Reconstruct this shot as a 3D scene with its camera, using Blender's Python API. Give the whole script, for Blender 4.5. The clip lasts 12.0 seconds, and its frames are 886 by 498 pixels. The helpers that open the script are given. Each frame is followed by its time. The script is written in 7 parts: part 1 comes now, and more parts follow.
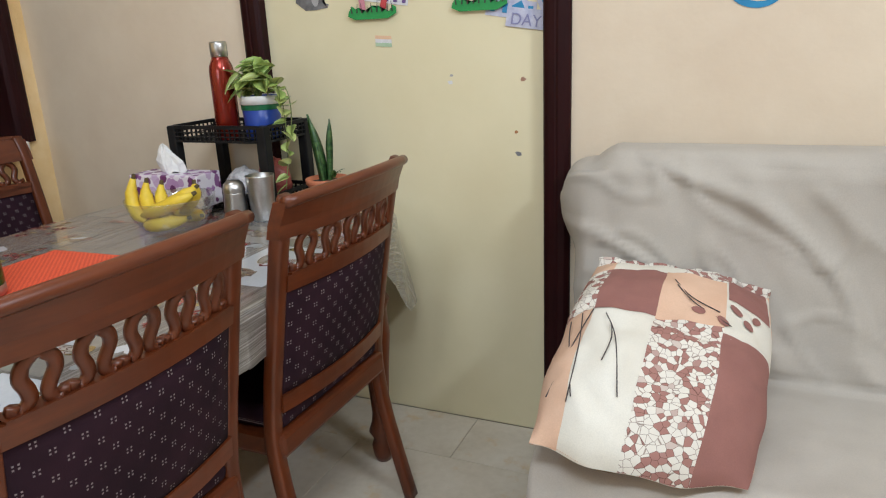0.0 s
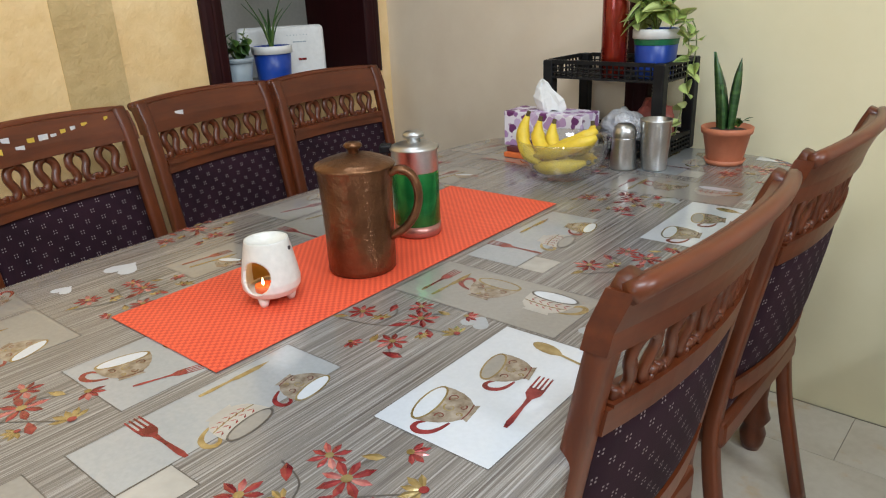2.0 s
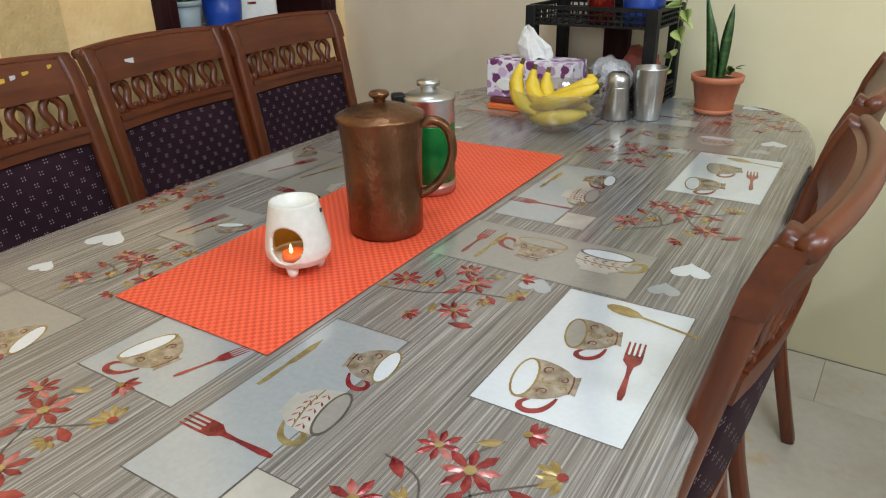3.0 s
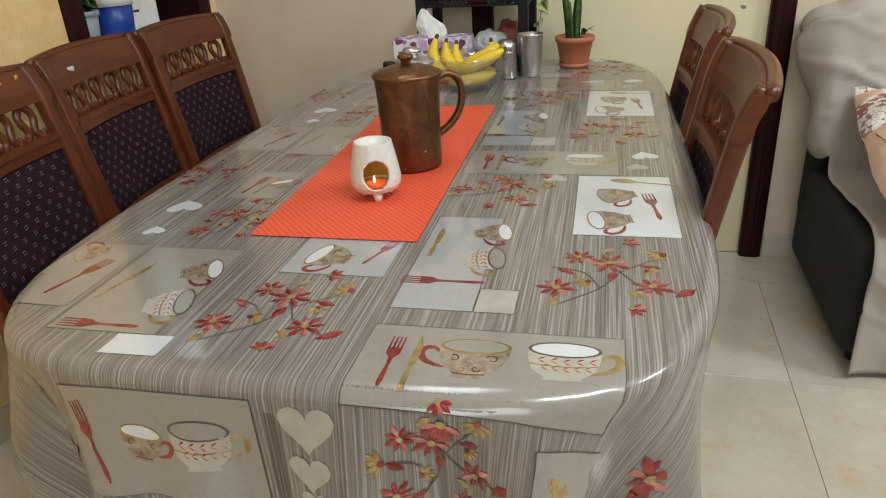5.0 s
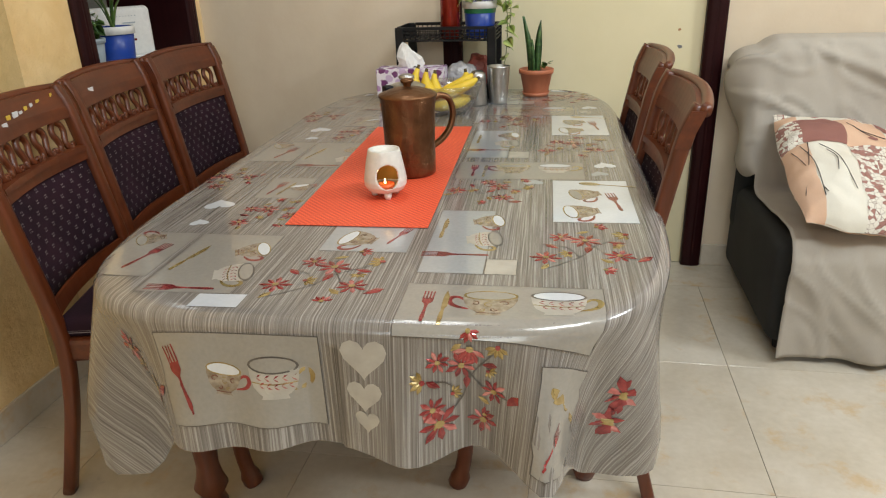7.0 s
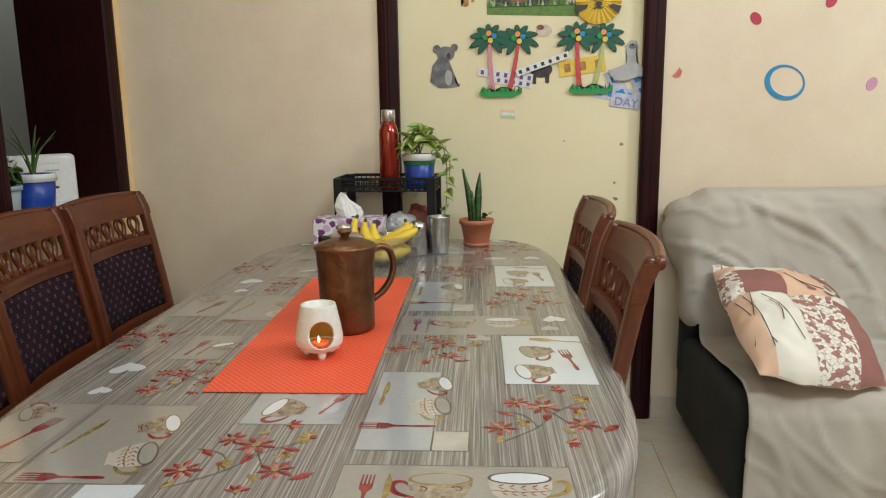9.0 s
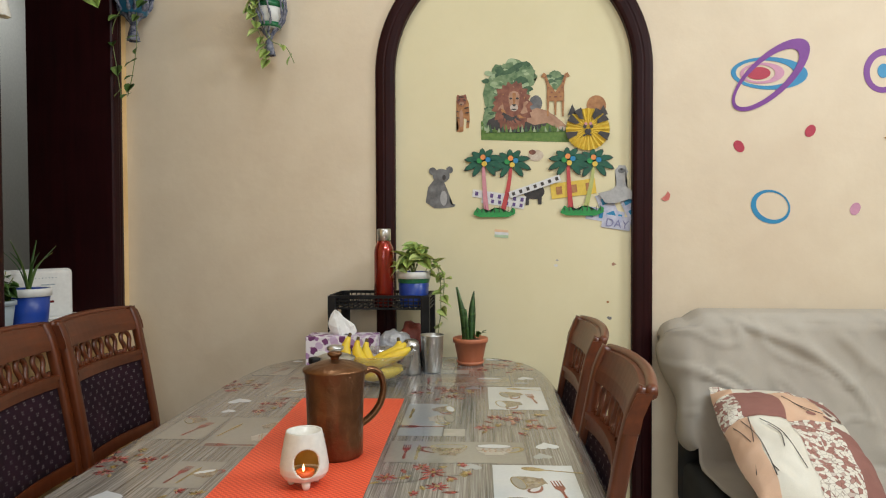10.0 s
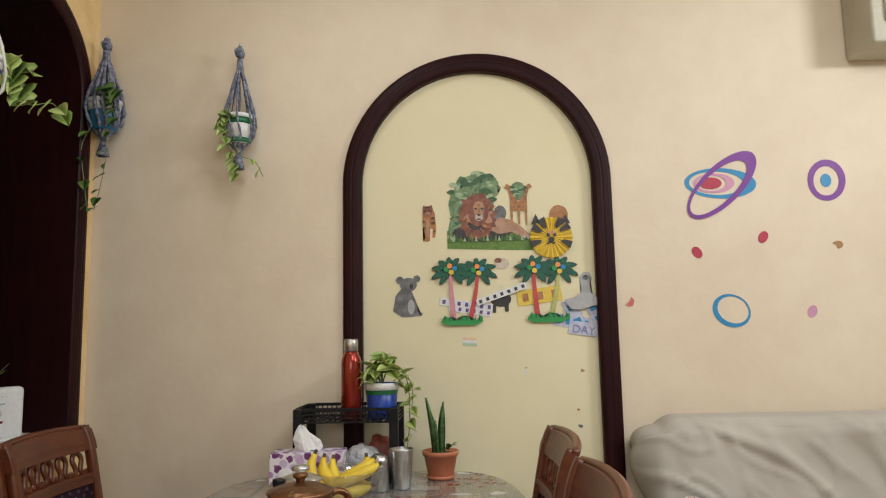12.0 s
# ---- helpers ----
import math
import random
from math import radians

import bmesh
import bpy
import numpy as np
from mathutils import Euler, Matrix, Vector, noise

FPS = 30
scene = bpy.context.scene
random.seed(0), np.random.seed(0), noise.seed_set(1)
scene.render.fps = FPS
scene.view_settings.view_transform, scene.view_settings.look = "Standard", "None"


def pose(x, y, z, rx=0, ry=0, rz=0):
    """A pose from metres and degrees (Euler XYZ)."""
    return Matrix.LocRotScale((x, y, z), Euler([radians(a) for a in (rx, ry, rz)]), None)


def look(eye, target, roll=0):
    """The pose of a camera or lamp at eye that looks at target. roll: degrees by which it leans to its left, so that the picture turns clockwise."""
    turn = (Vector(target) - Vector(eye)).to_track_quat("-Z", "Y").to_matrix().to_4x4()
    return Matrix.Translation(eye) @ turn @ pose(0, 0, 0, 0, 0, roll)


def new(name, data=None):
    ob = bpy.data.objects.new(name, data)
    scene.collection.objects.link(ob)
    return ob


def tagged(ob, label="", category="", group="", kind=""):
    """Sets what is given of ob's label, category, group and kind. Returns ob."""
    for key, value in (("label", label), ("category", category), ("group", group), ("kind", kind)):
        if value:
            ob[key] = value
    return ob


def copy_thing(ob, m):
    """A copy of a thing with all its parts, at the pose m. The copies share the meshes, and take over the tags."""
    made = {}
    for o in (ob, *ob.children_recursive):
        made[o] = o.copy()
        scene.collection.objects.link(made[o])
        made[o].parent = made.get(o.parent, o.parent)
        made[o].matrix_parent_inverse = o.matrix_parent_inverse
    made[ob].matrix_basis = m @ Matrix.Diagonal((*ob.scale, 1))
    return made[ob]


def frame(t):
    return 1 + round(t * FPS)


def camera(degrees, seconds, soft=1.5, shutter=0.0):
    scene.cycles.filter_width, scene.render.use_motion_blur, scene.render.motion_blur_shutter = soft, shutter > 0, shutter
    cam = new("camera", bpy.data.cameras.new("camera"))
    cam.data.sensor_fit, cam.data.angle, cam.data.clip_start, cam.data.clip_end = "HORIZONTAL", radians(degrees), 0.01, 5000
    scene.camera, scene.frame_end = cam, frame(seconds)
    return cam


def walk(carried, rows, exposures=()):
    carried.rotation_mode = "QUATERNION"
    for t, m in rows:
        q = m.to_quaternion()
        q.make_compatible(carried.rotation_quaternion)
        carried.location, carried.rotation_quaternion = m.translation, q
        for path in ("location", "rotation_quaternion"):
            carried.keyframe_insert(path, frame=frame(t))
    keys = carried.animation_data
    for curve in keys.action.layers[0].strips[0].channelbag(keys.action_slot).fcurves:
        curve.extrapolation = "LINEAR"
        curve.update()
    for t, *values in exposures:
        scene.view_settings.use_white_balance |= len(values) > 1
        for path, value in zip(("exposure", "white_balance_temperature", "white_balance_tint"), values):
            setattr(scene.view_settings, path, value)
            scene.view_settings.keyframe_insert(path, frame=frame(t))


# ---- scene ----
cam = camera(65.1, 12.0, 1.15)
PATH = [
    (0, (1.296, -0.291, 1.226), (0.509, 1.458, 0.66), -2.6),
    (0.5, (1.178, -0.286, 1.228), (0.045, 1.242, 0.61), -3.7),
    (1, (1.027, -0.331, 1.246), (-0.298, 1.0, 0.559), -4.1),
    (1.5, (0.874, -0.399, 1.24), (-0.472, 0.869, 0.478), -4.5),
    (2, (0.778, -0.402, 1.225), (-0.472, 0.993, 0.523), -2.5),
    (2.5, (0.658, -0.409, 1.206), (-0.452, 1.052, 0.41), -2.6),
    (3, (0.564, -0.455, 1.202), (-0.463, 1.049, 0.376), -1.3),
    (5, (0.315, -0.964, 1.21), (-0.177, 0.782, 0.368), -3.6),
    (5.5, (0.279, -1.082, 1.214), (-0.217, 0.689, 0.429), -4.9),
    (6, (0.273, -1.214, 1.236), (-0.144, 0.591, 0.484), -3.8),
    (6.5, (0.272, -1.256, 1.237), (-0.107, 0.545, 0.452), -2.6),
    (8.5, (0.242, -1.145, 1.211), (0.025, 0.784, 0.73), -1.1),
    (9, (0.24, -1.122, 1.219), (0.062, 0.836, 0.856), -0.8),
    (9.5, (0.248, -1.114, 1.238), (0.098, 0.868, 1.016), -0.5),
    (10, (0.255, -1.124, 1.248), (0.083, 0.868, 1.2), -0.2),
    (10.5, (0.256, -1.14, 1.268), (0.026, 0.843, 1.394), 0.1),
    (11, (0.254, -1.146, 1.268), (0.04, 0.84, 1.367), -0.4),
    (11.5, (0.244, -1.139, 1.269), (0.134, 0.849, 1.456), 0.2),
    (12, (0.252, -1.131, 1.269), (0.18, 0.852, 1.516), -1.2),
]
walk(cam, [(t, look(eye, target, roll)) for t, eye, target, roll in PATH],
     [(0.0, -0.12, 5900, 10), (1.0, 0.04, 5850, 10), (3.0, -0.03, 5900, 5), (5.0, -0.2, 6250, 7), (5.5, -0.06, 6350, 8), (6.5, -0.04, 6400, 8), (9.0, -0.19, 6350, 6), (10.5, -0.24, 6400, 8), (11.0, -0.12, 6350, 6), (12.0, -0.34, 6450, 10)])

# ---- world and lamps ----
world = bpy.data.worlds.new("world")
scene.world = world
world.use_nodes = True
world.node_tree.nodes["Background"].inputs[0].default_value = (0.85, 0.85, 0.8, 1)
world.node_tree.nodes["Background"].inputs[1].default_value = 0.05


def area_lamp(name, place, target, sx, sy, watts, colour):
    data = bpy.data.lights.new(name, "AREA")
    data.shape, data.size, data.size_y, data.energy, data.color = "RECTANGLE", sx, sy, watts, colour
    ob = new(name, data)
    ob.matrix_world = look(place, target)
    return ob


LAMP = (0.93, 0.98, 1.02)
area_lamp("ceiling_tube", (-0.3, 0.5, 2.95), (-0.3, 0.5, 0), 0.4, 1.0, 9, LAMP)
# unseen fill below the ceiling, added to brighten the room
area_lamp("room_fill", (1.3, -0.95, 2.93), (1.0, -0.4, 0), 1.2, 0.15, 46, LAMP)
area_lamp("side_tube", (2.75, 0.1, 2.5), (-1.26, 1.0, 1.8), 0.6, 0.12, 33, LAMP)
# added cool light from behind the viewpoint; the wall there has no window
area_lamp("cool_rear_fill", (0.2, -3.3, 1.9), (0.2, 0, 1.0), 1.6, 1.0, 20, (0.85, 0.95, 1.0))
# unseen fill added to brighten the wall beyond the opening
area_lamp("next_room_fill", (-2.3, 2.7, 2.9), (-2.3, 2.7, 0), 0.6, 0.6, 6, LAMP)


# ---- materials ----
def nodes_of(name, rough=0.5, metal=0.0, **more):
    m = bpy.data.materials.new(name)
    m.use_nodes = True
    b = m.node_tree.nodes["Principled BSDF"]
    b.inputs["Roughness"].default_value, b.inputs["Metallic"].default_value = rough, metal
    for key, value in more.items():
        b.inputs[key.replace("_", " ")].default_value = value
    return m, m.node_tree.nodes, m.node_tree.links, b


def coords(n, l, scale=(1, 1, 1), kind="Object"):
    c, mp = n.new("ShaderNodeTexCoord"), n.new("ShaderNodeMapping")
    mp.inputs["Scale"].default_value = scale
    l.new(c.outputs[kind], mp.inputs["Vector"])
    return mp.outputs["Vector"]


def ramp(n, l, src, stops):
    r = n.new("ShaderNodeValToRGB")
    while len(r.color_ramp.elements) < len(stops):
        r.color_ramp.elements.new(0.5)
    for e, (p, c) in zip(r.color_ramp.elements, stops):
        e.position, e.color = p, (*c, 1)
    l.new(src, r.inputs["Fac"])
    return r.outputs["Color"]


def noise_tex(n, l, vec, scale, detail=4.0, rough=0.55):
    t = n.new("ShaderNodeTexNoise")
    t.inputs["Scale"].default_value, t.inputs["Detail"].default_value, t.inputs["Roughness"].default_value = scale, detail, rough
    l.new(vec, t.inputs["Vector"])
    return t.outputs["Fac"]


def bump(n, l, b, src, strength, dist=0.01):
    k = n.new("ShaderNodeBump")
    k.inputs["Strength"].default_value, k.inputs["Distance"].default_value = strength, dist
    l.new(src, k.inputs["Height"])
    l.new(k.outputs["Normal"], b.inputs["Normal"])


def mixed(n, l, fac, a, b, mode="MIX"):
    x = n.new("ShaderNodeMix")
    x.data_type, x.blend_type = "RGBA", mode
    for sock, v in ((x.inputs[0], fac), (x.inputs[6], a), (x.inputs[7], b)):
        if isinstance(v, (int, float)):
            sock.default_value = v
        elif isinstance(v, tuple):
            sock.default_value = (*v, 1)
        else:
            l.new(v, sock)
    return x.outputs[2]


def mottled(name, c1, c2, scale, rough=0.5, metal=0.0, relief=0.1, fine=60.0, dist=0.004, **more):
    """A surface whose colour drifts between two tones, with a fine grain in relief."""
    m, n, l, b = nodes_of(name, rough, metal, **more)
    v = coords(n, l)
    big = noise_tex(n, l, v, scale)
    small = noise_tex(n, l, v, fine, 3)
    col = ramp(n, l, big, [(0.3, c1), (0.7, c2)])
    col = mixed(n, l, 0.12, col, ramp(n, l, small, [(0.3, (0.25, 0.25, 0.25)), (0.7, (1, 1, 1))]), "MULTIPLY")
    l.new(col, b.inputs["Base Color"])
    if relief:
        bump(n, l, b, small, relief, dist)
    return m


def plaster(name, c1, c2, c3, relief, scale):
    m, n, l, b = nodes_of(name, 0.62)
    v = coords(n, l)
    big = noise_tex(n, l, v, scale, 6, 0.6)
    mid = noise_tex(n, l, v, scale * 6, 5, 0.6)
    col = ramp(n, l, big, [(0.3, c1), (0.5, c2), (0.72, c3)])
    col = mixed(n, l, 0.25, col, ramp(n, l, mid, [(0.35, c1), (0.65, c3)]))
    l.new(col, b.inputs["Base Color"])
    lump = noise_tex(n, l, v, 26, 6, 0.6)
    bump(n, l, b, lump, relief, 0.01)
    return m


def wood(name, dark, light, axis, rough=0.38, coat=0.12):
    m, n, l, b = nodes_of(name, rough, 0.0, Coat_Weight=coat, Coat_Roughness=0.2)
    s = [30, 30, 30]
    s[axis] = 2.2
    v = coords(n, l, tuple(s))
    g = noise_tex(n, l, v, 1.6, 7, 0.6)
    big = noise_tex(n, l, coords(n, l), 7, 3)
    col = ramp(n, l, g, [(0.3, dark), (0.68, light)])
    col = mixed(n, l, 0.35, col, ramp(n, l, big, [(0.3, dark), (0.7, light)]))
    l.new(col, b.inputs["Base Color"])
    bump(n, l, b, g, 0.06, 0.002)
    return m


CREAM = plaster("cream_wall_paint", (0.68, 0.56, 0.42), (0.74, 0.63, 0.48), (0.80, 0.69, 0.54), 0.12, 1.1)
PALE = plaster("pale_yellow_panel_paint", (0.70, 0.63, 0.40), (0.74, 0.67, 0.44), (0.78, 0.71, 0.49), 0.06, 0.9)
YELLOW = plaster("sponged_yellow_plaster", (0.72, 0.47, 0.19), (0.88, 0.63, 0.30), (0.93, 0.72, 0.42), 0.6, 2.0)
MAROON = wood("dark_maroon_wood", (0.012, 0.0014, 0.002), (0.027, 0.0035, 0.0045), 2, 0.5, 0.03)
MAROON.node_tree.nodes["Principled BSDF"].inputs["Specular IOR Level"].default_value = 0.16
CHERRY = wood("red_brown_varnished_wood", (0.06, 0.0125, 0.0034), (0.155, 0.035, 0.008), 2)
CHERRY_Y = wood("red_brown_varnished_wood_rail", (0.06, 0.0125, 0.0034), (0.155, 0.035, 0.008), 1)
CHERRY_X = wood("red_brown_varnished_wood_side", (0.09, 0.02, 0.006), (0.19, 0.048, 0.014), 0)
WHITE_CEIL = mottled("ceiling_paint", (0.74, 0.70, 0.62), (0.80, 0.76, 0.68), 1.0, 0.7)
COVER = mottled("grey_beige_sofa_cloth", (0.42, 0.38, 0.33), (0.52, 0.48, 0.42), 3.0, 0.9, 0, 0.35, 380, 0.001)
DARK_SOFA = mottled("charcoal_upholstery", (0.016, 0.0165, 0.016), (0.03, 0.03, 0.029), 6.0, 0.85, 0, 0.3, 300, 0.001)


# ---- mesh helpers ----
def part(name, bm, material, parent=None, label="", smooth=False):
    me = bpy.data.meshes.new(name)
    bmesh.ops.recalc_face_normals(bm, faces=bm.faces)
    if smooth:
        for f in bm.faces:
            f.smooth = True
    bm.to_mesh(me)
    bm.free()
    me.materials.append(material)
    ob = new(name, me)
    ob.parent = parent
    if label:
        ob["label"] = label
    return ob


def thing(name, label, category, m=None, group="", kind=""):
    ob = new(name)
    ob.empty_display_size = 0.1
    if m is not None:
        ob.matrix_world = m
    return tagged(ob, label, category, group, kind)


def box(bm, x0, y0, z0, x1, y1, z1, bevel=0.0, seg=2, m=None):
    made = bmesh.ops.create_cube(bm, size=1)["verts"]
    for v in made:
        v.co = Vector(((x0, x1)[v.co.x > 0], (y0, y1)[v.co.y > 0], (z0, z1)[v.co.z > 0]))
    if bevel:
        edges = list({e for v in made for e in v.link_edges})
        done = bmesh.ops.bevel(bm, geom=edges, offset=bevel, segments=seg, affect="EDGES", profile=0.5)
        made = list(set(done["verts"]) | {v for v in made if v.is_valid})
    if m is not None:
        for v in made:
            v.co = m @ v.co
    return bm


def lathe(bm, profile, n=28, m=None, close=False):
    """Turns a profile of (radius, height) round the z axis."""
    rows = []
    for r, z in profile:
        if r < 1e-6:
            rows.append([bm.verts.new((0, 0, z))])
        else:
            rows.append([bm.verts.new((r * math.cos(2 * math.pi * i / n), r * math.sin(2 * math.pi * i / n), z)) for i in range(n)])
    pairs = list(zip(rows, rows[1:])) + ([(rows[-1], rows[0])] if close else [])
    for a, b in pairs:
        for i in range(n):
            j = (i + 1) % n
            q = [a[i % len(a)], a[j % len(a)], b[j % len(b)], b[i % len(b)]]
            q = list(dict.fromkeys(q))
            if len(q) > 2:
                bm.faces.new(q)
    if m is not None:
        for row in rows:
            for v in row:
                v.co = m @ v.co
    return bm


def tube(bm, pts, radius, n=8, flat=1.0, closed=False, up=Vector((0, 0, 1))):
    """A rod along points; radius is a number or one per point; flat squeezes it along the second axis."""
    pts = [Vector(p) for p in pts]
    k = len(pts)
    rad = list(radius) if isinstance(radius, (list, tuple)) else [radius] * k
    rings = []
    for i, p in enumerate(pts):
        if closed:
            d = pts[(i + 1) % k] - pts[i - 1]
        else:
            d = pts[min(i + 1, k - 1)] - pts[max(i - 1, 0)]
        d.normalize()
        a = d.cross(up)
        if a.length < 0.05:
            a = d.cross(Vector((0.3, 1, 0.1)))
        a.normalize()
        b = a.cross(d).normalized()
        rings.append([bm.verts.new(p + (a * math.cos(2 * math.pi * j / n) + b * (math.sin(2 * math.pi * j / n) * flat)) * rad[i]) for j in range(n)])
    for i in range(k if closed else k - 1):
        r0, r1 = rings[i], rings[(i + 1) % k]
        for j in range(n):
            bm.faces.new((r0[j], r0[(j + 1) % n], r1[(j + 1) % n], r1[j]))
    if not closed:
        bm.faces.new(rings[0][::-1])
        bm.faces.new(rings[-1])
    return bm


def slab(bm, outline, z0, z1, m=None, bevel=0.0):
    """A plate of an outline (x, y), from z0 to z1, convex or not."""
    top = [bm.verts.new((x, y, z1)) for x, y in outline]
    low = [bm.verts.new((x, y, z0)) for x, y in outline]
    f1 = bm.faces.new(top)
    bm.faces.new(low[::-1])
    k = len(outline)
    for i in range(k):
        j = (i + 1) % k
        bm.faces.new((low[i], low[j], top[j], top[i]))
    if bevel:
        done = bmesh.ops.bevel(bm, geom=list(f1.edges), offset=bevel, segments=2, affect="EDGES", profile=0.5)
    if m is not None:
        for v in bm.verts:
            v.co = m @ v.co
    return bm


def smooth_line(pts, n=6):
    """A finer line through points (Catmull-Rom)."""
    pts = [Vector(p) for p in pts]
    out = []
    for i in range(len(pts) - 1):
        p0, p1, p2, p3 = pts[max(i - 1, 0)], pts[i], pts[i + 1], pts[min(i + 2, len(pts) - 1)]
        for j in range(n):
            t = j / n
            out.append(0.5 * (2 * p1 + (p2 - p0) * t + (2 * p0 - 5 * p1 + 4 * p2 - p3) * t * t + (3 * p1 - p0 - 3 * p2 + p3) * t ** 3))
    out.append(pts[-1])
    return out


# ---- setting ----
WX0, WX1, WY0, WY1, CEIL = -1.30, 3.2, -3.6, 1.646, 3.0
ARCH_X, ARCH_R, ARCH_Z = 0.291, 0.47, 1.885   # niche in the back wall: inner half width and springing height
OP_Y0, OP_Y1, OP_R, OP_SILL = 0.885, 1.525, 0.32, 0.93   # arched opening in the wall beside the table


def arch_outline(c, r, z0, zs, n=28):
    """The outline of a round-headed opening: (along, up)."""
    pts = [(c - r, z0)]
    pts += [(c - r * math.cos(math.pi * i / n), zs + r * math.sin(math.pi * i / n)) for i in range(n + 1)]
    pts.append((c + r, z0))
    return pts


def wall_with_arch(a0, a1, z1, c, r, zbot, zs, place, thick):
    """A wall from a0 to a1 with a round-headed opening through it; place(a, depth, z) gives the point."""
    bm = bmesh.new()
    inner = arch_outline(c, r, zbot, zs)
    n = len(inner)
    outer = []
    for i, (a, z) in enumerate(inner):
        if i == 0:
            outer.append((a0, zbot))
        elif i == n - 1:
            outer.append((a1, zbot))
        else:
            t = (i - 1) / (n - 3)
            if t < 0.25:
                outer.append((a0, zs + (z1 - zs) * t * 4))
            elif t <= 0.75:
                outer.append((a0 + (a1 - a0) * (t - 0.25) * 2, z1))
            else:
                outer.append((a1, z1 - (z1 - zs) * (t - 0.75) * 4))
    rows = [[bm.verts.new(place(a, d, z)) for a, z in line] for d in (0, thick) for line in (inner, outer)]
    fi, fo, bi, bo = rows
    for i in range(n - 1):
        bm.faces.new((fi[i], fi[i + 1], fo[i + 1], fo[i]))
        bm.faces.new((bi[i + 1], bi[i], bo[i], bo[i + 1]))
        bm.faces.new((fi[i + 1], fi[i], bi[i], bi[i + 1]))
    if zbot > 0.01:
        def quad(x0, x1):
            a = [bm.verts.new(place(x, d, z)) for d in (0, thick) for x, z in ((x0, 0), (x1, 0), (x1, zbot), (x0, zbot))]
            bm.faces.new(a[:4]), bm.faces.new(a[4:]), bm.faces.new((a[3], a[2], a[6], a[7]))
        quad(a0, a1)
    return bm


def sweep_arch(bm, c, r, z0, zs, width, place, profile):
    """A moulding round an arch: profile is (across from the inner edge, proud of the wall)."""
    line = arch_outline(c, r, z0, zs, 40)
    rows = []
    for i, (a, z) in enumerate(line):
        if i == 0 or z <= zs and a < c:
            dx, dz = -1, 0
        elif z <= zs:
            dx, dz = 1, 0
        else:
            dx, dz = (a - c) / r, (z - zs) / r
        rows.append([bm.verts.new(place(a + dx * w, -p, z + dz * w)) for w, p in profile])
    for r0, r1 in zip(rows, rows[1:]):
        for j in range(len(profile) - 1):
            bm.faces.new((r0[j], r0[j + 1], r1[j + 1], r1[j]))
    return bm


# the long wall at the table's end, with a shallow arched niche
back = lambda a, d, z: Vector((a, WY1 + d, z))
ob = part("wall_north", wall_with_arch(WX0 - 0.4, WX1, CEIL, ARCH_X, ARCH_R + 0.01, 0.0, ARCH_Z, back, 0.03), CREAM)
tagged(ob, "cream painted plaster wall with an arched niche", "wall", kind="structure")
bm = bmesh.new()
box(bm, WX0 - 0.4, WY1 + 0.018, 0, WX1, WY1 + 0.2, CEIL)
ob = part("wall_north_panel", bm, PALE)
tagged(ob, "pale yellow painted panel inside the arched niche", "wall", kind="structure")
MOULD = [(-0.003, -0.018), (-0.003, 0.012), (0.002, 0.018), (0.012, 0.022), (0.03, 0.024), (0.036, 0.0225), (0.042, 0.024), (0.06, 0.021), (0.07, 0.016), (0.074, 0.01), (0.074, 0.0)]
ob = part("trim_niche", sweep_arch(bmesh.new(), ARCH_X, ARCH_R, 0.0, ARCH_Z, 0.074, back, MOULD), MAROON)
tagged(ob, "dark maroon moulded wooden frame round the arched niche", "door frame", kind="structure")

# a darker, rougher ochre strip on the yellow wall
OCHRE = plaster("darker_rough_ochre", (0.48, 0.33, 0.13), (0.60, 0.43, 0.19), (0.70, 0.52, 0.26), 0.8, 3.0)
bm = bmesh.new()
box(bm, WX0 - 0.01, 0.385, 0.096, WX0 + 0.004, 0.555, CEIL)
ob = part("dark_wall_strip", bm, OCHRE)
tagged(ob, "darker, rougher ochre strip running up the yellow wall", "wall", kind="structure")

# the yellow wall beside the table, with an arched pass-through
side = lambda a, d, z: Vector((WX0 - d, a, z))
ob = part("wall_west", wall_with_arch(WY0, WY1, CEIL, (OP_Y0 + OP_Y1) / 2, OP_R, OP_SILL, 2.25, side, 0.34), YELLOW)
tagged(ob, "rough sponge-painted yellow plaster wall with an arched opening", "wall", kind="structure")
ob = part("trim_opening", sweep_arch(bmesh.new(), (OP_Y0 + OP_Y1) / 2, OP_R - 0.012, OP_SILL, 2.25, 0.074, side,
          [(0.004, -0.345)] + [(w * 1.0, p) for w, p in MOULD]), MAROON)
tagged(ob, "dark maroon wooden lining of the arched opening", "door frame", kind="structure")
bm = bmesh.new()
box(bm, WX0 - 0.36, OP_Y0 - 0.02, OP_SILL - 0.03, WX0 + 0.03, OP_Y1 + 0.02, OP_SILL + 0.004, 0.006)
ob = part("sill_opening", bm, WHITE_CEIL)
tagged(ob, "white painted sill of the arched opening", "sill", kind="structure")
bm = bmesh.new()
box(bm, WX0 - 1.6, -0.6, 0, WX0 - 1.5, 3.2, CEIL)
ob = part("wall_beyond", bm, WHITE_CEIL)
tagged(ob, "plain pale wall of the room beyond the opening", "wall", kind="structure")

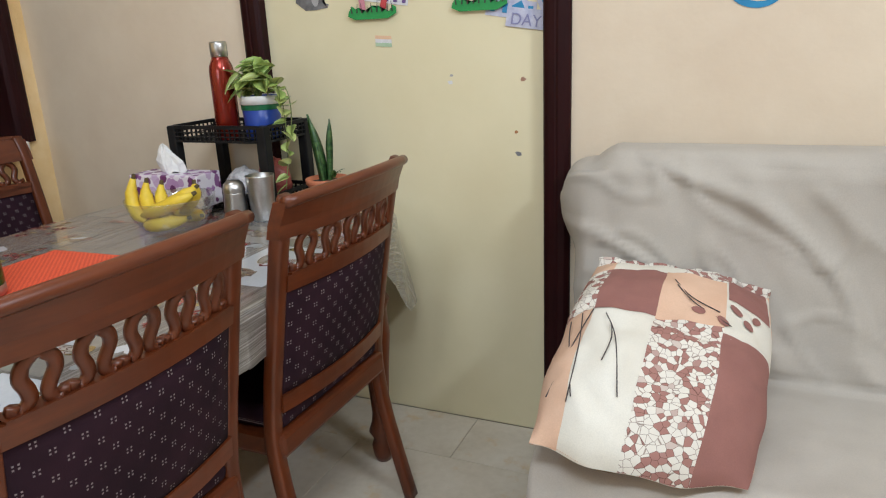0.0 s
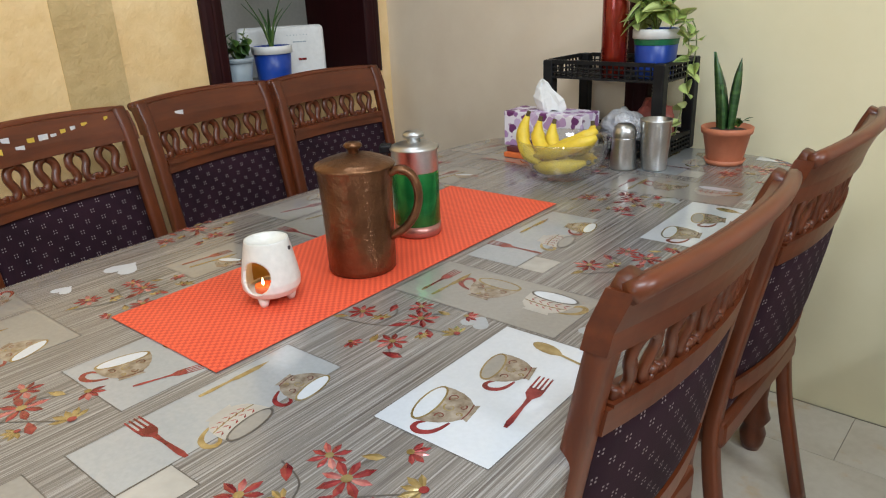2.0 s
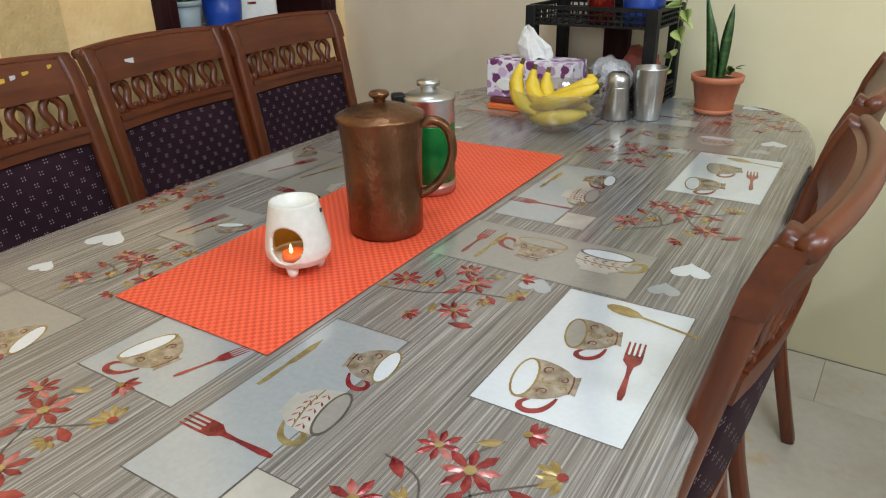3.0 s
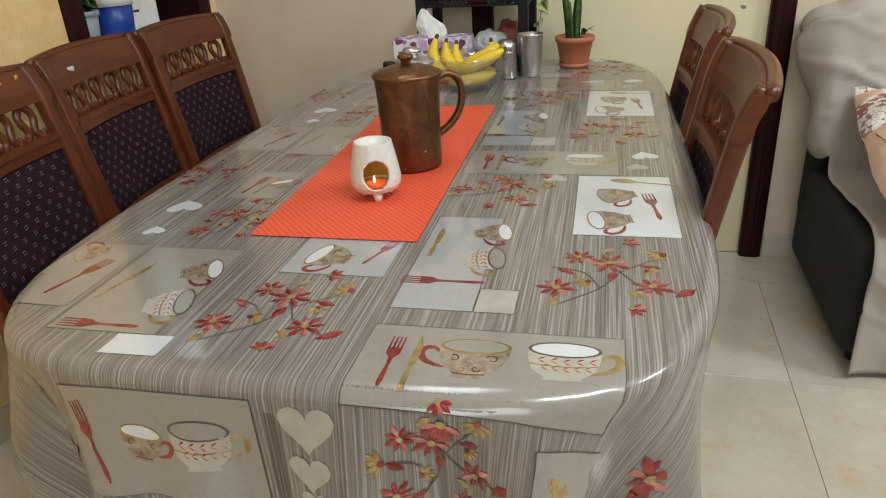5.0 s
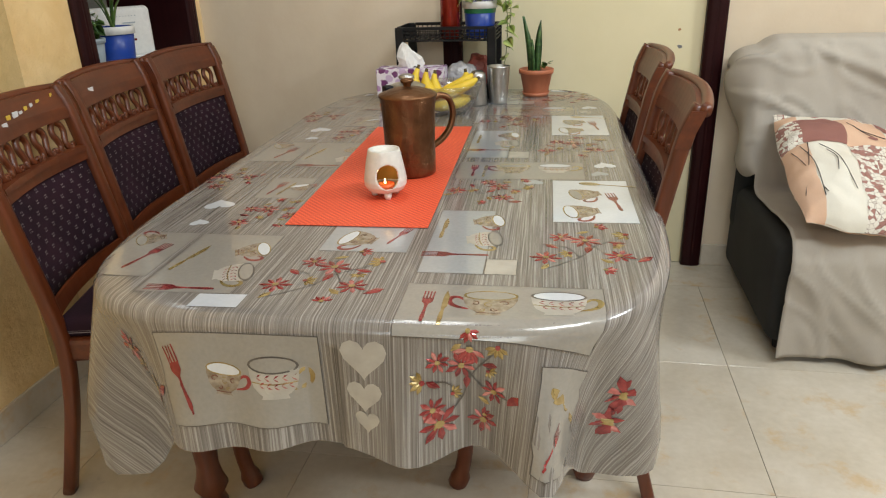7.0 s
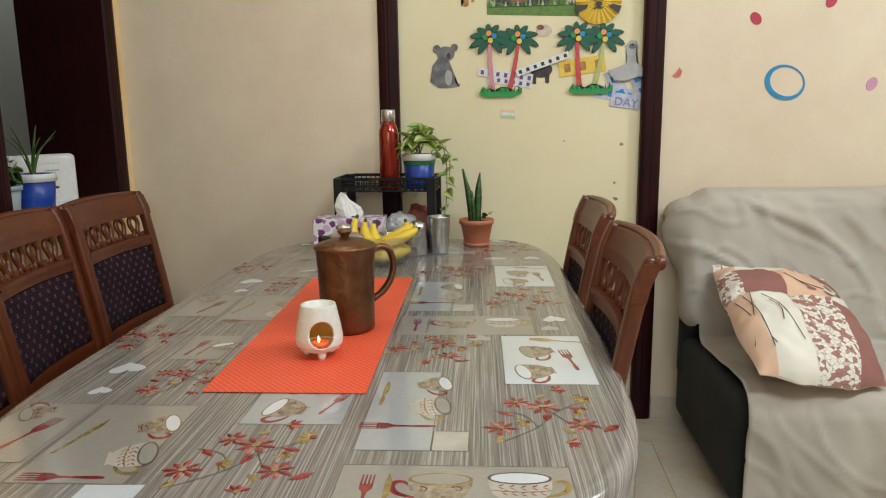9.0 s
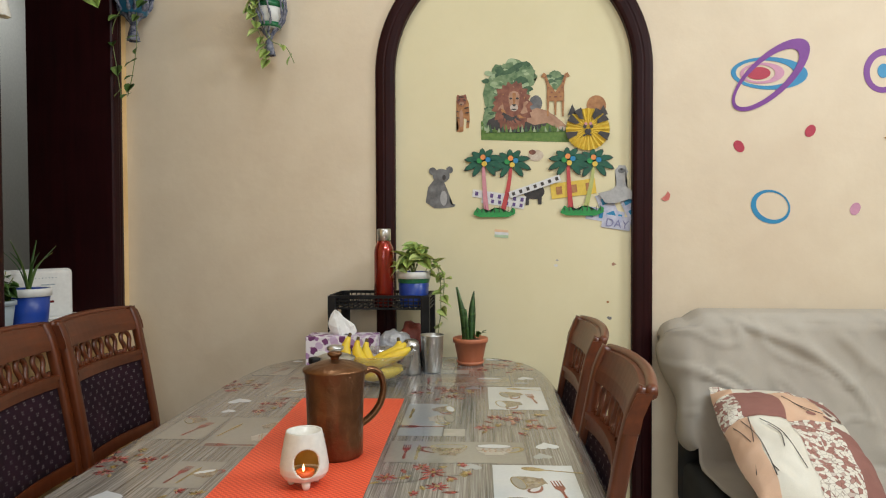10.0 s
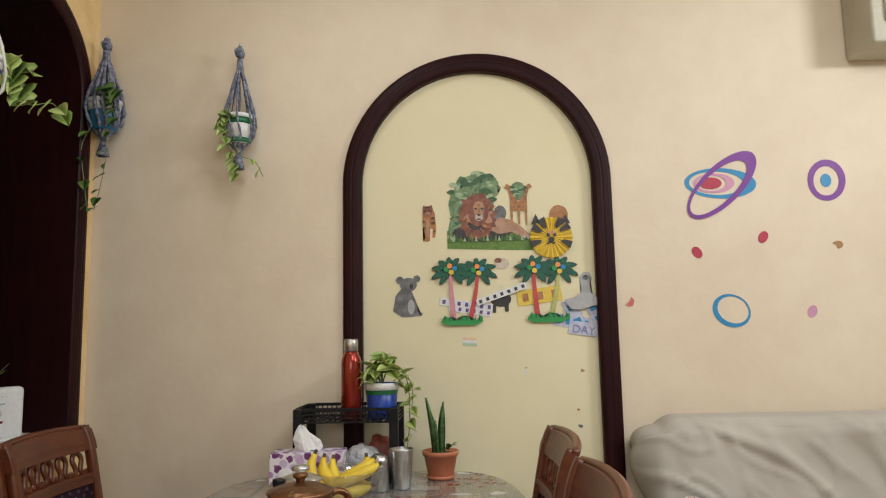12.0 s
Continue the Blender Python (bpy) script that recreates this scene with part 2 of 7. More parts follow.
bm = bmesh.new()
box(bm, WX1, WY0, 0, WX1 + 0.15, WY1 + 0.2, CEIL)
tagged(part("wall_east", bm, CREAM), "plain cream painted wall", "wall", kind="structure")
bm = bmesh.new()
box(bm, WX0 - 1.6, WY0 - 0.15, 0, WX1 + 0.15, WY0, CEIL)
tagged(part("wall_south", bm, CREAM), "plain cream painted wall", "wall", kind="structure")
bm = bmesh.new()
box(bm, WX0 - 1.6, WY0 - 0.15, CEIL, WX1 + 0.15, 3.2, CEIL + 0.1)
tagged(part("ceiling", bm, WHITE_CEIL), "plain white painted ceiling", "ceiling", kind="structure")
bm = bmesh.new()
box(bm, WX0 - 1.6, WY0 - 0.15, -0.1, WX1 + 0.15, 3.2, -0.004)
FLOOR_M = mottled("floor_bed", (0.30, 0.26, 0.20), (0.36, 0.31, 0.25), 3, 0.6)
floor_ob = part("floor", bm, FLOOR_M)
tagged(floor_ob, "polished cream marble tile floor with thin joints", "floor", kind="structure")

# ---- dining table and cloth ----
T_C, T_YAW, T_HX, T_HY, T_N, T_Z = Vector((-0.097, 0.61, 0)), radians(2.0), 0.522, 0.985, 5.0, 0.75


def table_pt(x, y, z):
    c, s = math.cos(T_YAW), math.sin(T_YAW)
    return Vector((T_C.x + c * x - s * y, T_C.y + s * x + c * y, z))


def rim(k, hx=T_HX, hy=T_HY, n=T_N):
    """A point of the table's rounded outline and its outward normal, k from 0 to 1, even along the edge."""
    a = RIM_A[int(k * len(RIM_A)) % len(RIM_A)]
    return rim_at(a, hx, hy, n)


def rim_at(a, hx=T_HX, hy=T_HY, n=T_N):
    c, s = math.cos(a), math.sin(a)
    x, y = hx * math.copysign(abs(c) ** (2 / n), c), hy * math.copysign(abs(s) ** (2 / n), s)
    nx = math.copysign(abs(x / hx) ** (n - 1) / hx, x)
    ny = math.copysign(abs(y / hy) ** (n - 1) / hy, y)
    q = math.hypot(nx, ny)
    return x, y, nx / q, ny / q


def even_angles(count):
    fine = [2 * math.pi * i / 20000 for i in range(20001)]
    pts = [rim_at(a)[:2] for a in fine]
    run = [0.0]
    for p, q in zip(pts, pts[1:]):
        run.append(run[-1] + math.hypot(q[0] - p[0], q[1] - p[1]))
    out, j = [], 0
    for i in range(count):
        want = run[-1] * i / count
        while run[j] < want:
            j += 1
        out.append(fine[j])
    return out


RIM_A = even_angles(360)
RIM_P = np.array([rim_at(a) for a in RIM_A])
RIM_LEN = float(np.sum(np.hypot(np.diff(RIM_P[:, 0], append=RIM_P[0, 0]), np.diff(RIM_P[:, 1], append=RIM_P[0, 1]))))
SHEET_X, SHEET_Y = T_HX + 0.235, T_HY + 0.235


def fold(k):
    """Outward ripple of the hanging cloth at the hem, along the edge (0 to 1)."""
    w = 2 * math.pi * k
    near_end = max(0.0, math.sin(w + math.pi)) ** 2
    return (0.016 * math.sin(17 * w + 1.3) + 0.012 * math.sin(29 * w + 0.4) + 0.006 * math.sin(47 * w)) * (0.3 + 0.32 * near_end) + 0.05 * near_end * (1.1 * math.exp(-((k - 0.804) / 0.006) ** 2) + math.exp(-((k - 0.845) / 0.01) ** 2) + math.exp(-((k - 0.662) / 0.01) ** 2) - 0.6 * math.exp(-((k - 0.822) / 0.009) ** 2) - 0.5 * math.exp(-((k - 0.789) / 0.008) ** 2) - 0.7 * math.exp(-((k - 0.685) / 0.01) ** 2))


def cloth_pt(x, y, lift=0.0):
    """Where the flat cloth's point (x, y) lies once it is laid on the table and hangs over the edge."""
    d2 = (RIM_P[:, 0] - x) ** 2 + (RIM_P[:, 1] - y) ** 2
    i = int(np.argmin(d2))
    px, py, nx, ny = RIM_P[i]
    d = (x - px) * nx + (y - py) * ny
    if d <= 0:
        return table_pt(x, y, T_Z + 0.004 + lift * 0.3 + 0.0008 * (lift > 0) * max(0.0, min(1.0, 1 + d / 0.03)))
    tx, ty = -ny, nx
    along = (x - px) * tx + (y - py) * ty
    return hang_pt(px + tx * along, py + ty * along, nx, ny, i / len(RIM_A) + along / RIM_LEN, d, lift * 0.4 + 0.0008 * (lift > 0))


def hang_pt(px, py, nx, ny, k, d, lift=0.0):
    r = 0.022
    turn = min(d / r, math.pi / 2)
    out, z = r * math.sin(turn), T_Z + 0.004 - r * (1 - math.cos(turn))
    over = max(d - r * math.pi / 2, 0)
    z -= over
    out += over * 0.06 * abs(ny) - over * 0.1 * abs(nx) + fold(k) * min(over / 0.14, 1.6)
    corner = abs(nx * ny) * 2
    out += corner * over * (0.22 if nx > 0 and ny > 0 else -0.02)
    out += lift * math.sin(turn)
    z += lift * math.cos(turn)
    return table_pt(px + nx * out, py + ny * out, z)


def hang_length(x, y, nx, ny):
    """How far the sheet reaches beyond the edge at this place: its square corners hang lower."""
    lx = (SHEET_X - abs(x)) / max(abs(nx), 1e-3)
    ly = (SHEET_Y - abs(y)) / max(abs(ny), 1e-3)
    # the pushed-in chairs hold the cloth up along one side
    held = 0.11 * max(0.0, min(1.0, (y + 0.75) / 0.2, (0.82 - y) / 0.15)) if nx > 0.5 else 0.0
    return min(lx, ly, 0.40 if nx < 0 and ny < 0 else 0.33) - held


m, n, l, b = nodes_of("printed_oilcloth", 0.22, 0.12, Coat_Weight=0.5, Coat_Roughness=0.1)
v = coords(n, l, (330, 3.0, 1), "UV")
g = noise_tex(n, l, v, 1.0, 6, 0.7)
v2 = coords(n, l, (90, 1.2, 1), "UV")
g2 = noise_tex(n, l, v2, 1.0, 3, 0.6)
col = ramp(n, l, g, [(0.38, (0.10, 0.085, 0.075)), (0.5, (0.215, 0.195, 0.177)), (0.62, (0.47, 0.455, 0.44))])
col = mixed(n, l, 0.35, col, ramp(n, l, g2, [(0.35, (0.15, 0.132, 0.118)), (0.65, (0.33, 0.305, 0.28))]))
l.new(col, b.inputs["Base Color"])
wr = noise_tex(n, l, coords(n, l, (9, 9, 9)), 1.0, 4, 0.6)
bump(n, l, b, wr, 0.12, 0.01)
CLOTH = m


def build_cloth():
    bm = bmesh.new()
    uv = bm.loops.layers.uv.new("flat")
    n = len(RIM_A)
    steps_in = [0.0, 0.15, 0.3, 0.45, 0.6, 0.75, 0.88, 0.96, 1.0]
    flat = {}
    rows = []
    for f in steps_in:
        row = []
        for i in range(n):
            x, y, nx, ny = RIM_P[i]
            if f == 0.0:
                x0, y0 = 0.0, max(-0.45, min(0.45, y))
            else:
                ax, ay = 0.0, max(-0.45, min(0.45, y))
                x0, y0 = ax + (x - ax) * f, ay + (y - ay) * f
            vert = bm.verts.new(table_pt(x0, y0, T_Z + 0.004))
            flat[vert] = (x0, y0)
            row.append(vert)
        rows.append(row)
    drops = [0.008, 0.016, 0.026, 0.036, 0.06, 0.09, 0.13, 0.17, 0.21, 0.25, 0.3, 0.36, 0.43]
    for d in drops:
        row = []
        for i in range(n):
            x, y, nx, ny = RIM_P[i]
            most = hang_length(x, y, nx, ny) + 0.006 * math.sin(13 * 2 * math.pi * i / n)
            dd = 0.026 + (d - 0.026) * (most - 0.026) / 0.404 if d > 0.026 else d
            vert = bm.verts.new(hang_pt(x, y, nx, ny, i / n, dd))
            flat[vert] = (x + nx * dd, y + ny * dd)
            row.append(vert)
        rows.append(row)
    for r0, r1 in zip(rows, rows[1:]):
        for i in range(n):
            j = (i + 1) % n
            q = (r0[i], r0[j], r1[j], r1[i])
            if len({tuple(round(c, 5) for c in v.co) for v in q}) > 2:
                f = bm.faces.new(q)
                for lp in f.loops:
                    lp[uv].uv = flat[lp.vert]
    bmesh.ops.remove_doubles(bm, verts=bm.verts, dist=0.0003)
    return bm


cloth = part("tablecloth", build_cloth(), CLOTH, None, "", True)
tagged(cloth, "glossy grey striped oilcloth printed with cups, flowers and hearts", "tablecloth")

table = thing("dining_table", "dark red-brown wooden dining table with turned legs under a cloth", "table", pose(T_C.x, T_C.y, 0, 0, 0, math.degrees(T_YAW)))
bm = bmesh.new()
slab(bm, [rim_at(a, T_HX - 0.006, T_HY - 0.006)[:2] for a in RIM_A[::4]], T_Z - 0.035, T_Z - 0.002)
part("tabletop", bm, CHERRY_Y, table)
bm = bmesh.new()
box(bm, -0.45, -0.72, 0.63, 0.45, 0.74, 0.714, 0.004)
part("apron", bm, CHERRY_Y, table)
LEG = [(0.0, 0.0), (0.022, 0.0), (0.03, 0.02), (0.034, 0.05), (0.026, 0.075), (0.04, 0.1), (0.03, 0.13), (0.026, 0.16), (0.034, 0.3), (0.045, 0.42), (0.04, 0.5), (0.05, 0.53), (0.034, 0.56), (0.05, 0.6), (0.05, 0.7), (0.0, 0.7)]
for x, y in ((-0.47, -0.64), (0.42, -0.4), (-0.45, 0.7), (0.45, 0.72)):
    part("leg", lathe(bmesh.new(), LEG, 20, pose(x, y, 0)), CHERRY, table, smooth=True)

# orange runner on the cloth
m, n, l, b = nodes_of("orange_woven_vinyl", 0.55)
wv = n.new("ShaderNodeTexChecker")
wv.inputs["Scale"].default_value = 1.0
l.new(coords(n, l, (150, 150, 150)), wv.inputs["Vector"])
wv.inputs["Color1"].default_value, wv.inputs["Color2"].default_value = (0.86, 0.13, 0.05, 1), (0.62, 0.06, 0.028, 1)
drift = noise_tex(n, l, coords(n, l), 6, 3)
l.new(mixed(n, l, 0.15, wv.outputs["Color"], ramp(n, l, drift, [(0.3, (0.6, 0.05, 0.02)), (0.7, (0.9, 0.16, 0.07))])), b.inputs["Base Color"])
bump(n, l, b, wv.outputs["Fac"], 0.5, 0.002)
RUNNER = m
bm = bmesh.new()
slab(bm, [(-0.291, -0.008), (0.0, 0.0), (-0.037, 0.9), (-0.338, 0.885)], T_Z + 0.0054, T_Z + 0.0068)
run_ob = tagged(part("table_runner", bm, RUNNER), "bright orange woven vinyl runner lying along the table", "runner")
HEM = mottled("orange_hem", (0.7, 0.085, 0.035), (0.84, 0.13, 0.05), 30, 0.6)
for (ax, ay), (bx, by) in (((-0.291, -0.008), (0.0, 0.0)), ((0.0, 0.0), (-0.037, 0.9)), ((-0.037, 0.9), (-0.338, 0.885)), ((-0.338, 0.885), (-0.291, -0.008))):
    bm = bmesh.new()
    tube(bm, [(ax, ay, T_Z + 0.0061), (bx, by, T_Z + 0.0061)], 0.0008, 6)
    part("stitched_hem", bm, HEM, run_ob)


# ---- dining chairs ----
m, n, l, b = nodes_of("plum_dotted_upholstery", 0.9, 0.0, Specular_IOR_Level=0.2)
vv = coords(n, l, (22.7, 22.7, 47))
sep = n.new("ShaderNodeSeparateXYZ")
l.new(vv, sep.inputs[0])


def mth(op, a, c=0.0, d=None):
    k = n.new("ShaderNodeMath")
    k.operation = op
    for sock, val in zip(k.inputs, (a, c, d)):
        if val is None:
            continue
        if isinstance(val, (int, float)):
            sock.default_value = val
        else:
            l.new(val, sock)
    return k.outputs[0]


# small crossed clusters of pale stitches set in a half-drop grid, 44 by 21 mm
hz = sep.outputs["Z"]
su = mth("ADD", sep.outputs["Y"], mth("MULTIPLY", mth("MODULO", mth("FLOOR", mth("ADD", hz, 400)), 2), 0.5))
fu = mth("MULTIPLY", mth("SUBTRACT", mth("FRACT", mth("ADD", su, 400)), 0.5), 44.0)
fv = mth("MULTIPLY", mth("SUBTRACT", mth("FRACT", mth("ADD", hz, 400)), 0.5), 21.0)
au, av = mth("ABSOLUTE", mth("SUBTRACT", mth("ABSOLUTE", fu), 3.4)), mth("ABSOLUTE", mth("SUBTRACT", mth("ABSOLUTE", fv), 3.0))
dot = mth("LESS_THAN", mth("MAXIMUM", au, av), 1.45)
weave = noise_tex(n, l, coords(n, l), 420, 2)
big = noise_tex(n, l, coords(n, l), 9, 3)
base = ramp(n, l, big, [(0.3, (0.016, 0.006, 0.011)), (0.7, (0.028, 0.010, 0.018))])
l.new(mixed(n, l, dot, base, (0.24, 0.2, 0.2)), b.inputs["Base Color"])
bump(n, l, b, weave, 0.4, 0.001)
PLUM = m

POST = [(-0.262, 0.0), (-0.226, 0.14), (-0.194, 0.28), (-0.18, 0.41), (-0.19, 0.52), (-0.214, 0.66), (-0.24, 0.8), (-0.262, 0.9), (-0.284, 0.952)]


def back_x(z):
    for (x0, z0), (x1, z1) in zip(POST, POST[1:]):
        if z <= z1:
            return x0 + (x1 - x0) * (z - z0) / (z1 - z0)
    return POST[-1][0]


def bow(y, w=0.228):
    """The back is bowed: its middle lies behind the posts."""
    return -0.03 * (1 - (y / w) ** 2)


def back_sheet(bm, y0, y1, z0, z1, t0, t1, ny=10, nz=8, crown=0.0, edge=0.0):
    """A bent board of the chair's back between two heights, from depth t0 to t1; crown lifts its middle."""
    grid = []
    for t in (t0, t1):
        rows = []
        for iz in range(nz + 1):
            row = []
            for iy in range(ny + 1):
                y = y0 + (y1 - y0) * iy / ny
                top = z1 + crown * (1 - (2 * iy / ny - 1) ** 2)
                z = z0 + (top - z0) * iz / nz
                puff = edge * (1 - (2 * iy / ny - 1) ** 4) * (1 - (2 * iz / nz - 1) ** 4)
                row.append(bm.verts.new((back_x(min(z, 0.952)) + bow(y) + t + puff * (1 if t == t1 else -1), y, z)))
            rows.append(row)
        grid.append(rows)
    a, c = grid
    for iz in range(nz):
        for iy in range(ny):
            bm.faces.new((a[iz][iy], a[iz][iy + 1], a[iz + 1][iy + 1], a[iz + 1][iy]))
            bm.faces.new((c[iz][iy], c[iz + 1][iy], c[iz + 1][iy + 1], c[iz][iy + 1]))
    for iz in range(nz):
        for iy in (0, ny):
            bm.faces.new((a[iz][iy], a[iz + 1][iy], c[iz + 1][iy], c[iz][iy]))
    for iy in range(ny):
        for iz in (0, nz):
            bm.faces.new((a[iz][iy], a[iz][iy + 1], c[iz][iy + 1], c[iz][iy]))
    return bm


def sweep_bar(bm, line, wy, wx, r):
    """A rounded rectangular bar along a line in the x-z plane: wy wide, wx deep."""
    rings = []
    for i, p in enumerate(line):
        d = (line[min(i + 1, len(line) - 1)] - line[max(i - 1, 0)]).normalized()
        a = Vector((d.z, 0, -d.x))
        ring = []
        for sx, sy in ((1, 1), (-1, 1), (-1, -1), (1, -1)):
            for k in range(3):
                t = math.pi / 4 * k
                u, v = (math.cos(t), math.sin(t)) if sx * sy > 0 else (math.sin(t), math.cos(t))
                ring.append(bm.verts.new(p + a * sx * (wx / 2 - r + r * u) + Vector((0, sy * (wy / 2 - r + r * v), 0))))
        rings.append(ring)
    for r0, r1 in zip(rings, rings[1:]):
        for j in range(12):
            bm.faces.new((r0[j], r0[(j + 1) % 12], r1[(j + 1) % 12], r1[j]))
    bm.faces.new(rings[0][::-1])
    bm.faces.new(rings[-1])


def dining_chair(label):
    ch = thing("dining_chair", label, "chair", None, "chairs round the dining table")
    for s in (-1, 1):
        y = s * 0.211
        bm = bmesh.new()
        line = smooth_line([(x, y, z) for x, z in POST], 4)
        sweep_bar(bm, line, 0.034, 0.03, 0.007)
        part("back_post", bm, CHERRY, ch, smooth=True)
        bm = bmesh.new()
        line = smooth_line([(0.205, y * 1.02, 0.44), (0.222, y * 1.04, 0.36), (0.205, y * 1.03, 0.24), (0.19, y * 1.02, 0.12), (0.2, y * 1.03, 0.04), (0.212, y * 1.04, 0.0)], 4)
        tube(bm, line, [0.019 + 0.013 * max(0, min(1, (p.z - 0.1) / 0.28)) + 0.006 * (p.z < 0.03) + 0.005 * math.sin(p.z * 60) * (p.z > 0.3) for p in line], 10, up=Vector((0, 1, 0)))
        part("front_leg", bm, CHERRY, ch, smooth=True)
    bm = bmesh.new()
    box(bm, -0.205, -0.215, 0.375, 0.225, 0.215, 0.435, 0.012)
    part("seat_frame", bm, CHERRY_Y, ch)
    bm = bmesh.new()
    box(bm, -0.195, -0.205, 0.43, 0.222, 0.205, 0.485, 0.024, 4)
    part("seat", bm, PLUM, ch, "plum dotted upholstered seat", smooth=True)
    # top rail: a broad board that rolls backwards at its upper edge
    bm = bmesh.new()
    back_sheet(bm, -0.2305, 0.2305, 0.872, 0.945, -0.014, 0.016, 14, 8, 0.008)
    part("top_rail", bm, CHERRY_Y, ch, smooth=False)
    bm = bmesh.new()
    line = [(back_x(0.955) + bow(y) - 0.006, y, 0.9455 + 0.008 * (1 - (y / 0.228) ** 2)) for y in [-0.2302 + 0.4604 * i / 16 for i in range(17)]]
    tube(bm, line, 0.0118, 10)
    part("rail_roll", bm, CHERRY_Y, ch, smooth=True)
    bm = bmesh.new()
    back_sheet(bm, -0.202, 0.202, 0.758, 0.792, -0.013, 0.0145, 10, 2)
    part("middle_rail", bm, CHERRY_Y, ch)
    bm = bmesh.new()
    back_sheet(bm, -0.1935, 0.1935, 0.782, 0.796, -0.013, 0.022, 10, 1)
    part("rail_bead", bm, CHERRY_Y, ch)
    bm = bmesh.new()
    back_sheet(bm, -0.202, 0.202, 0.485, 0.525, -0.013, 0.0145, 10, 2)
    part("lower_rail", bm, CHERRY_Y, ch)
    bm = bmesh.new()
    back_sheet(bm, -0.198, 0.198, 0.52, 0.763, -0.006, 0.006, 12, 8, 0.0, 0.009)
    part("back_panel", bm, PLUM, ch, "plum dotted upholstered back panel", smooth=True)
    # five carved loops between the rails
    for i in range(5):
        yc = -0.148 + 0.074 * i
        pts = []
        for u, h in ((-0.03, 0.783), (-0.031, 0.772), (-0.02, 0.77), (-0.011, 0.784), (-0.014, 0.803), (-0.021, 0.823), (-0.017, 0.845), (0, 0.858), (0.017, 0.845), (0.021, 0.823), (0.014, 0.803), (0.011, 0.784), (0.02, 0.77), (0.031, 0.772), (0.03, 0.783)):
            h = 0.797 + (h - 0.77) * 0.82
            pts.append((back_x(h) + bow(yc + u), yc + u, h))
        bm = bmesh.new()
        tube(bm, smooth_line(pts, 3), 0.0072, 6, 1.5, up=Vector((0, 1, 0)))
        part("carved_loop", bm, CHERRY, ch, smooth=True)
    # the backs are 0.49 m wide and 0.97 m high
    for piece in ch.children:
        piece.data.transform(Matrix.Diagonal((1.0, 1.065, 1.013, 1.0)))
    return ch


first = dining_chair("carved red-brown wooden dining chair, plum upholstery, worn stickers on its rail")
L_SPOTS = [(-0.765, 0.262, 13), (-0.872, 0.757, 9), (-0.888, 1.205, 1)]
R_SPOTS = [(0.23, 0.385, 180), (0.228, 0.98, 180)]
first.matrix_world = pose(L_SPOTS[0][0], L_SPOTS[0][1], 0, 0, 0, L_SPOTS[0][2])
CHAIRS = [first]
for (x, y, a), label in zip(L_SPOTS[1:] + R_SPOTS, ("carved red-brown wooden dining chair, plum upholstery, one white sticker", "carved red-brown wooden dining chair, plum upholstery, below the arched opening",
                                                    "carved red-brown wooden dining chair, plum upholstery, pushed under the table", "carved red-brown wooden dining chair, plum upholstery, pushed in near the niche")):
    c = copy_thing(first, pose(x, y, 0, 0, 0, a))
    c["label"] = label
    CHAIRS.append(c)



# ---- sofa with its loose cover ----
SX0, SX1, SY0, SY1 = 0.925, 2.75, 0.85, 1.62
sofa = thing("sofa", "sofa under a loose grey-beige cotton cover, charcoal base showing", "sofa", pose(0, 0, 0))
bm = bmesh.new()
box(bm, SX0, SY0 + 0.05, 0.04, SX1, SY1, 0.40, 0.045, 4)
part("base", bm, DARK_SOFA, sofa, "charcoal upholstered base", smooth=True)
bm = bmesh.new()
box(bm, SX0 - 0.01, SY1 - 0.125, 0.2, SX1, SY1 - 0.02, 0.915, 0.05, 4)
part("backrest", bm, DARK_SOFA, sofa, "charcoal upholstered backrest", smooth=True)
for x in (SX0 + 0.07, SX1 - 0.07):
    for y in (SY0 + 0.12, SY1 - 0.08):
        part("foot", lathe(bmesh.new(), [(0, 0), (0.025, 0), (0.03, 0.05), (0, 0.05)], 12, pose(x, y, 0)), DARK_SOFA, sofa)


def cover_profile(s):
    """The cover's section from the floor in front, over the seat and up the back: (y, z), s in metres."""
    pts = [(SY0 + 0.005, 0.025), (SY0 - 0.004, 0.2), (SY0 - 0.002, 0.36), (SY0 + 0.015, 0.415), (SY0 + 0.06, 0.435), (SY0 + 0.25, 0.43), (SY1 - 0.27, 0.42), (SY1 - 0.245, 0.435),
           (SY1 - 0.215, 0.6), (SY1 - 0.18, 0.8), (SY1 - 0.165, 0.9), (SY1 - 0.13, 0.945), (SY1 - 0.07, 0.957), (SY1 - 0.01, 0.945), (SY1 + 0.006, 0.86)]
    for a, c in zip(pts, pts[1:]):
        d = math.hypot(c[0] - a[0], c[1] - a[1])
        if s <= d or c == pts[-1]:
            return a[0] + (c[0] - a[0]) * min(s / d, 1), a[1] + (c[1] - a[1]) * min(s / d, 1)
        s -= d


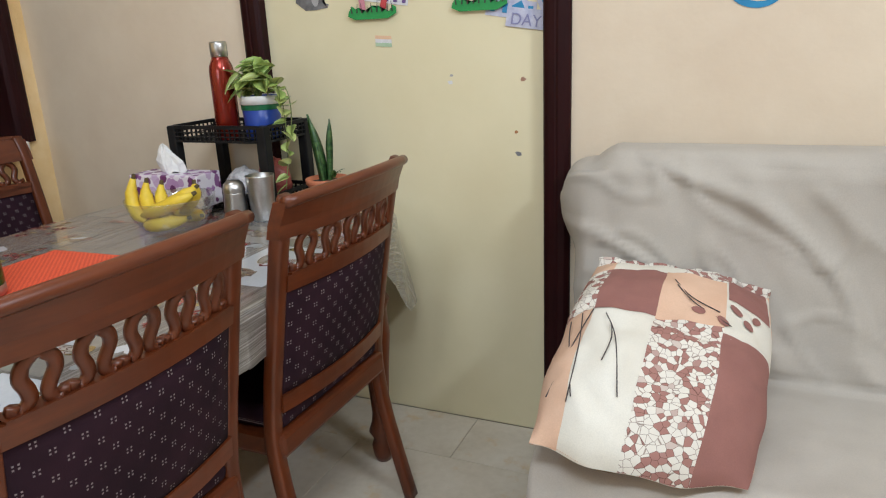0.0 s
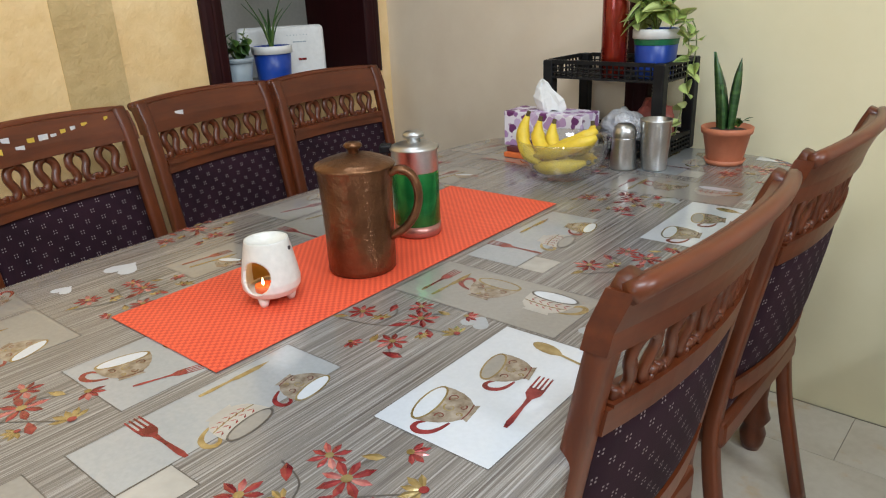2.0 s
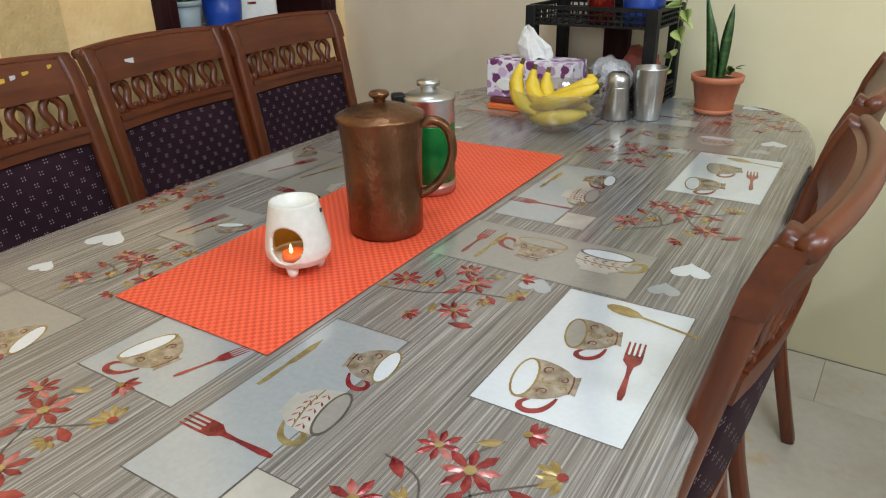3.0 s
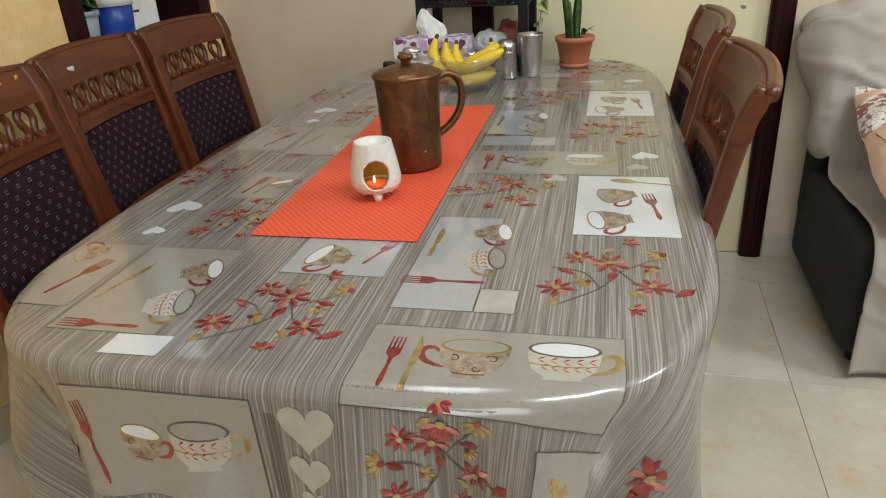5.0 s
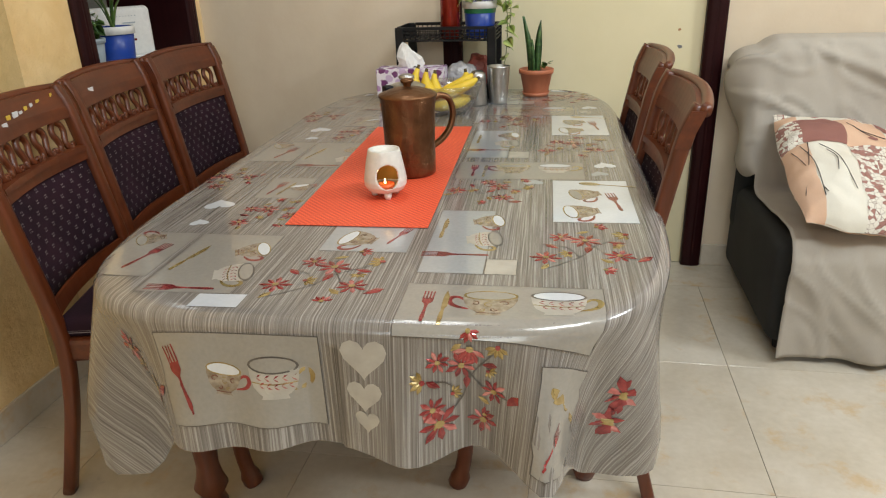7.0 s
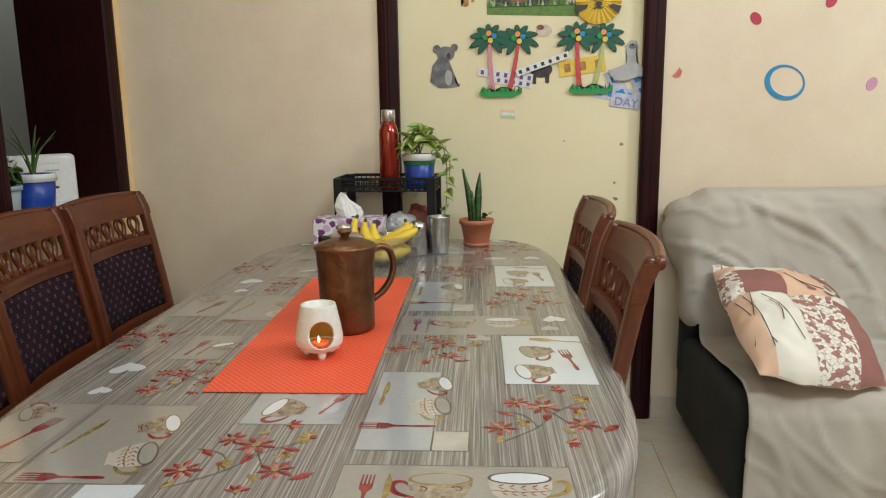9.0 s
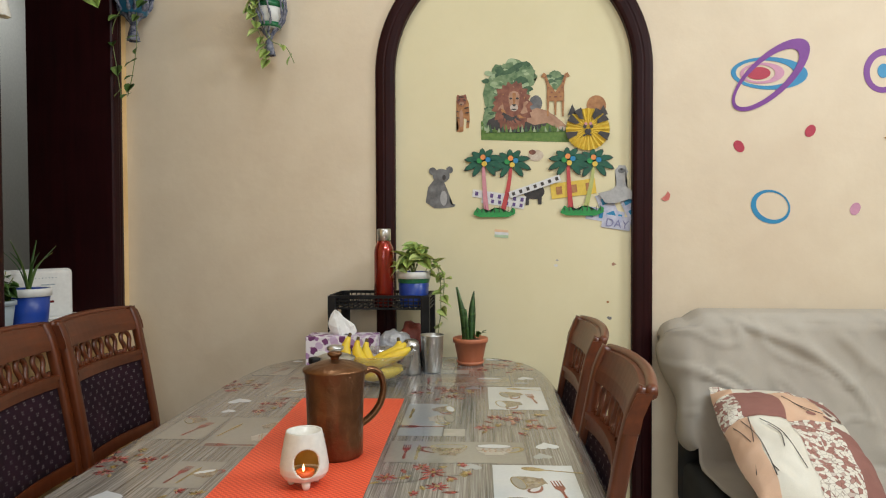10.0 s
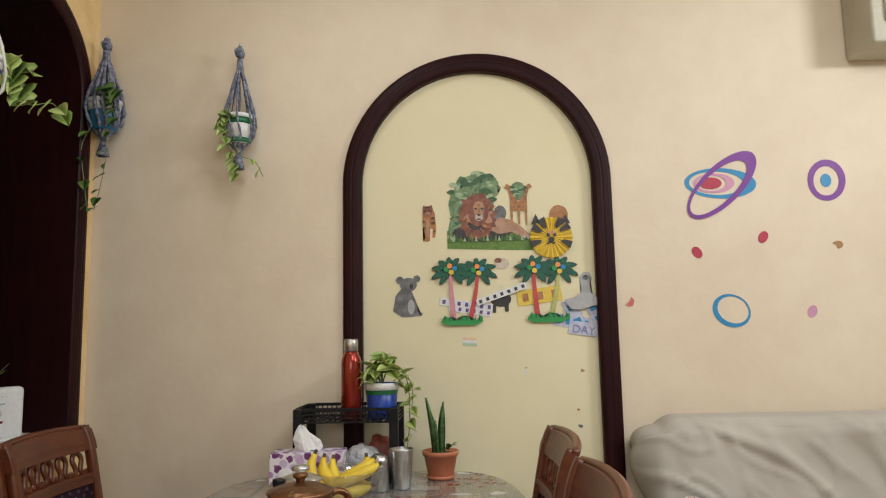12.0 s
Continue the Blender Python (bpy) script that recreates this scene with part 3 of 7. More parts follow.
def cover_mesh():
    bm = bmesh.new()
    nu, nv, total = 150, 130, 1.62
    rows = []
    for j in range(nv + 1):
        s = total * j / nv
        y, z = cover_profile(s)
        row = []
        for i in range(nu + 1):
            u = i / nu
            x = SX0 + 0.02 + (SX1 - 0.015 - SX0) * u
            hang = max(0.0, 1 - z / 0.38)
            wav = 0.012 * math.sin(x * 21 + 1) * hang + 0.006 * math.sin(x * 37) * hang
            crease = noise.noise(Vector((x * 4.2 + z * 1.5, y * 3 - z * 4, 3))) * 0.022 + noise.noise(Vector((x * 9 + z * 7, y * 8 - z * 3, 7))) * 0.011 + noise.noise(Vector((x * 21 + z * 9, y * 17 + z * 6, 13))) * 0.006
            ridge = abs(noise.noise(Vector((x * 2.6 + z * 3.4, z * 1.2 - x * 1.1, 11))))
            crease += 0.026 * max(0, 0.1 - ridge) / 0.1 * (0.44 < z < 0.93)
            fold_line = abs(noise.noise(Vector((x * 5.0 + z * 5.5, z * 2.0 - x * 2.5, 21))))
            crease += 0.012 * max(0, 0.06 - fold_line) / 0.06 * (z > 0.44 or z < 0.4)
            yy, zz = y - wav - crease * (0.8 if z > 0.44 or z < 0.4 else 0.1), z + crease * (0.5 if 0.4 < z < 0.5 else 0.1)
            if u == 0 or i == 1:
                # the free edge sags outwards and flaps
                x -= 0.012 * (1 if i == 0 else 0.4) * (z > 0.5)
            if i <= 4 and z > 0.9:
                zz -= 0.035 * (1 - i / 4) ** 2
            row.append(bm.verts.new((x, yy, zz)))
        rows.append(row)
    for r0, r1 in zip(rows, rows[1:]):
        for i in range(nu):
            bm.faces.new((r0[i], r0[i + 1], r1[i + 1], r1[i]))
    # the spare width falls over the end of the back and hangs there in soft folds
    last = [r[0] for r in rows if r[0].co.z > 0.47]
    ends = [v.co.copy() for v in last]
    for k in range(1, 9):
        f = k / 8
        now = []
        for p in ends:
            top = max(0.0, min(1.0, (p.z - 0.82) / 0.11))
            low = max(0.0, min(1.0, (0.86 - p.z) / 0.36)) ** 1.5
            sway = 0.02 * math.sin(p.z * 17 + f * 4) * f + 0.01 * noise.noise(Vector((p.z * 7, f * 2, 6)))
            now.append(bm.verts.new((p.x - 0.085 * math.sin(f * math.pi / 2) * (1 - 0.75 * low) + sway * (1 - top), p.y + (SY1 - 0.03 - p.y) * 0.75 * f ** 1.6, p.z - 0.085 * f * f * top - 0.05 * f * low * (0.6 + 0.5 * math.sin(f * 5)))))
        for a0, a1, b1, b0 in zip(last, last[1:], now[1:], now):
            bm.faces.new((a0, a1, b1, b0))
        last = now
    return bm


cov = part("loose_cover", cover_mesh(), COVER, sofa, "wrinkled grey-beige cotton cover", smooth=True)
sol = cov.modifiers.new("thick", "SOLIDIFY")
sol.thickness, sol.offset = 0.004, 1.0

# patchwork pillow leaning on the sofa's back
PIL_TL, PIL_TR, PIL_BL, PIL_BR = Vector((0.956, 1.375, 0.69)), Vector((1.382, 1.40, 0.635)), Vector((0.94, 0.785, 0.495)), Vector((1.355, 0.86, 0.435))
PIL_N = (PIL_TR - PIL_TL).cross(PIL_TL - PIL_BL).normalized()


def pil(u, v, side=1.0, lift=0.0):
    """The pillow's surface; u across, v from its upper to its lower edge."""
    s, t = 2 * u - 1, 2 * v - 1
    a = 0.5 + 0.5 * s * math.sqrt(1 - 0.16 * t * t) + 0.018 * noise.noise(Vector((v * 5, s, 1)))
    c = 0.5 + 0.5 * t * math.sqrt(1 - 0.16 * s * s) + 0.018 * noise.noise(Vector((u * 5, t, 9)))
    p = (PIL_TL * (1 - a) + PIL_TR * a) * (1 - c) + (PIL_BL * (1 - a) + PIL_BR * a) * c
    puff = (max(0.0, 1 - abs(2 * u - 1) ** 2.6) * max(0.0, 1 - abs(2 * v - 1) ** 2.8)) ** 0.55
    dent = noise.noise(Vector((u * 3, v * 4, 5))) * 0.02 + noise.noise(Vector((u * 8, v * 9, 2))) * 0.01
    # gathers that run in from the seams
    rim_near = max(abs(2 * u - 1), abs(2 * v - 1)) ** 3
    dent += rim_near * (0.006 * math.sin(v * 55 + 3 * math.sin(u * 9)) + 0.005 * noise.noise(Vector((u * 24, v * 26, 4))))
    dent -= 0.012 * max(0.0, 1 - abs(v - 0.43 + 0.05 * math.sin(u * 7)) / 0.05)
    return p + PIL_N * (side * (0.095 * puff) + dent * (puff if side > 0 else 0.4) + lift)


def pil_patch(u0, u1, v0, v1, lift, side=1.0, n=None):
    bm = bmesh.new()
    nu = max(4, int((u1 - u0) * 56))
    nv = max(4, int((v1 - v0) * 72))
    g = [[bm.verts.new(pil(u0 + (u1 - u0) * i / nu, v0 + (v1 - v0) * j / nv, side, lift)) for i in range(nu + 1)] for j in range(nv + 1)]
    for r0, r1 in zip(g, g[1:]):
        for i in range(nu):
            bm.faces.new((r0[i], r0[i + 1], r1[i + 1], r1[i]))
    return bm


PIL_CREAM = mottled("cream_cotton", (0.72, 0.68, 0.58), (0.80, 0.77, 0.68), 8, 0.9, 0, 0.3, 400, 0.001)
PIL_BROWN = mottled("dusty_brown_cotton", (0.27, 0.12, 0.10), (0.33, 0.15, 0.125), 8, 0.9, 0, 0.3, 400, 0.001)
PIL_PEACH = mottled("peach_cotton", (0.68, 0.44, 0.30), (0.76, 0.52, 0.37), 8, 0.9, 0, 0.3, 400, 0.001)
m, n, l, b = nodes_of("speckled_cotton", 0.9)
vo = n.new("ShaderNodeTexVoronoi")
vo.inputs["Scale"].default_value = 75
l.new(coords(n, l), vo.inputs["Vector"])
vd = n.new("ShaderNodeTexVoronoi")
vd.feature = "DISTANCE_TO_EDGE"
vd.inputs["Scale"].default_value = 75
l.new(coords(n, l), vd.inputs["Vector"])
sepc = n.new("ShaderNodeSeparateColor")
l.new(vo.outputs["Color"], sepc.inputs[0])
spots = ramp(n, l, sepc.outputs[0], [(0.62, (0.74, 0.70, 0.62)), (0.68, (0.36, 0.18, 0.15))])
lines = ramp(n, l, vd.outputs["Distance"], [(0.015, (0.3, 0.22, 0.19)), (0.05, (1, 1, 1))])
l.new(mixed(n, l, 0.8, spots, lines, "MULTIPLY"), b.inputs["Base Color"])
PIL_SPECK = m

pillow = thing("pillow", "patchwork pillow in cream, brown and peach cotton on the sofa", "pillow", pose(0, 0, 0))
bm = pil_patch(0, 1, 0, 1, 0.0)
part("front_cloth", bm, PIL_CREAM, pillow, smooth=True)
part("back_cloth", pil_patch(0, 1, 0, 1, 0.0, -0.45), PIL_PEACH, pillow, smooth=True)
for mat, u0, u1, v0, v1 in ((PIL_PEACH, 0.0, 0.14, 0.0, 0.13), (PIL_SPECK, 0.52, 0.76, 0.0, 0.12), (PIL_BROWN, 0.76, 0.975, 0.0, 0.25), (PIL_SPECK, 0.0, 0.13, 0.13, 0.42),
                            (PIL_BROWN, 0.13, 0.43, 0.13, 0.42), (PIL_PEACH, 0.43, 0.75, 0.12, 0.43), (PIL_PEACH, 0.0, 0.13, 0.42, 1.0), (PIL_SPECK, 0.43, 0.75, 0.43, 1.0), (PIL_BROWN, 0.75, 1.0, 0.45, 1.0)):
    part("patch", pil_patch(u0, u1, v0, v1, 0.0012), mat, pillow, smooth=True)
INK = mottled("dark_printed_line", (0.05, 0.04, 0.04), (0.08, 0.06, 0.06), 20, 0.8)
for pts in (((0.03, 0.46), (0.07, 0.6), (0.15, 0.86)), ((0.13, 0.44), (0.1, 0.62), (0.03, 0.84)), ((0.08, 0.45), (0.13, 0.64), (0.13, 0.88)), ((0.2, 0.46), (0.29, 0.6), (0.36, 0.82)), ((0.24, 0.5), (0.27, 0.6), (0.26, 0.7)), ((0.48, 0.22), (0.58, 0.3), (0.72, 0.36)), ((0.5, 0.26), (0.6, 0.33), (0.78, 0.42))):
    bm = bmesh.new()
    tube(bm, smooth_line([pil(u, v, 1.0, 0.0045) for u, v in pts], 10), 0.0013, 5)
    part("printed_line", bm, INK, pillow)
for u, v, a in ((0.8, 0.3, 0.5), (0.86, 0.36, 1.0), (0.9, 0.3, 2.0), (0.62, 0.37, 0.2), (0.74, 0.4, 0.6)):
    bm = bmesh.new()
    bm.faces.new([bm.verts.new(pil(u + 0.035 * math.cos(t) * math.cos(a) - 0.02 * math.sin(t) * math.sin(a), v + 0.035 * math.cos(t) * math.sin(a) + 0.02 * math.sin(t) * math.cos(a), 1.0, 0.003)) for t in [2 * math.pi * i / 10 for i in range(10)]])
    part("printed_leaf", bm, PIL_BROWN, pillow)
bm = bmesh.new()
rows = []
for i in range(70):
    u = i / 69
    p = pil(u, 0.0, 1.0, 0.0)
    tall = 0.022 + 0.012 * noise.noise(Vector((u * 9, 0, 3)))
    rows.append([bm.verts.new(p + Vector((0.004 * math.sin(i * 0.9 + k), 0.004 * k + 0.007 * math.sin(i * 0.8 + 0.5 * k) * k / 3, tall * k / 3 - 0.003))) for k in range(4)])
for r0, r1 in zip(rows, rows[1:]):
    for k in range(3):
        bm.faces.new((r0[k], r1[k], r1[k + 1], r0[k + 1]))
frill = part("frilled_edge", bm, PIL_SPECK, pillow, "crumpled speckled frill", smooth=True)
fm = frill.modifiers.new("thick", "SOLIDIFY")
fm.thickness = 0.002


# ---- prints on the tablecloth ----
def print_mat(name, c1, c2, rough, metal, coat=0.6, grain=45):
    m, n, l, b = nodes_of(name, rough, metal, Coat_Weight=coat, Coat_Roughness=0.06)
    v = coords(n, l)
    l.new(ramp(n, l, noise_tex(n, l, v, grain, 5), [(0.34, c1), (0.66, c2)]), b.inputs["Base Color"])
    bump(n, l, b, noise_tex(n, l, coords(n, l, (9, 9, 9)), 1.0, 4, 0.6), 0.12, 0.01)
    return m


P_TAUPE = print_mat("printed_taupe_panel", (0.315, 0.295, 0.263), (0.34, 0.32, 0.287), 0.2, 0.15, grain=160)
P_WHITE = print_mat("printed_silver_white_panel", (0.71, 0.75, 0.81), (0.75, 0.79, 0.85), 0.16, 0.25, grain=160)
P_PEARL = print_mat("printed_pearl_panel", (0.45, 0.475, 0.5), (0.49, 0.515, 0.54), 0.2, 0.35, grain=160)
P_RED = print_mat("printed_red_foil", (0.17, 0.012, 0.016), (0.42, 0.06, 0.06), 0.2, 0.4)
# pinkish tone: highlights on the red foil, put into the colour
P_RED_SHINE = print_mat("printed_red_foil_shine", (0.42, 0.06, 0.06), (0.72, 0.32, 0.30), 0.16, 0.5)
P_GOLD = print_mat("printed_gold_foil", (0.30, 0.2, 0.055), (0.56, 0.44, 0.2), 0.18, 0.55)
P_CUP = print_mat("printed_brown_cup", (0.24, 0.18, 0.12), (0.50, 0.44, 0.36), 0.2, 0.4, grain=70)
P_SCROLL = print_mat("printed_brown_scroll", (0.10, 0.02, 0.015), (0.22, 0.06, 0.04), 0.2, 0.3)
P_MUG = print_mat("printed_pale_mug", (0.4, 0.375, 0.33), (0.5, 0.47, 0.42), 0.2, 0.1, grain=20)
P_LINE = print_mat("printed_dark_line", (0.06, 0.05, 0.045), (0.1, 0.085, 0.07), 0.4, 0.0)


def flat_shape(name, pts, mat, lift):
    """A printed shape of flat cloth points, laid on the cloth."""
    bm = bmesh.new()
    bm.faces.new([bm.verts.new((x, y, 0)) for x, y in pts])
    bmesh.ops.triangulate(bm, faces=bm.faces)
    if any(abs(x) > T_HX - 0.06 or abs(y) > T_HY - 0.06 for x, y in pts):
        bmesh.ops.subdivide_edges(bm, edges=bm.edges[:], cuts=3, use_grid_fill=True)
    for v in bm.verts:
        v.co = cloth_pt(v.co.x, v.co.y, lift)
    return part(name, bm, mat, cloth)


def flat_quad(name, c, mat, lift):
    """A printed panel between four flat corners, following the cloth."""
    bm = bmesh.new()
    lx = math.hypot(c[1][0] - c[0][0], c[1][1] - c[0][1])
    ly = math.hypot(c[3][0] - c[0][0], c[3][1] - c[0][1])
    nx, ny = max(1, int(lx / 0.015)), max(1, int(ly / 0.015))
    inside = all(abs(x) < T_HX - 0.06 and abs(y) < T_HY - 0.06 for x, y in c)
    if inside:
        nx = ny = 1
    g = []
    for j in range(ny + 1):
        row = []
        for i in range(nx + 1):
            u, v = i / nx, j / ny
            x = (c[0][0] * (1 - u) + c[1][0] * u) * (1 - v) + (c[3][0] * (1 - u) + c[2][0] * u) * v
            y = (c[0][1] * (1 - u) + c[1][1] * u) * (1 - v) + (c[3][1] * (1 - u) + c[2][1] * u) * v
            row.append(bm.verts.new(cloth_pt(x, y, lift)))
        g.append(row)
    for r0, r1 in zip(g, g[1:]):
        for i in range(nx):
            bm.faces.new((r0[i], r0[i + 1], r1[i + 1], r1[i]))
    return part(name, bm, mat, cloth, smooth=True)


def on_sheet(c):
    return all(abs(x) < SHEET_X - 0.012 and abs(y) < SHEET_Y - 0.012 for x, y in c)


def panel(x0, y0, x1, y1, mat):
    x0, x1 = max(x0, -SHEET_X + 0.02), min(x1, SHEET_X - 0.02)
    y0, y1 = max(y0, -SHEET_Y + 0.02), min(y1, SHEET_Y - 0.02)
    if x1 - x0 < 0.02 or y1 - y0 < 0.02:
        return
    flat_quad("printed_panel", [(x0, y0), (x1, y0), (x1, y1), (x0, y1)], mat, 0.0007)
    w = 0.0013
    for q in ((x0, y0, x1, y0 + w), (x0, y1 - w, x1, y1), (x0, y0, x0 + w, y1), (x1 - w, y0, x1, y1)):
        flat_quad("panel_border", [(q[0], q[1]), (q[2], q[1]), (q[2], q[3]), (q[0], q[3])], P_LINE, 0.0011)


def placed(pts, x, y, a, s):
    c, k = math.cos(radians(a)), math.sin(radians(a))
    return [(x + s * (c * u - k * v), y + s * (k * u + c * v)) for u, v in pts]


def ok(x, y):
    return abs(x) < SHEET_X - 0.05 and abs(y) < SHEET_Y - 0.05


def fork(x, y, a, s=0.1, mat=None):
    if not ok(x, y):
        return
    mat = mat or P_RED
    flat_shape("printed_fork", placed([(-0.02, -0.5), (0.02, -0.5), (0.035, -0.4), (0.02, -0.1), (0.03, 0.05), (0.085, 0.14), (0.09, 0.26), (-0.09, 0.26), (-0.085, 0.14), (-0.03, 0.05), (-0.02, -0.1), (-0.035, -0.4)], x, y, a, s), mat, 0.0016)
    for i in range(4):
        u = -0.076 + 0.05 * i
        flat_shape("fork_tine", placed([(u - 0.014, 0.25), (u + 0.014, 0.25), (u + 0.01, 0.5), (u - 0.01, 0.5)], x, y, a, s), mat, 0.0016)


def knife(x, y, a, s=0.1):
    if not ok(x, y):
        return
    flat_shape("printed_knife", placed([(-0.03, -0.5), (0.02, -0.5), (0.035, -0.35), (0.02, -0.08), (0.05, 0.0), (0.055, 0.3), (0.0, 0.5), (-0.03, 0.3), (-0.03, 0.0), (-0.02, -0.1), (-0.035, -0.3)], x, y, a, s), P_GOLD, 0.0016)


def spoon(x, y, a, s=0.12):
    flat_shape("printed_spoon", placed([(-0.02, -0.5), (0.02, -0.5), (0.018, 0.1)] + [(0.09 * math.sin(t), 0.3 - 0.19 * math.cos(t)) for t in [0.4 + i * 0.55 for i in range(11)]] + [(-0.018, 0.1)], x, y, a, s), P_GOLD, 0.0016)


def ribbon(name, pts, widths, mat, lift):
    """A printed line of changing width along flat cloth points."""
    bm = bmesh.new()
    vs = []
    for i, (px, py) in enumerate(pts):
        qx, qy = pts[min(i + 1, len(pts) - 1)]
        ox, oy = pts[max(i - 1, 0)]
        d = math.hypot(qx - ox, qy - oy) or 1
        w = widths[i] if isinstance(widths, (list, tuple)) else widths
        nx, ny = -(qy - oy) / d * w, (qx - ox) / d * w
        vs.append((bm.verts.new(cloth_pt(px + nx, py + ny, lift)), bm.verts.new(cloth_pt(px - nx, py - ny, lift))))
    for (p0, p1), (q0, q1) in zip(vs, vs[1:]):
        bm.faces.new((p0, p1, q1, q0))
    return part(name, bm, mat, cloth)


def cup(x, y, a, s=0.07, white=True, mug=False, flip=False):
    """A printed cup seen askew: tapered body on a foot, open mouth, curled handle, scrolls or leaves on it."""
    if not ok(x, y):
        return
    k = -1 if flip else 1
    put = lambda pts: placed([(k * u, v) for u, v in pts], x, y, a, s)
    side = [(0.5, 0.3), (0.49, 0.12), (0.43, -0.08), (0.33, -0.25), (0.22, -0.35), (0.2, -0.38), (0.24, -0.46)]
    if mug:
        side = [(0.5, 0.3), (0.48, 0.05), (0.42, -0.18), (0.3, -0.31), (0.24, -0.35), (0.27, -0.43)]
    flat_shape("printed_cup", put(side + [(-u, v) for u, v in side[::-1]]), P_MUG if mug else P_CUP, 0.0016)
    ts = [2 * math.pi * i / 20 for i in range(20)]
    flat_shape("cup_rim", put([(0.505 * math.cos(t), 0.3 + 0.19 * math.sin(t)) for t in ts]), P_GOLD if not mug else P_LINE, 0.0019)
    flat_shape("cup_mouth", put([(0.455 * math.cos(t), 0.3 + 0.155 * math.sin(t)) for t in ts]), P_WHITE if white else P_TAUPE, 0.0022)
    loop = [(0.47, 0.1), (0.56, 0.2), (0.68, 0.2), (0.74, 0.08), (0.68, -0.08), (0.54, -0.18), (0.36, -0.24)]
    line = [(p.x, p.y) for p in smooth_line([(u, v, 0) for u, v in loop], 4)]
    ribbon("cup_handle", put(line), [s * (0.02 + 0.035 * math.sin(math.pi * i / (len(line) - 1))) for i in range(len(line))], P_GOLD if mug else P_RED, 0.0012)
    if mug:
        for r in range(2):
            for i in range(5):
                u, v = (-0.34 + 0.17 * i) * (1 - 0.16 * r), 0.04 - 0.17 * r - 0.03 * (2 - abs(i - 2)) * 0.5
                # one half of each leaf takes the painted highlight tone
                for q, mat in ((1, P_RED), (-1, P_RED_SHINE)):
                    flat_shape("painted_leaf", put([(u - 0.01, v), (u + 0.05, v + q * 0.025), (u + 0.1, v + q * 0.07), (u + 0.04, v + q * 0.06)]), mat, 0.002)
        ribbon("painted_band", put([(-0.45 + 0.09 * i, -0.06 - 0.05 * math.sin(math.pi * i / 10)) for i in range(11)]), 0.006 * s * 2, P_GOLD, 0.0021)
    else:
        for cx, cy, r, turn, way in ((-0.27, 0.0, 0.1, 0.4, 1), (0.0, -0.06, 0.12, 2.0, -1), (0.26, -0.02, 0.09, 1.1, 1), (-0.08, -0.24, 0.07, 3.4, 1), (0.12, -0.26, 0.06, 5.0, -1)):
            curl = [(cx + r * (1 - 0.075 * i) * math.cos(turn + way * 0.55 * i), cy + r * (1 - 0.075 * i) * math.sin(turn + way * 0.55 * i)) for i in range(12)]
            ribbon("painted_scroll", put(curl), [s * 0.012 * (1.3 - 0.08 * i) for i in range(12)], P_SCROLL if way > 0 else P_GOLD, 0.002)
        ribbon("painted_band", put([(-0.22 + 0.044 * i, -0.36 - 0.02 * math.sin(math.pi * i / 10)) for i in range(11)]), 0.012 * s, P_SCROLL, 0.0021)


def petal(x, y, r, t, mat, lift, wide=0.17):
    """An embossed petal: its rib stands a little proud of its edges."""
    c, k = math.cos(t), math.sin(t)
    bm = bmesh.new()
    at = lambda u, v, h: bm.verts.new(cloth_pt(x + r * (c * u - k * v), y + r * (k * u + c * v), h))
    rib = [at(u, 0, lift + h) for u, h in ((0.08, 0.0004), (0.4, 0.0022), (0.7, 0.0024), (1.0, 0.0))]
    for q in (1, -1):
        edge = [at(u, q * w, lift) for u, w in ((0.38, wide * 0.75), (0.68, wide))]
        bm.faces.new((rib[0], rib[1], edge[0]))
        bm.faces.new((rib[1], rib[2], edge[1], edge[0]))
        bm.faces.new((rib[2], rib[3], edge[1]))
    part("printed_petal", bm, mat, cloth)


def bloom(x, y, r, mat, spin, petals=8, span=2 * math.pi):
    if not ok(x, y):
        return
    for i in range(petals):
        # some red petals take the painted highlight tone
        other = P_RED_SHINE if mat is P_RED else P_GOLD
        petal(x, y, r * (1.0 if i % 2 else 0.9), spin + span * i / petals, other if (i * 3 + int(spin * 5)) % 4 == 1 else mat, 0.001 + 0.0001 * (i % 3))
    flat_shape("flower_eye", [(x + 0.2 * r * math.cos(t), y + 0.2 * r * math.sin(t)) for t in [i * math.pi / 4 for i in range(8)]], P_GOLD if mat is P_RED else P_RED, 0.004)


def leafy(x, y, r, a, mat):
    if not ok(x, y):
        return
    petal(x - r * math.cos(radians(a)), y - r * math.sin(radians(a)), 2 * r, radians(a), mat, 0.0011, 0.2)


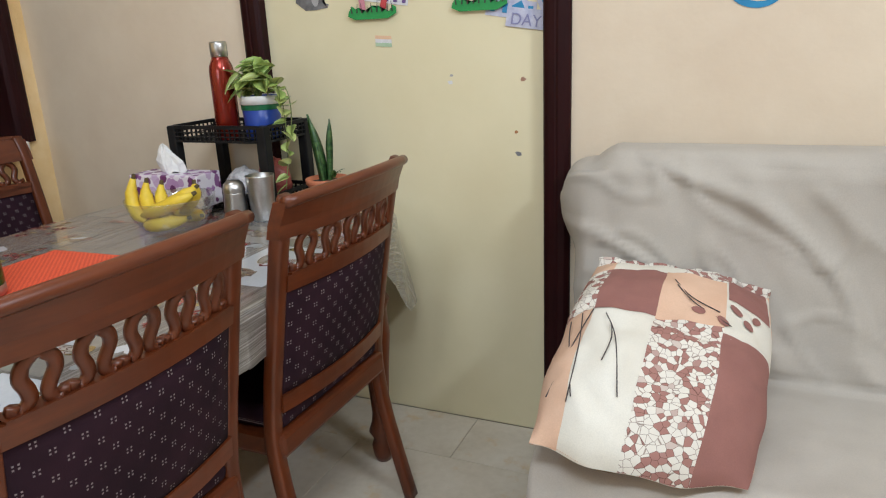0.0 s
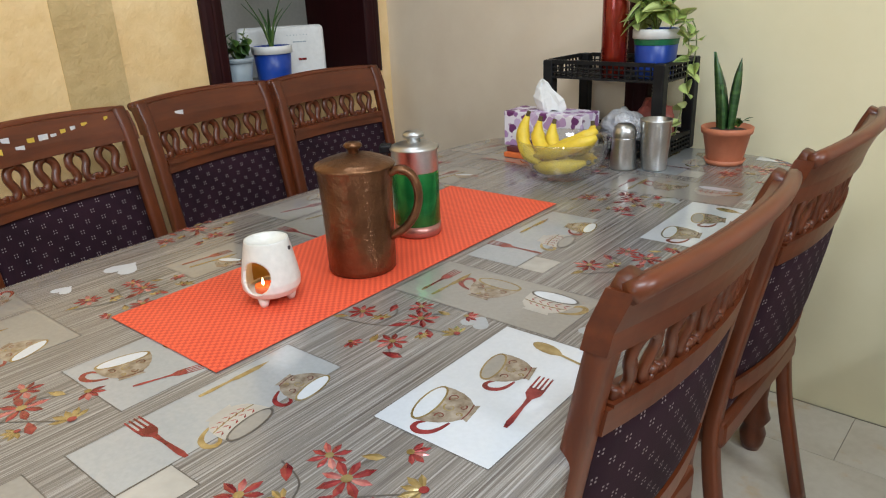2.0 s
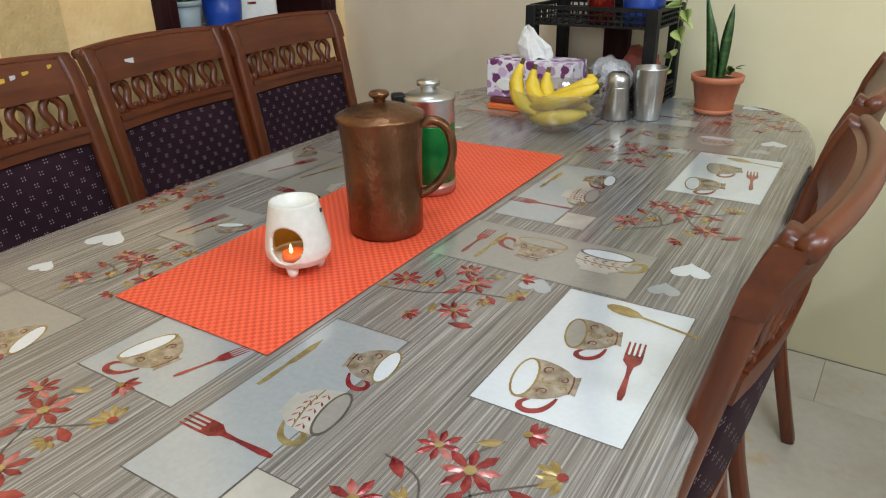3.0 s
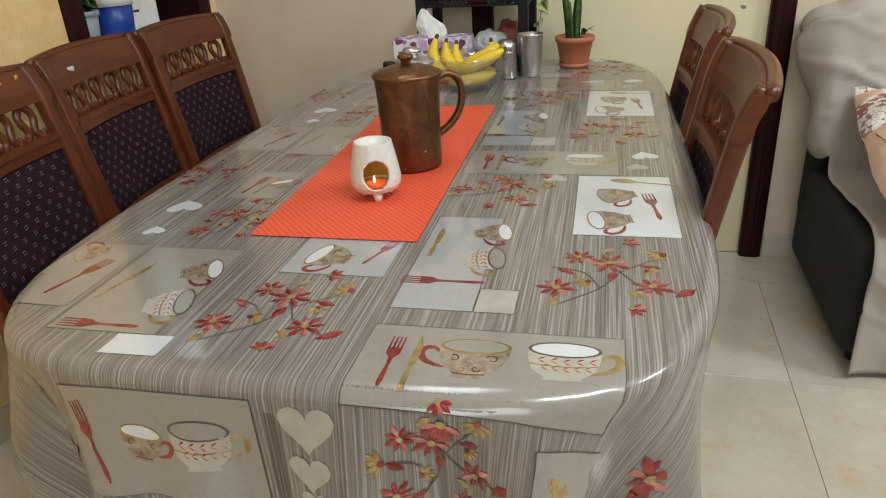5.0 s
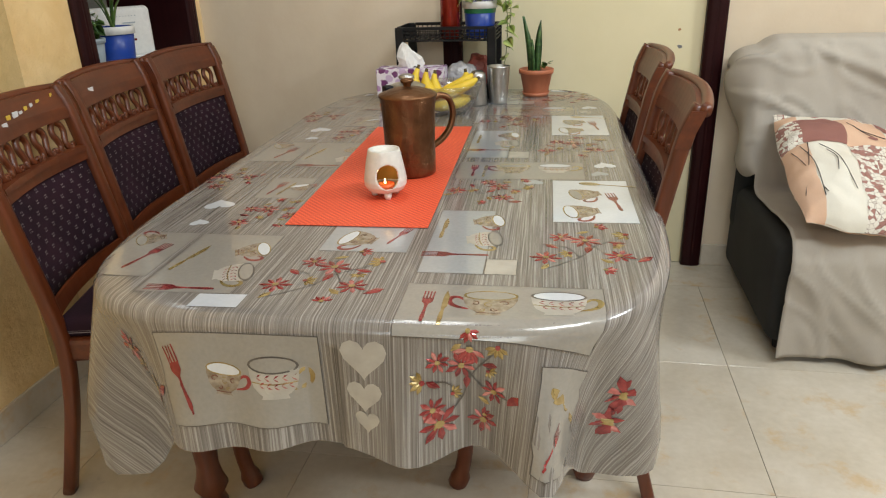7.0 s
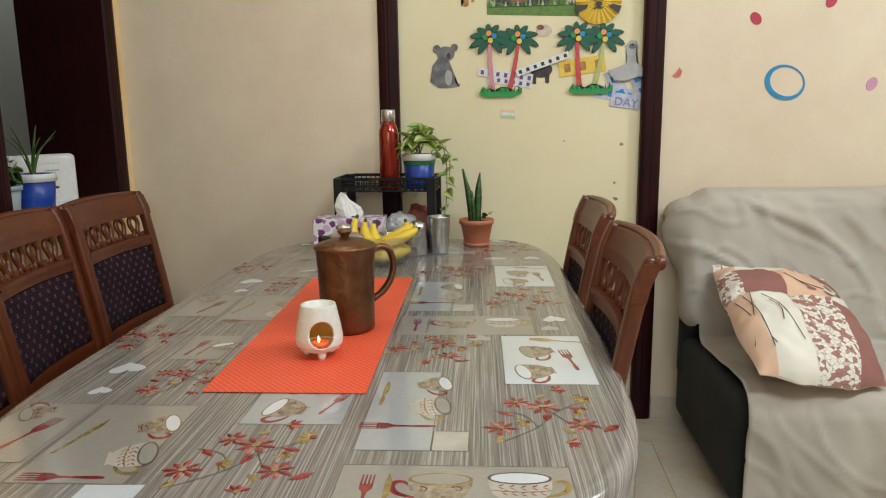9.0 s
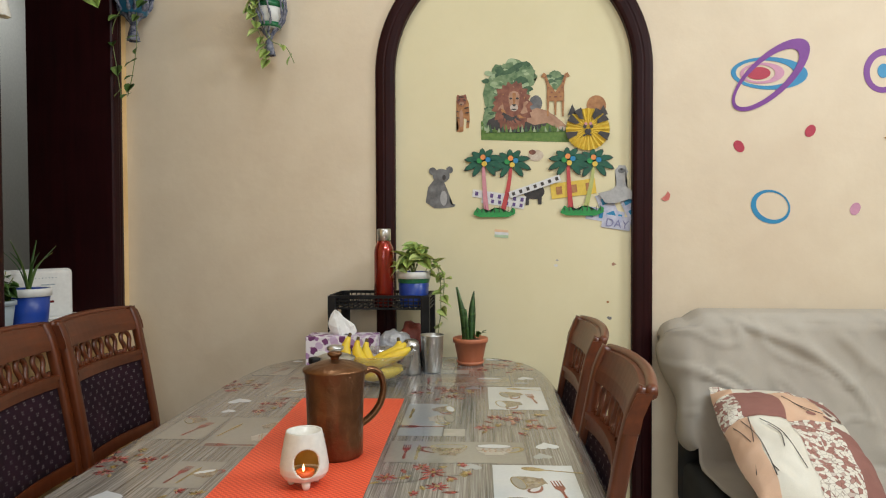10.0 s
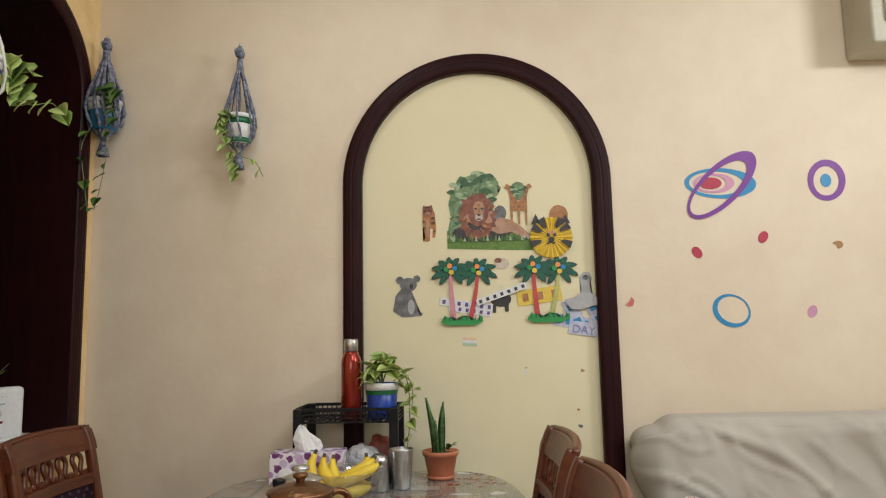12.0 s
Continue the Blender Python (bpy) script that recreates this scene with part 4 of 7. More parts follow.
def spray(x, y, a, s, rng):
    """A spray of red and gold flowers on thin curling stems."""
    c, k = math.cos(radians(a)), math.sin(radians(a))
    put = lambda u, v: (x + s * (c * u - k * v), y + s * (k * u + c * v))
    for line in (((-0.9, -0.5), (-0.3, -0.25), (0.1, 0.1), (0.7, 0.35)), ((0.1, 0.1), (0.2, -0.3), (0.55, -0.6)), ((-0.3, -0.25), (-0.35, 0.2), (-0.7, 0.45)), ((0.1, 0.1), (0.0, 0.5), (0.3, 0.8))):
        pts = [put(p.x, p.y) for p in smooth_line([(u, v, 0) for u, v in line], 5)]
        if not all(ok(*p) for p in pts):
            continue
        bm = bmesh.new()
        w = 0.0011
        vs = []
        for i, (px, py) in enumerate(pts):
            qx, qy = pts[min(i + 1, len(pts) - 1)]
            ox, oy = pts[max(i - 1, 0)]
            d = math.hypot(qx - ox, qy - oy) or 1
            vs.append((bm.verts.new(cloth_pt(px - (qy - oy) / d * w, py + (qx - ox) / d * w, 0.0012)), bm.verts.new(cloth_pt(px + (qy - oy) / d * w, py - (qx - ox) / d * w, 0.0012))))
        for (p0, p1), (q0, q1) in zip(vs, vs[1:]):
            bm.faces.new((p0, p1, q1, q0))
        part("printed_stem", bm, P_LINE, cloth)
    for u, v, r, mat in ((-0.75, -0.1, 0.3, P_RED), (0.05, 0.35, 0.34, P_RED), (0.75, 0.4, 0.26, P_GOLD), (0.3, -0.35, 0.3, P_RED), (-0.25, 0.6, 0.26, P_RED), (-0.35, -0.05, 0.2, P_GOLD), (0.45, 0.85, 0.22, P_RED), (-0.1, -0.75, 0.2, P_RED), (0.4, 0.05, 0.18, P_GOLD)):
        if mat is P_GOLD or r < 0.25:
            bloom(*put(u * 1.08, v * 1.08), r * s * 1.0, mat, rng.random() * 6, 5, 2.9)
        else:
            bloom(*put(u * 1.08, v * 1.08), r * s * 0.9, mat, rng.random() * 3)
    for u, v, r, an, mat in ((0.62, -0.62, 0.19, 20, P_RED), (-0.55, 0.3, 0.16, 120, P_RED), (0.5, 0.15, 0.16, -30, P_RED), (-0.05, 0.0, 0.17, 60, P_RED), (0.15, 0.75, 0.14, 10, P_GOLD), (-0.95, -0.45, 0.14, 45, P_GOLD), (0.05, -0.5, 0.15, -60, P_GOLD)):
        leafy(*put(u, v), r * s, an + a, mat)


def heart(x, y, r, a, mat):
    if not ok(x, y):
        return
    pts = []
    for i in range(20):
        t = 2 * math.pi * i / 20
        pts.append((math.sin(t) ** 3, (13 * math.cos(t) - 5 * math.cos(2 * t) - 2 * math.cos(3 * t) - math.cos(4 * t)) / 16))
    flat_shape("printed_heart", placed(pts, x, y, a, r), mat, 0.0009)


rng = random.Random(4)
PERIOD = 0.742
for rep in (0, 1, 2):
    dy = PERIOD * rep
    # wide panel with a fork, a knife and two cups
    panel(0.085, -1.015 + dy, 0.395, -0.862 + dy, P_TAUPE)
    fork(0.126, -0.94 + dy, 0), knife(0.153, -0.94 + dy, 0, 0.11)
    cup(0.222, -0.925 + dy, 0, 0.085, False, False, True), cup(0.326, -0.92 + dy, 0, 0.085, True, True)
    # tall pearl panel with two cups lying on their side
    panel(0.09, -0.82 + dy, 0.203, -0.503 + dy, P_PEARL)
    knife(0.108, -0.605 + dy, 0, 0.11), cup(0.192, -0.565 + dy, -78, 0.066), cup(0.19, -0.662 + dy, -80, 0.074, False, True)
    fork(0.145, -0.738 + dy, 90, 0.12)
    panel(0.203, -0.82 + dy, 0.258, -0.755 + dy, P_MUG)
    # white panel with cups, a fork and a long spoon
    panel(0.318, -0.562 + dy, 0.487, -0.278 + dy, P_WHITE)
    cup(0.378, -0.495 + dy, 100, 0.078, True, False, True), cup(0.39, -0.38 + dy, 104, 0.072, False, False, True)
    fork(0.45, -0.43 + dy, 8, 0.12), spoon(0.44, -0.312 + dy, 78, 0.13)
    # sprays
    spray(0.385, -0.70 + dy, 20, 0.11, rng), spray(0.185, -0.368 + dy, -10, 0.1, rng), spray(-0.05, -0.85 + dy, 15, 0.11, rng)
    spray(-0.27, -0.545 + dy, 40, 0.09, rng), spray(-0.47, -0.29 + dy, 70, 0.085, rng)
    # panels on the other half
    # same print each time; the first is paler, its sheen put into the colour
    panel(-0.108, -0.737 + dy, 0.058, -0.46 + dy, P_PEARL if rep == 0 else P_TAUPE)
    cup(-0.045, -0.676 + dy, 75, 0.075, True, False, True), fork(0.028, -0.655 + dy, -20, 0.09), cup(-0.04, -0.56 + dy, 80, 0.07, False, True, True)
    panel(-0.36, -0.925 + dy, -0.195, -0.668 + dy, P_TAUPE)
    knife(-0.332, -0.782 + dy, -12, 0.12), cup(-0.23, -0.745 + dy, -65, 0.068), cup(-0.225, -0.845 + dy, -70, 0.075, False, True), fork(-0.29, -0.908 + dy, 90, 0.12)
    panel(-0.355, -0.44 + dy, -0.25, -0.283 + dy, P_TAUPE)
    fork(-0.325, -0.365 + dy, -8, 0.1), knife(-0.3, -0.365 + dy, -8, 0.1), cup(-0.268, -0.36 + dy, 30, 0.05)
    panel(-0.495, -0.87 + dy, -0.372, -0.665 + dy, P_TAUPE)
    fork(-0.42, -0.78 + dy, -15, 0.12), cup(-0.455, -0.70 + dy, 120, 0.06, False)
    heart(-0.411, -0.49 + dy, 0.034, 200, P_WHITE), heart(-0.403, -0.605 + dy, 0.02, 200, P_WHITE), heart(0.274, -0.294 + dy, 0.024, 180, P_PEARL), heart(0.447, -0.146 + dy, 0.028, 190, P_WHITE)
    heart(0.43, -0.22 + dy, 0.022, 190, P_PEARL)
flat_quad("woven_white_patch", [(-0.245, -0.972), (-0.165, -0.97), (-0.165, -0.925), (-0.245, -0.927)], P_WHITE, 0.0012)
# the hanging front
panel(-0.3, -1.18, -0.025, -1.02, P_TAUPE)
fork(-0.262, -1.10, 14, 0.12), cup(-0.185, -1.1, -8, 0.06, True), cup(-0.1, -1.095, 0, 0.08, False, True)
heart(0.042, -1.05, 0.036, 0, P_MUG), heart(0.041, -1.112, 0.028, 0, P_MUG), heart(0.044, -1.155, 0.02, 0, P_MUG)
spray(0.2, -1.09, 30, 0.085, rng)
bloom(0.155, -1.16, 0.034, P_RED, 0.1), bloom(0.225, -1.165, 0.028, P_RED, 0.7), bloom(0.2, -1.03, 0.03, P_RED, 3.4, 5, 2.9), bloom(0.13, -1.085, 0.022, P_GOLD, 2.0, 5, 2.9)
panel(0.31, -1.2, 0.41, -1.04, P_TAUPE)
spoon(0.37, -1.1, 53, 0.1), fork(0.348, -1.155, -30, 0.07)
bloom(0.53, -1.03, 0.038, P_RED, 0.2), bloom(0.545, -1.085, 0.034, P_RED, 0.9), bloom(-0.41, -1.04, 0.038, P_RED, 0.4), bloom(-0.41, -1.085, 0.028, P_GOLD, 0.3, 5, 2.9), leafy(-0.36, -1.15, 0.026, 60, P_RED), leafy(-0.33, -1.125, 0.022, 30, P_RED), leafy(-0.35, -1.12, 0.024, 110, P_GOLD)


# ---- things on the table ----
TOP = T_Z + 0.005
STEEL = mottled("brushed_steel", (0.50, 0.50, 0.49), (0.64, 0.64, 0.63), 20, 0.34, 1.0, 0.05, 200)
COPPER = mottled("hammered_brown_copper", (0.135, 0.062, 0.028), (0.235, 0.116, 0.056), 18, 0.33, 0.85, 0.55, 75, 0.004)
CERAMIC = mottled("white_ceramic", (0.74, 0.72, 0.66), (0.80, 0.78, 0.73), 12, 0.3, 0, 0.03, 90, 0.002, Coat_Weight=0.3)
AMBER = mottled("amber_glazed_inside", (0.36, 0.20, 0.03), (0.48, 0.28, 0.06), 14, 0.35, 0, 0.05)
BLACK_PL = mottled("black_plastic", (0.007, 0.007, 0.008), (0.016, 0.016, 0.017), 14, 0.5, 0, 0.05, 150, Specular_IOR_Level=0.2)
WHITE_PL = mottled("white_plastic", (0.72, 0.72, 0.70), (0.80, 0.80, 0.78), 8, 0.4, 0, 0.03)
BLUE_PL = mottled("blue_plastic", (0.010, 0.045, 0.30), (0.016, 0.065, 0.38), 9, 0.35, 0, 0.03)
GREEN_PL = mottled("green_plastic", (0.01, 0.12, 0.045), (0.015, 0.17, 0.065), 9, 0.4, 0, 0.03)
GREY_PL = mottled("grey_blue_plastic", (0.30, 0.36, 0.40), (0.38, 0.44, 0.48), 9, 0.45, 0, 0.03)
TERRA = mottled("terracotta_plastic", (0.5, 0.165, 0.08), (0.58, 0.205, 0.105), 9, 0.5, 0, 0.05)
SOIL = mottled("dark_potting_soil", (0.03, 0.02, 0.013), (0.07, 0.045, 0.03), 60, 0.95, 0, 0.8, 120, 0.006)
BANANA = mottled("ripe_banana_skin", (0.74, 0.50, 0.025), (0.84, 0.64, 0.06), 16, 0.45, 0, 0.08, 120, 0.002)
STALK = mottled("brown_banana_tip", (0.06, 0.045, 0.02), (0.14, 0.10, 0.03), 50, 0.7)
PAPER = mottled("white_tissue", (0.78, 0.78, 0.77), (0.84, 0.84, 0.83), 8, 0.9, 0, 0.2, 60)
RED_STEEL = mottled("metallic_red_enamel", (0.23, 0.015, 0.006), (0.31, 0.024, 0.009), 8, 0.24, 0.55, 0.03, 200, 0.001, Coat_Weight=0.6)
FLASK_G = mottled("green_metallic_band", (0.012, 0.14, 0.03), (0.03, 0.26, 0.06), 30, 0.25, 0.6, 0.05)
ROSE_M = mottled("rose_metal_base", (0.42, 0.18, 0.15), (0.5, 0.24, 0.2), 20, 0.35, 0.7)
ORANGE_C = mottled("orange_card", (0.72, 0.14, 0.03), (0.8, 0.2, 0.05), 10, 0.6)
m, n, l, b = nodes_of("clear_glass", 0.04)
b.inputs["Base Color"].default_value = (0.9, 0.92, 0.9, 1)
clear, mixg = n.new("ShaderNodeBsdfTransparent"), n.new("ShaderNodeMixShader")
clear.inputs["Color"].default_value = (0.95, 0.965, 0.955, 1)
shine = n.new("ShaderNodeBsdfGlossy")
shine.inputs["Roughness"].default_value = 0.04
mixg.inputs[0].default_value = 0.24
l.new(clear.outputs[0], mixg.inputs[1]), l.new(shine.outputs[0], mixg.inputs[2])
l.new(mixg.outputs[0], n["Material Output"].inputs["Surface"])
GLASS = m
m, n, l, b = nodes_of("candle_flame", 0.5)
b.inputs["Emission Color"].default_value, b.inputs["Emission Strength"].default_value = (1.0, 0.6, 0.2, 1), 7.0
FLAME = m
m, n, l, b = nodes_of("orange_candle_wax", 0.45)
b.inputs["Base Color"].default_value = (0.85, 0.16, 0.04, 1)
b.inputs["Subsurface Weight"].default_value = 0.3
WAX = m

# oil burner with a rounded window
burner = thing("oil_burner", "white ceramic tealight oil burner standing on the orange runner", "oil burner", pose(-0.131, 0.19, T_Z + 0.0068, 0, 0, 22) @ Matrix.Diagonal((0.93, 0.93, 0.95, 1)))


def burner_shell():
    """A pot that is wider below, with an oval window cut into its front (towards -y)."""
    bm = bmesh.new()
    prof = [(0.030, 0.015), (0.043, 0.019), (0.050, 0.03), (0.051, 0.042), (0.0485, 0.058), (0.0455, 0.075), (0.042, 0.092), (0.039, 0.106), (0.0375, 0.112)]
    nr = 128
    fine = []
    for (r0, z0), (r1, z1) in zip(prof, prof[1:]):
        for k in range(7):
            fine.append((r0 + (r1 - r0) * k / 7, z0 + (z1 - z0) * k / 7))
    fine.append(prof[-1])
    outer, inner = [], []
    for r, z in fine:
        outer.append([bm.verts.new((r * math.cos(2 * math.pi * i / nr), r * math.sin(2 * math.pi * i / nr), z)) for i in range(nr)])
        inner.append([bm.verts.new(((r - 0.0045) * math.cos(2 * math.pi * i / nr), (r - 0.0045) * math.sin(2 * math.pi * i / nr), z)) for i in range(nr)])
    hole = lambda v: v.y < 0 and (v.x / 0.0275) ** 2 + ((v.z - 0.056) / 0.0285) ** 2 < 1
    for rows, flip in ((outer, False), (inner, True)):
        for a, c in zip(rows, rows[1:]):
            for i in range(nr):
                j = (i + 1) % nr
                q = [a[i], a[j], c[j], c[i]]
                mid = sum((v.co for v in q), Vector()) / 4
                if not hole(mid):
                    bm.faces.new(q[::-1] if flip else q)
    # the window's edge follows a true oval
    edge = {v for e in bm.edges if len(e.link_faces) == 1 for v in e.verts if v.co.y < 0 and 0.0205 < v.co.z < 0.1}
    for v in edge:
        e = math.sqrt((v.co.x / 0.0275) ** 2 + ((v.co.z - 0.056) / 0.0285) ** 2)
        r = math.hypot(v.co.x, v.co.y)
        v.co.x, v.co.z = v.co.x / e, 0.056 + (v.co.z - 0.056) / e
        v.co.y = -math.sqrt(r * r - v.co.x ** 2)
    # the rim of the window and the top edge
    for ro, ri in ((outer[-1], inner[-1]),):
        for i in range(nr):
            j = (i + 1) % nr
            bm.faces.new((ro[i], ro[j], ri[j], ri[i]))
    vmap = {}
    for ra, rb in zip(outer, inner):
        for va, vb in zip(ra, rb):
            vmap[va] = vb
    for e in list(bm.edges):
        if len(e.link_faces) == 1 and e.verts[0] in vmap and e.verts[1] in vmap and e.verts[0].co.z > 0.02:
            bm.faces.new((e.verts[0], e.verts[1], vmap[e.verts[1]], vmap[e.verts[0]]))
    return bm


part("shell", burner_shell(), CERAMIC, burner, smooth=True)
part("floor_plate", lathe(bmesh.new(), [(0, 0.012), (0.03, 0.013), (0.044, 0.022), (0.0445, 0.026), (0, 0.024)], 32), CERAMIC, burner, smooth=True)
part("dish", lathe(bmesh.new(), [(0, 0.094), (0.02, 0.095), (0.033, 0.104), (0.0375, 0.113), (0.0345, 0.113), (0.03, 0.106), (0.0, 0.098)], 32), CERAMIC, burner, "shallow oil dish", smooth=True)
bm = bmesh.new()
lathe(bm, [(0.0445, 0.028), (0.0448, 0.045), (0.041, 0.075), (0.038, 0.09)], 32)
for f in [f for f in bm.faces if f.calc_center_median().y < 0.012]:
    bm.faces.remove(f)
part("glazed_inside", bm, AMBER, burner, "amber glazed inside", smooth=True)
for a in (-90, 30, 150):
    part("foot", lathe(bmesh.new(), [(0, 0), (0.006, 0), (0.0085, 0.006), (0.011, 0.02), (0, 0.024)], 14, pose(0.03 * math.cos(radians(a)), 0.03 * math.sin(radians(a)), 0)), CERAMIC, burner, smooth=True)
part("eye_hole", lathe(bmesh.new(), [(0, -0.001), (0.0035, 0.0), (0.0035, 0.002), (0, 0.002)], 12, pose(0.0402, 0.004, 0.098, 0, 90, 4)), INK, burner)
part("tealight", lathe(bmesh.new(), [(0, 0.026), (0.019, 0.026), (0.019, 0.036), (0.017, 0.036), (0.012, 0.033), (0, 0.033)], 24, pose(0.0, -0.018, 0)), WAX, burner, "orange tealight candle", smooth=True)
part("flame", lathe(bmesh.new(), [(0, 0.034), (0.0028, 0.038), (0.0024, 0.042), (0, 0.05)], 10, pose(-0.004, -0.02, 0)), FLAME, burner, "small yellow flame", smooth=True)
glow = bpy.data.lights.new("candle_light", "POINT")
glow.energy, glow.color, glow.shadow_soft_size = 0.022, (1.0, 0.55, 0.2), 0.004
gl = new("candle_light", glow)
gl.location = (-0.126, 0.175, T_Z + 0.064)

# copper jug
jug = thing("copper_jug", "hammered brown copper jug with a knobbed lid on the orange runner", "jug", pose(-0.115, 0.375, T_Z + 0.0068, 0, 0, 28))
part("body", lathe(bmesh.new(), [(0, 0.0), (0.056, 0.0), (0.0605, 0.004), (0.061, 0.012), (0.0615, 0.08), (0.0635, 0.15), (0.0665, 0.186), (0.068, 0.19), (0.064, 0.19), (0.06, 0.15), (0, 0.14)], 44), COPPER, jug, smooth=True)
part("lid", lathe(bmesh.new(), [(0.069, 0.187), (0.0705, 0.19), (0.069, 0.194), (0.055, 0.2), (0.035, 0.207), (0.016, 0.211), (0.0, 0.212)], 44), COPPER, jug, smooth=True)
part("knob", lathe(bmesh.new(), [(0.009, 0.209), (0.0095, 0.217), (0.015, 0.221), (0.0165, 0.225), (0.013, 0.229), (0, 0.231)], 24), COPPER, jug, smooth=True)
bm = bmesh.new()
tube(bm, smooth_line([(0.06, 0, 0.176), (0.082, 0, 0.184), (0.103, 0, 0.172), (0.112, 0, 0.14), (0.104, 0, 0.105), (0.083, 0, 0.078), (0.058, 0, 0.062)], 6), 0.0075, 12, 1.35, up=Vector((0, 1, 0)))
part("handle", bm, COPPER, jug, smooth=True)

# steel flask with a green band
flask = thing("steel_flask", "steel lidded canister with a shiny green band on the orange runner", "canister", pose(-0.163, 0.575, T_Z + 0.0068, 0, 0, 40) @ Matrix.Diagonal((1.1, 1.1, 1, 1)))
part("base", lathe(bmesh.new(), [(0, 0), (0.04, 0), (0.043, 0.005), (0.043, 0.024), (0, 0.024)], 36), ROSE_M, flask, "rose coloured metal base", smooth=True)
part("green_band", lathe(bmesh.new(), [(0.0415, 0.024), (0.0425, 0.027), (0.0425, 0.13), (0.041, 0.133), (0.041, 0.024)], 36), FLASK_G, flask, "shiny green band", smooth=True)
part("collar", lathe(bmesh.new(), [(0.041, 0.132), (0.0425, 0.134), (0.042, 0.172), (0.045, 0.176), (0.045, 0.18), (0.03, 0.187), (0, 0.19)], 36), STEEL, flask, smooth=True)
part("knob", lathe(bmesh.new(), [(0.013, 0.187), (0.012, 0.196), (0.019, 0.199), (0.019, 0.206), (0.012, 0.21), (0, 0.211)], 24), STEEL, flask, smooth=True)
bm = bmesh.new()
box(bm, -0.062, -0.012, 0.168, -0.04, 0.012, 0.186, 0.004)
part("thumb_tab", bm, BLACK_PL, flask)

# glass bowl with bananas
BOWL = Vector((-0.15, 1.115, TOP + 0.001))
bowl = thing("glass_bowl", "clear glass bowl holding bananas on the tablecloth", "bowl", pose(*BOWL))
bg = part("bowl_glass", lathe(bmesh.new(), [(0, 0.0), (0.055, 0.0), (0.08, 0.014), (0.104, 0.05), (0.118, 0.096), (0.12, 0.102), (0.117, 0.102), (0.101, 0.052), (0.077, 0.018), (0.053, 0.005), (0, 0.005)], 48), GLASS, bowl, smooth=True)
bg.visible_shadow = False


def banana(p0, p1, p2, fat=0.0185):
    """A banana along a curve from its stalk to its tip."""
    p0, p1, p2 = Vector(p0), Vector(p1), Vector(p2)
    bn = thing("banana", "ripe yellow banana in the glass bowl", "banana", pose(*BOWL), "bananas in the bowl")
    pts, rad = [], []
    for i in range(13):
        t = i / 12
        pts.append(p0 * (1 - t) ** 2 + p1 * (2 * t * (1 - t)) + p2 * t * t)
        rad.append(fat * min(1, 0.36 + 2.4 * t, 0.3 + 3.2 * (1 - t)))
    bm = bmesh.new()
    tube(bm, pts, rad, 8)
    part("skin", bm, BANANA, bn, smooth=True)
    d = (pts[0] - pts[1]).normalized()
    bm = bmesh.new()
    tube(bm, [pts[0] + d * 0.012, pts[0] - d * 0.002], [0.0052, 0.0062], 7)
    part("stalk", bm, STALK, bn)
    d = (pts[-1] - pts[-2]).normalized()
    bm = bmesh.new()
    tube(bm, [pts[-1] + d * 0.004, pts[-1] - d * 0.001], [0.0035, 0.005], 7)
    part("tip", bm, STALK, bn)
    return bn


for a, c, e in (((-0.092, -0.03, 0.165), (-0.135, -0.03, 0.075), (-0.03, -0.065, 0.055)), ((-0.068, -0.01, 0.15), (-0.085, -0.02, 0.075), (0.015, -0.06, 0.068)), ((-0.045, 0.02, 0.14), (-0.06, 0.01, 0.07), (0.03, -0.03, 0.06)),
                ((0.105, -0.025, 0.128), (0.06, -0.07, 0.1), (-0.05, -0.06, 0.07)), ((0.085, 0.01, 0.138), (0.065, -0.02, 0.11), (-0.03, -0.02, 0.08)), ((0.06, 0.035, 0.142), (0.07, 0.03, 0.1), (0.0, 0.03, 0.06)),
                ((0.08, -0.03, 0.062), (0.03, -0.09, 0.05), (-0.055, -0.05, 0.04)), ((0.075, 0.03, 0.055), (0.02, 0.08, 0.045), (-0.06, 0.03, 0.045))):
    banana(*[(x, y, z - 0.01) for x, y, z in (a, c, e)])

# tissue box
m, n, l, b = nodes_of("flower_printed_card", 0.5)
vo = n.new("ShaderNodeTexVoronoi")
vo.inputs["Scale"].default_value = 38
l.new(coords(n, l), vo.inputs["Vector"])
warp = noise_tex(n, l, coords(n, l), 60, 4)
sc = n.new("ShaderNodeSeparateColor")
l.new(vo.outputs["Color"], sc.inputs[0])
dark = ramp(n, l, sc.outputs[1], [(0.2, (0.14, 0.03, 0.13)), (0.6, (0.34, 0.16, 0.38)), (0.9, (0.55, 0.42, 0.6))])
mix_a = n.new("ShaderNodeMath")
mix_a.operation = "ADD"
l.new(vo.outputs["Distance"], mix_a.inputs[0])
mk = n.new("ShaderNodeMath")
mk.operation = "MULTIPLY"
l.new(warp, mk.inputs[0])
mk.inputs[1].default_value = 0.7
l.new(mk.outputs[0], mix_a.inputs[1])
fl = n.new("ShaderNodeValToRGB")
fl.color_ramp.elements[0].position, fl.color_ramp.elements[1].position = 0.82, 0.88
l.new(mix_a.outputs[0], fl.inputs["Fac"])
l.new(mixed(n, l, fl.outputs["Color"], dark, (0.74, 0.70, 0.76)), b.inputs["Base Color"])
FLORAL = m
tissue = thing("tissue_box", "white tissue box with purple flowers, a tissue pulled up", "tissue box", pose(-0.312, 1.305, TOP, 0, 0, 4))
bm = bmesh.new()
box(bm, -0.125, -0.055, 0.03, 0.125, 0.055, 0.13, 0.003)
part("carton", bm, FLORAL, tissue)
bm = bmesh.new()
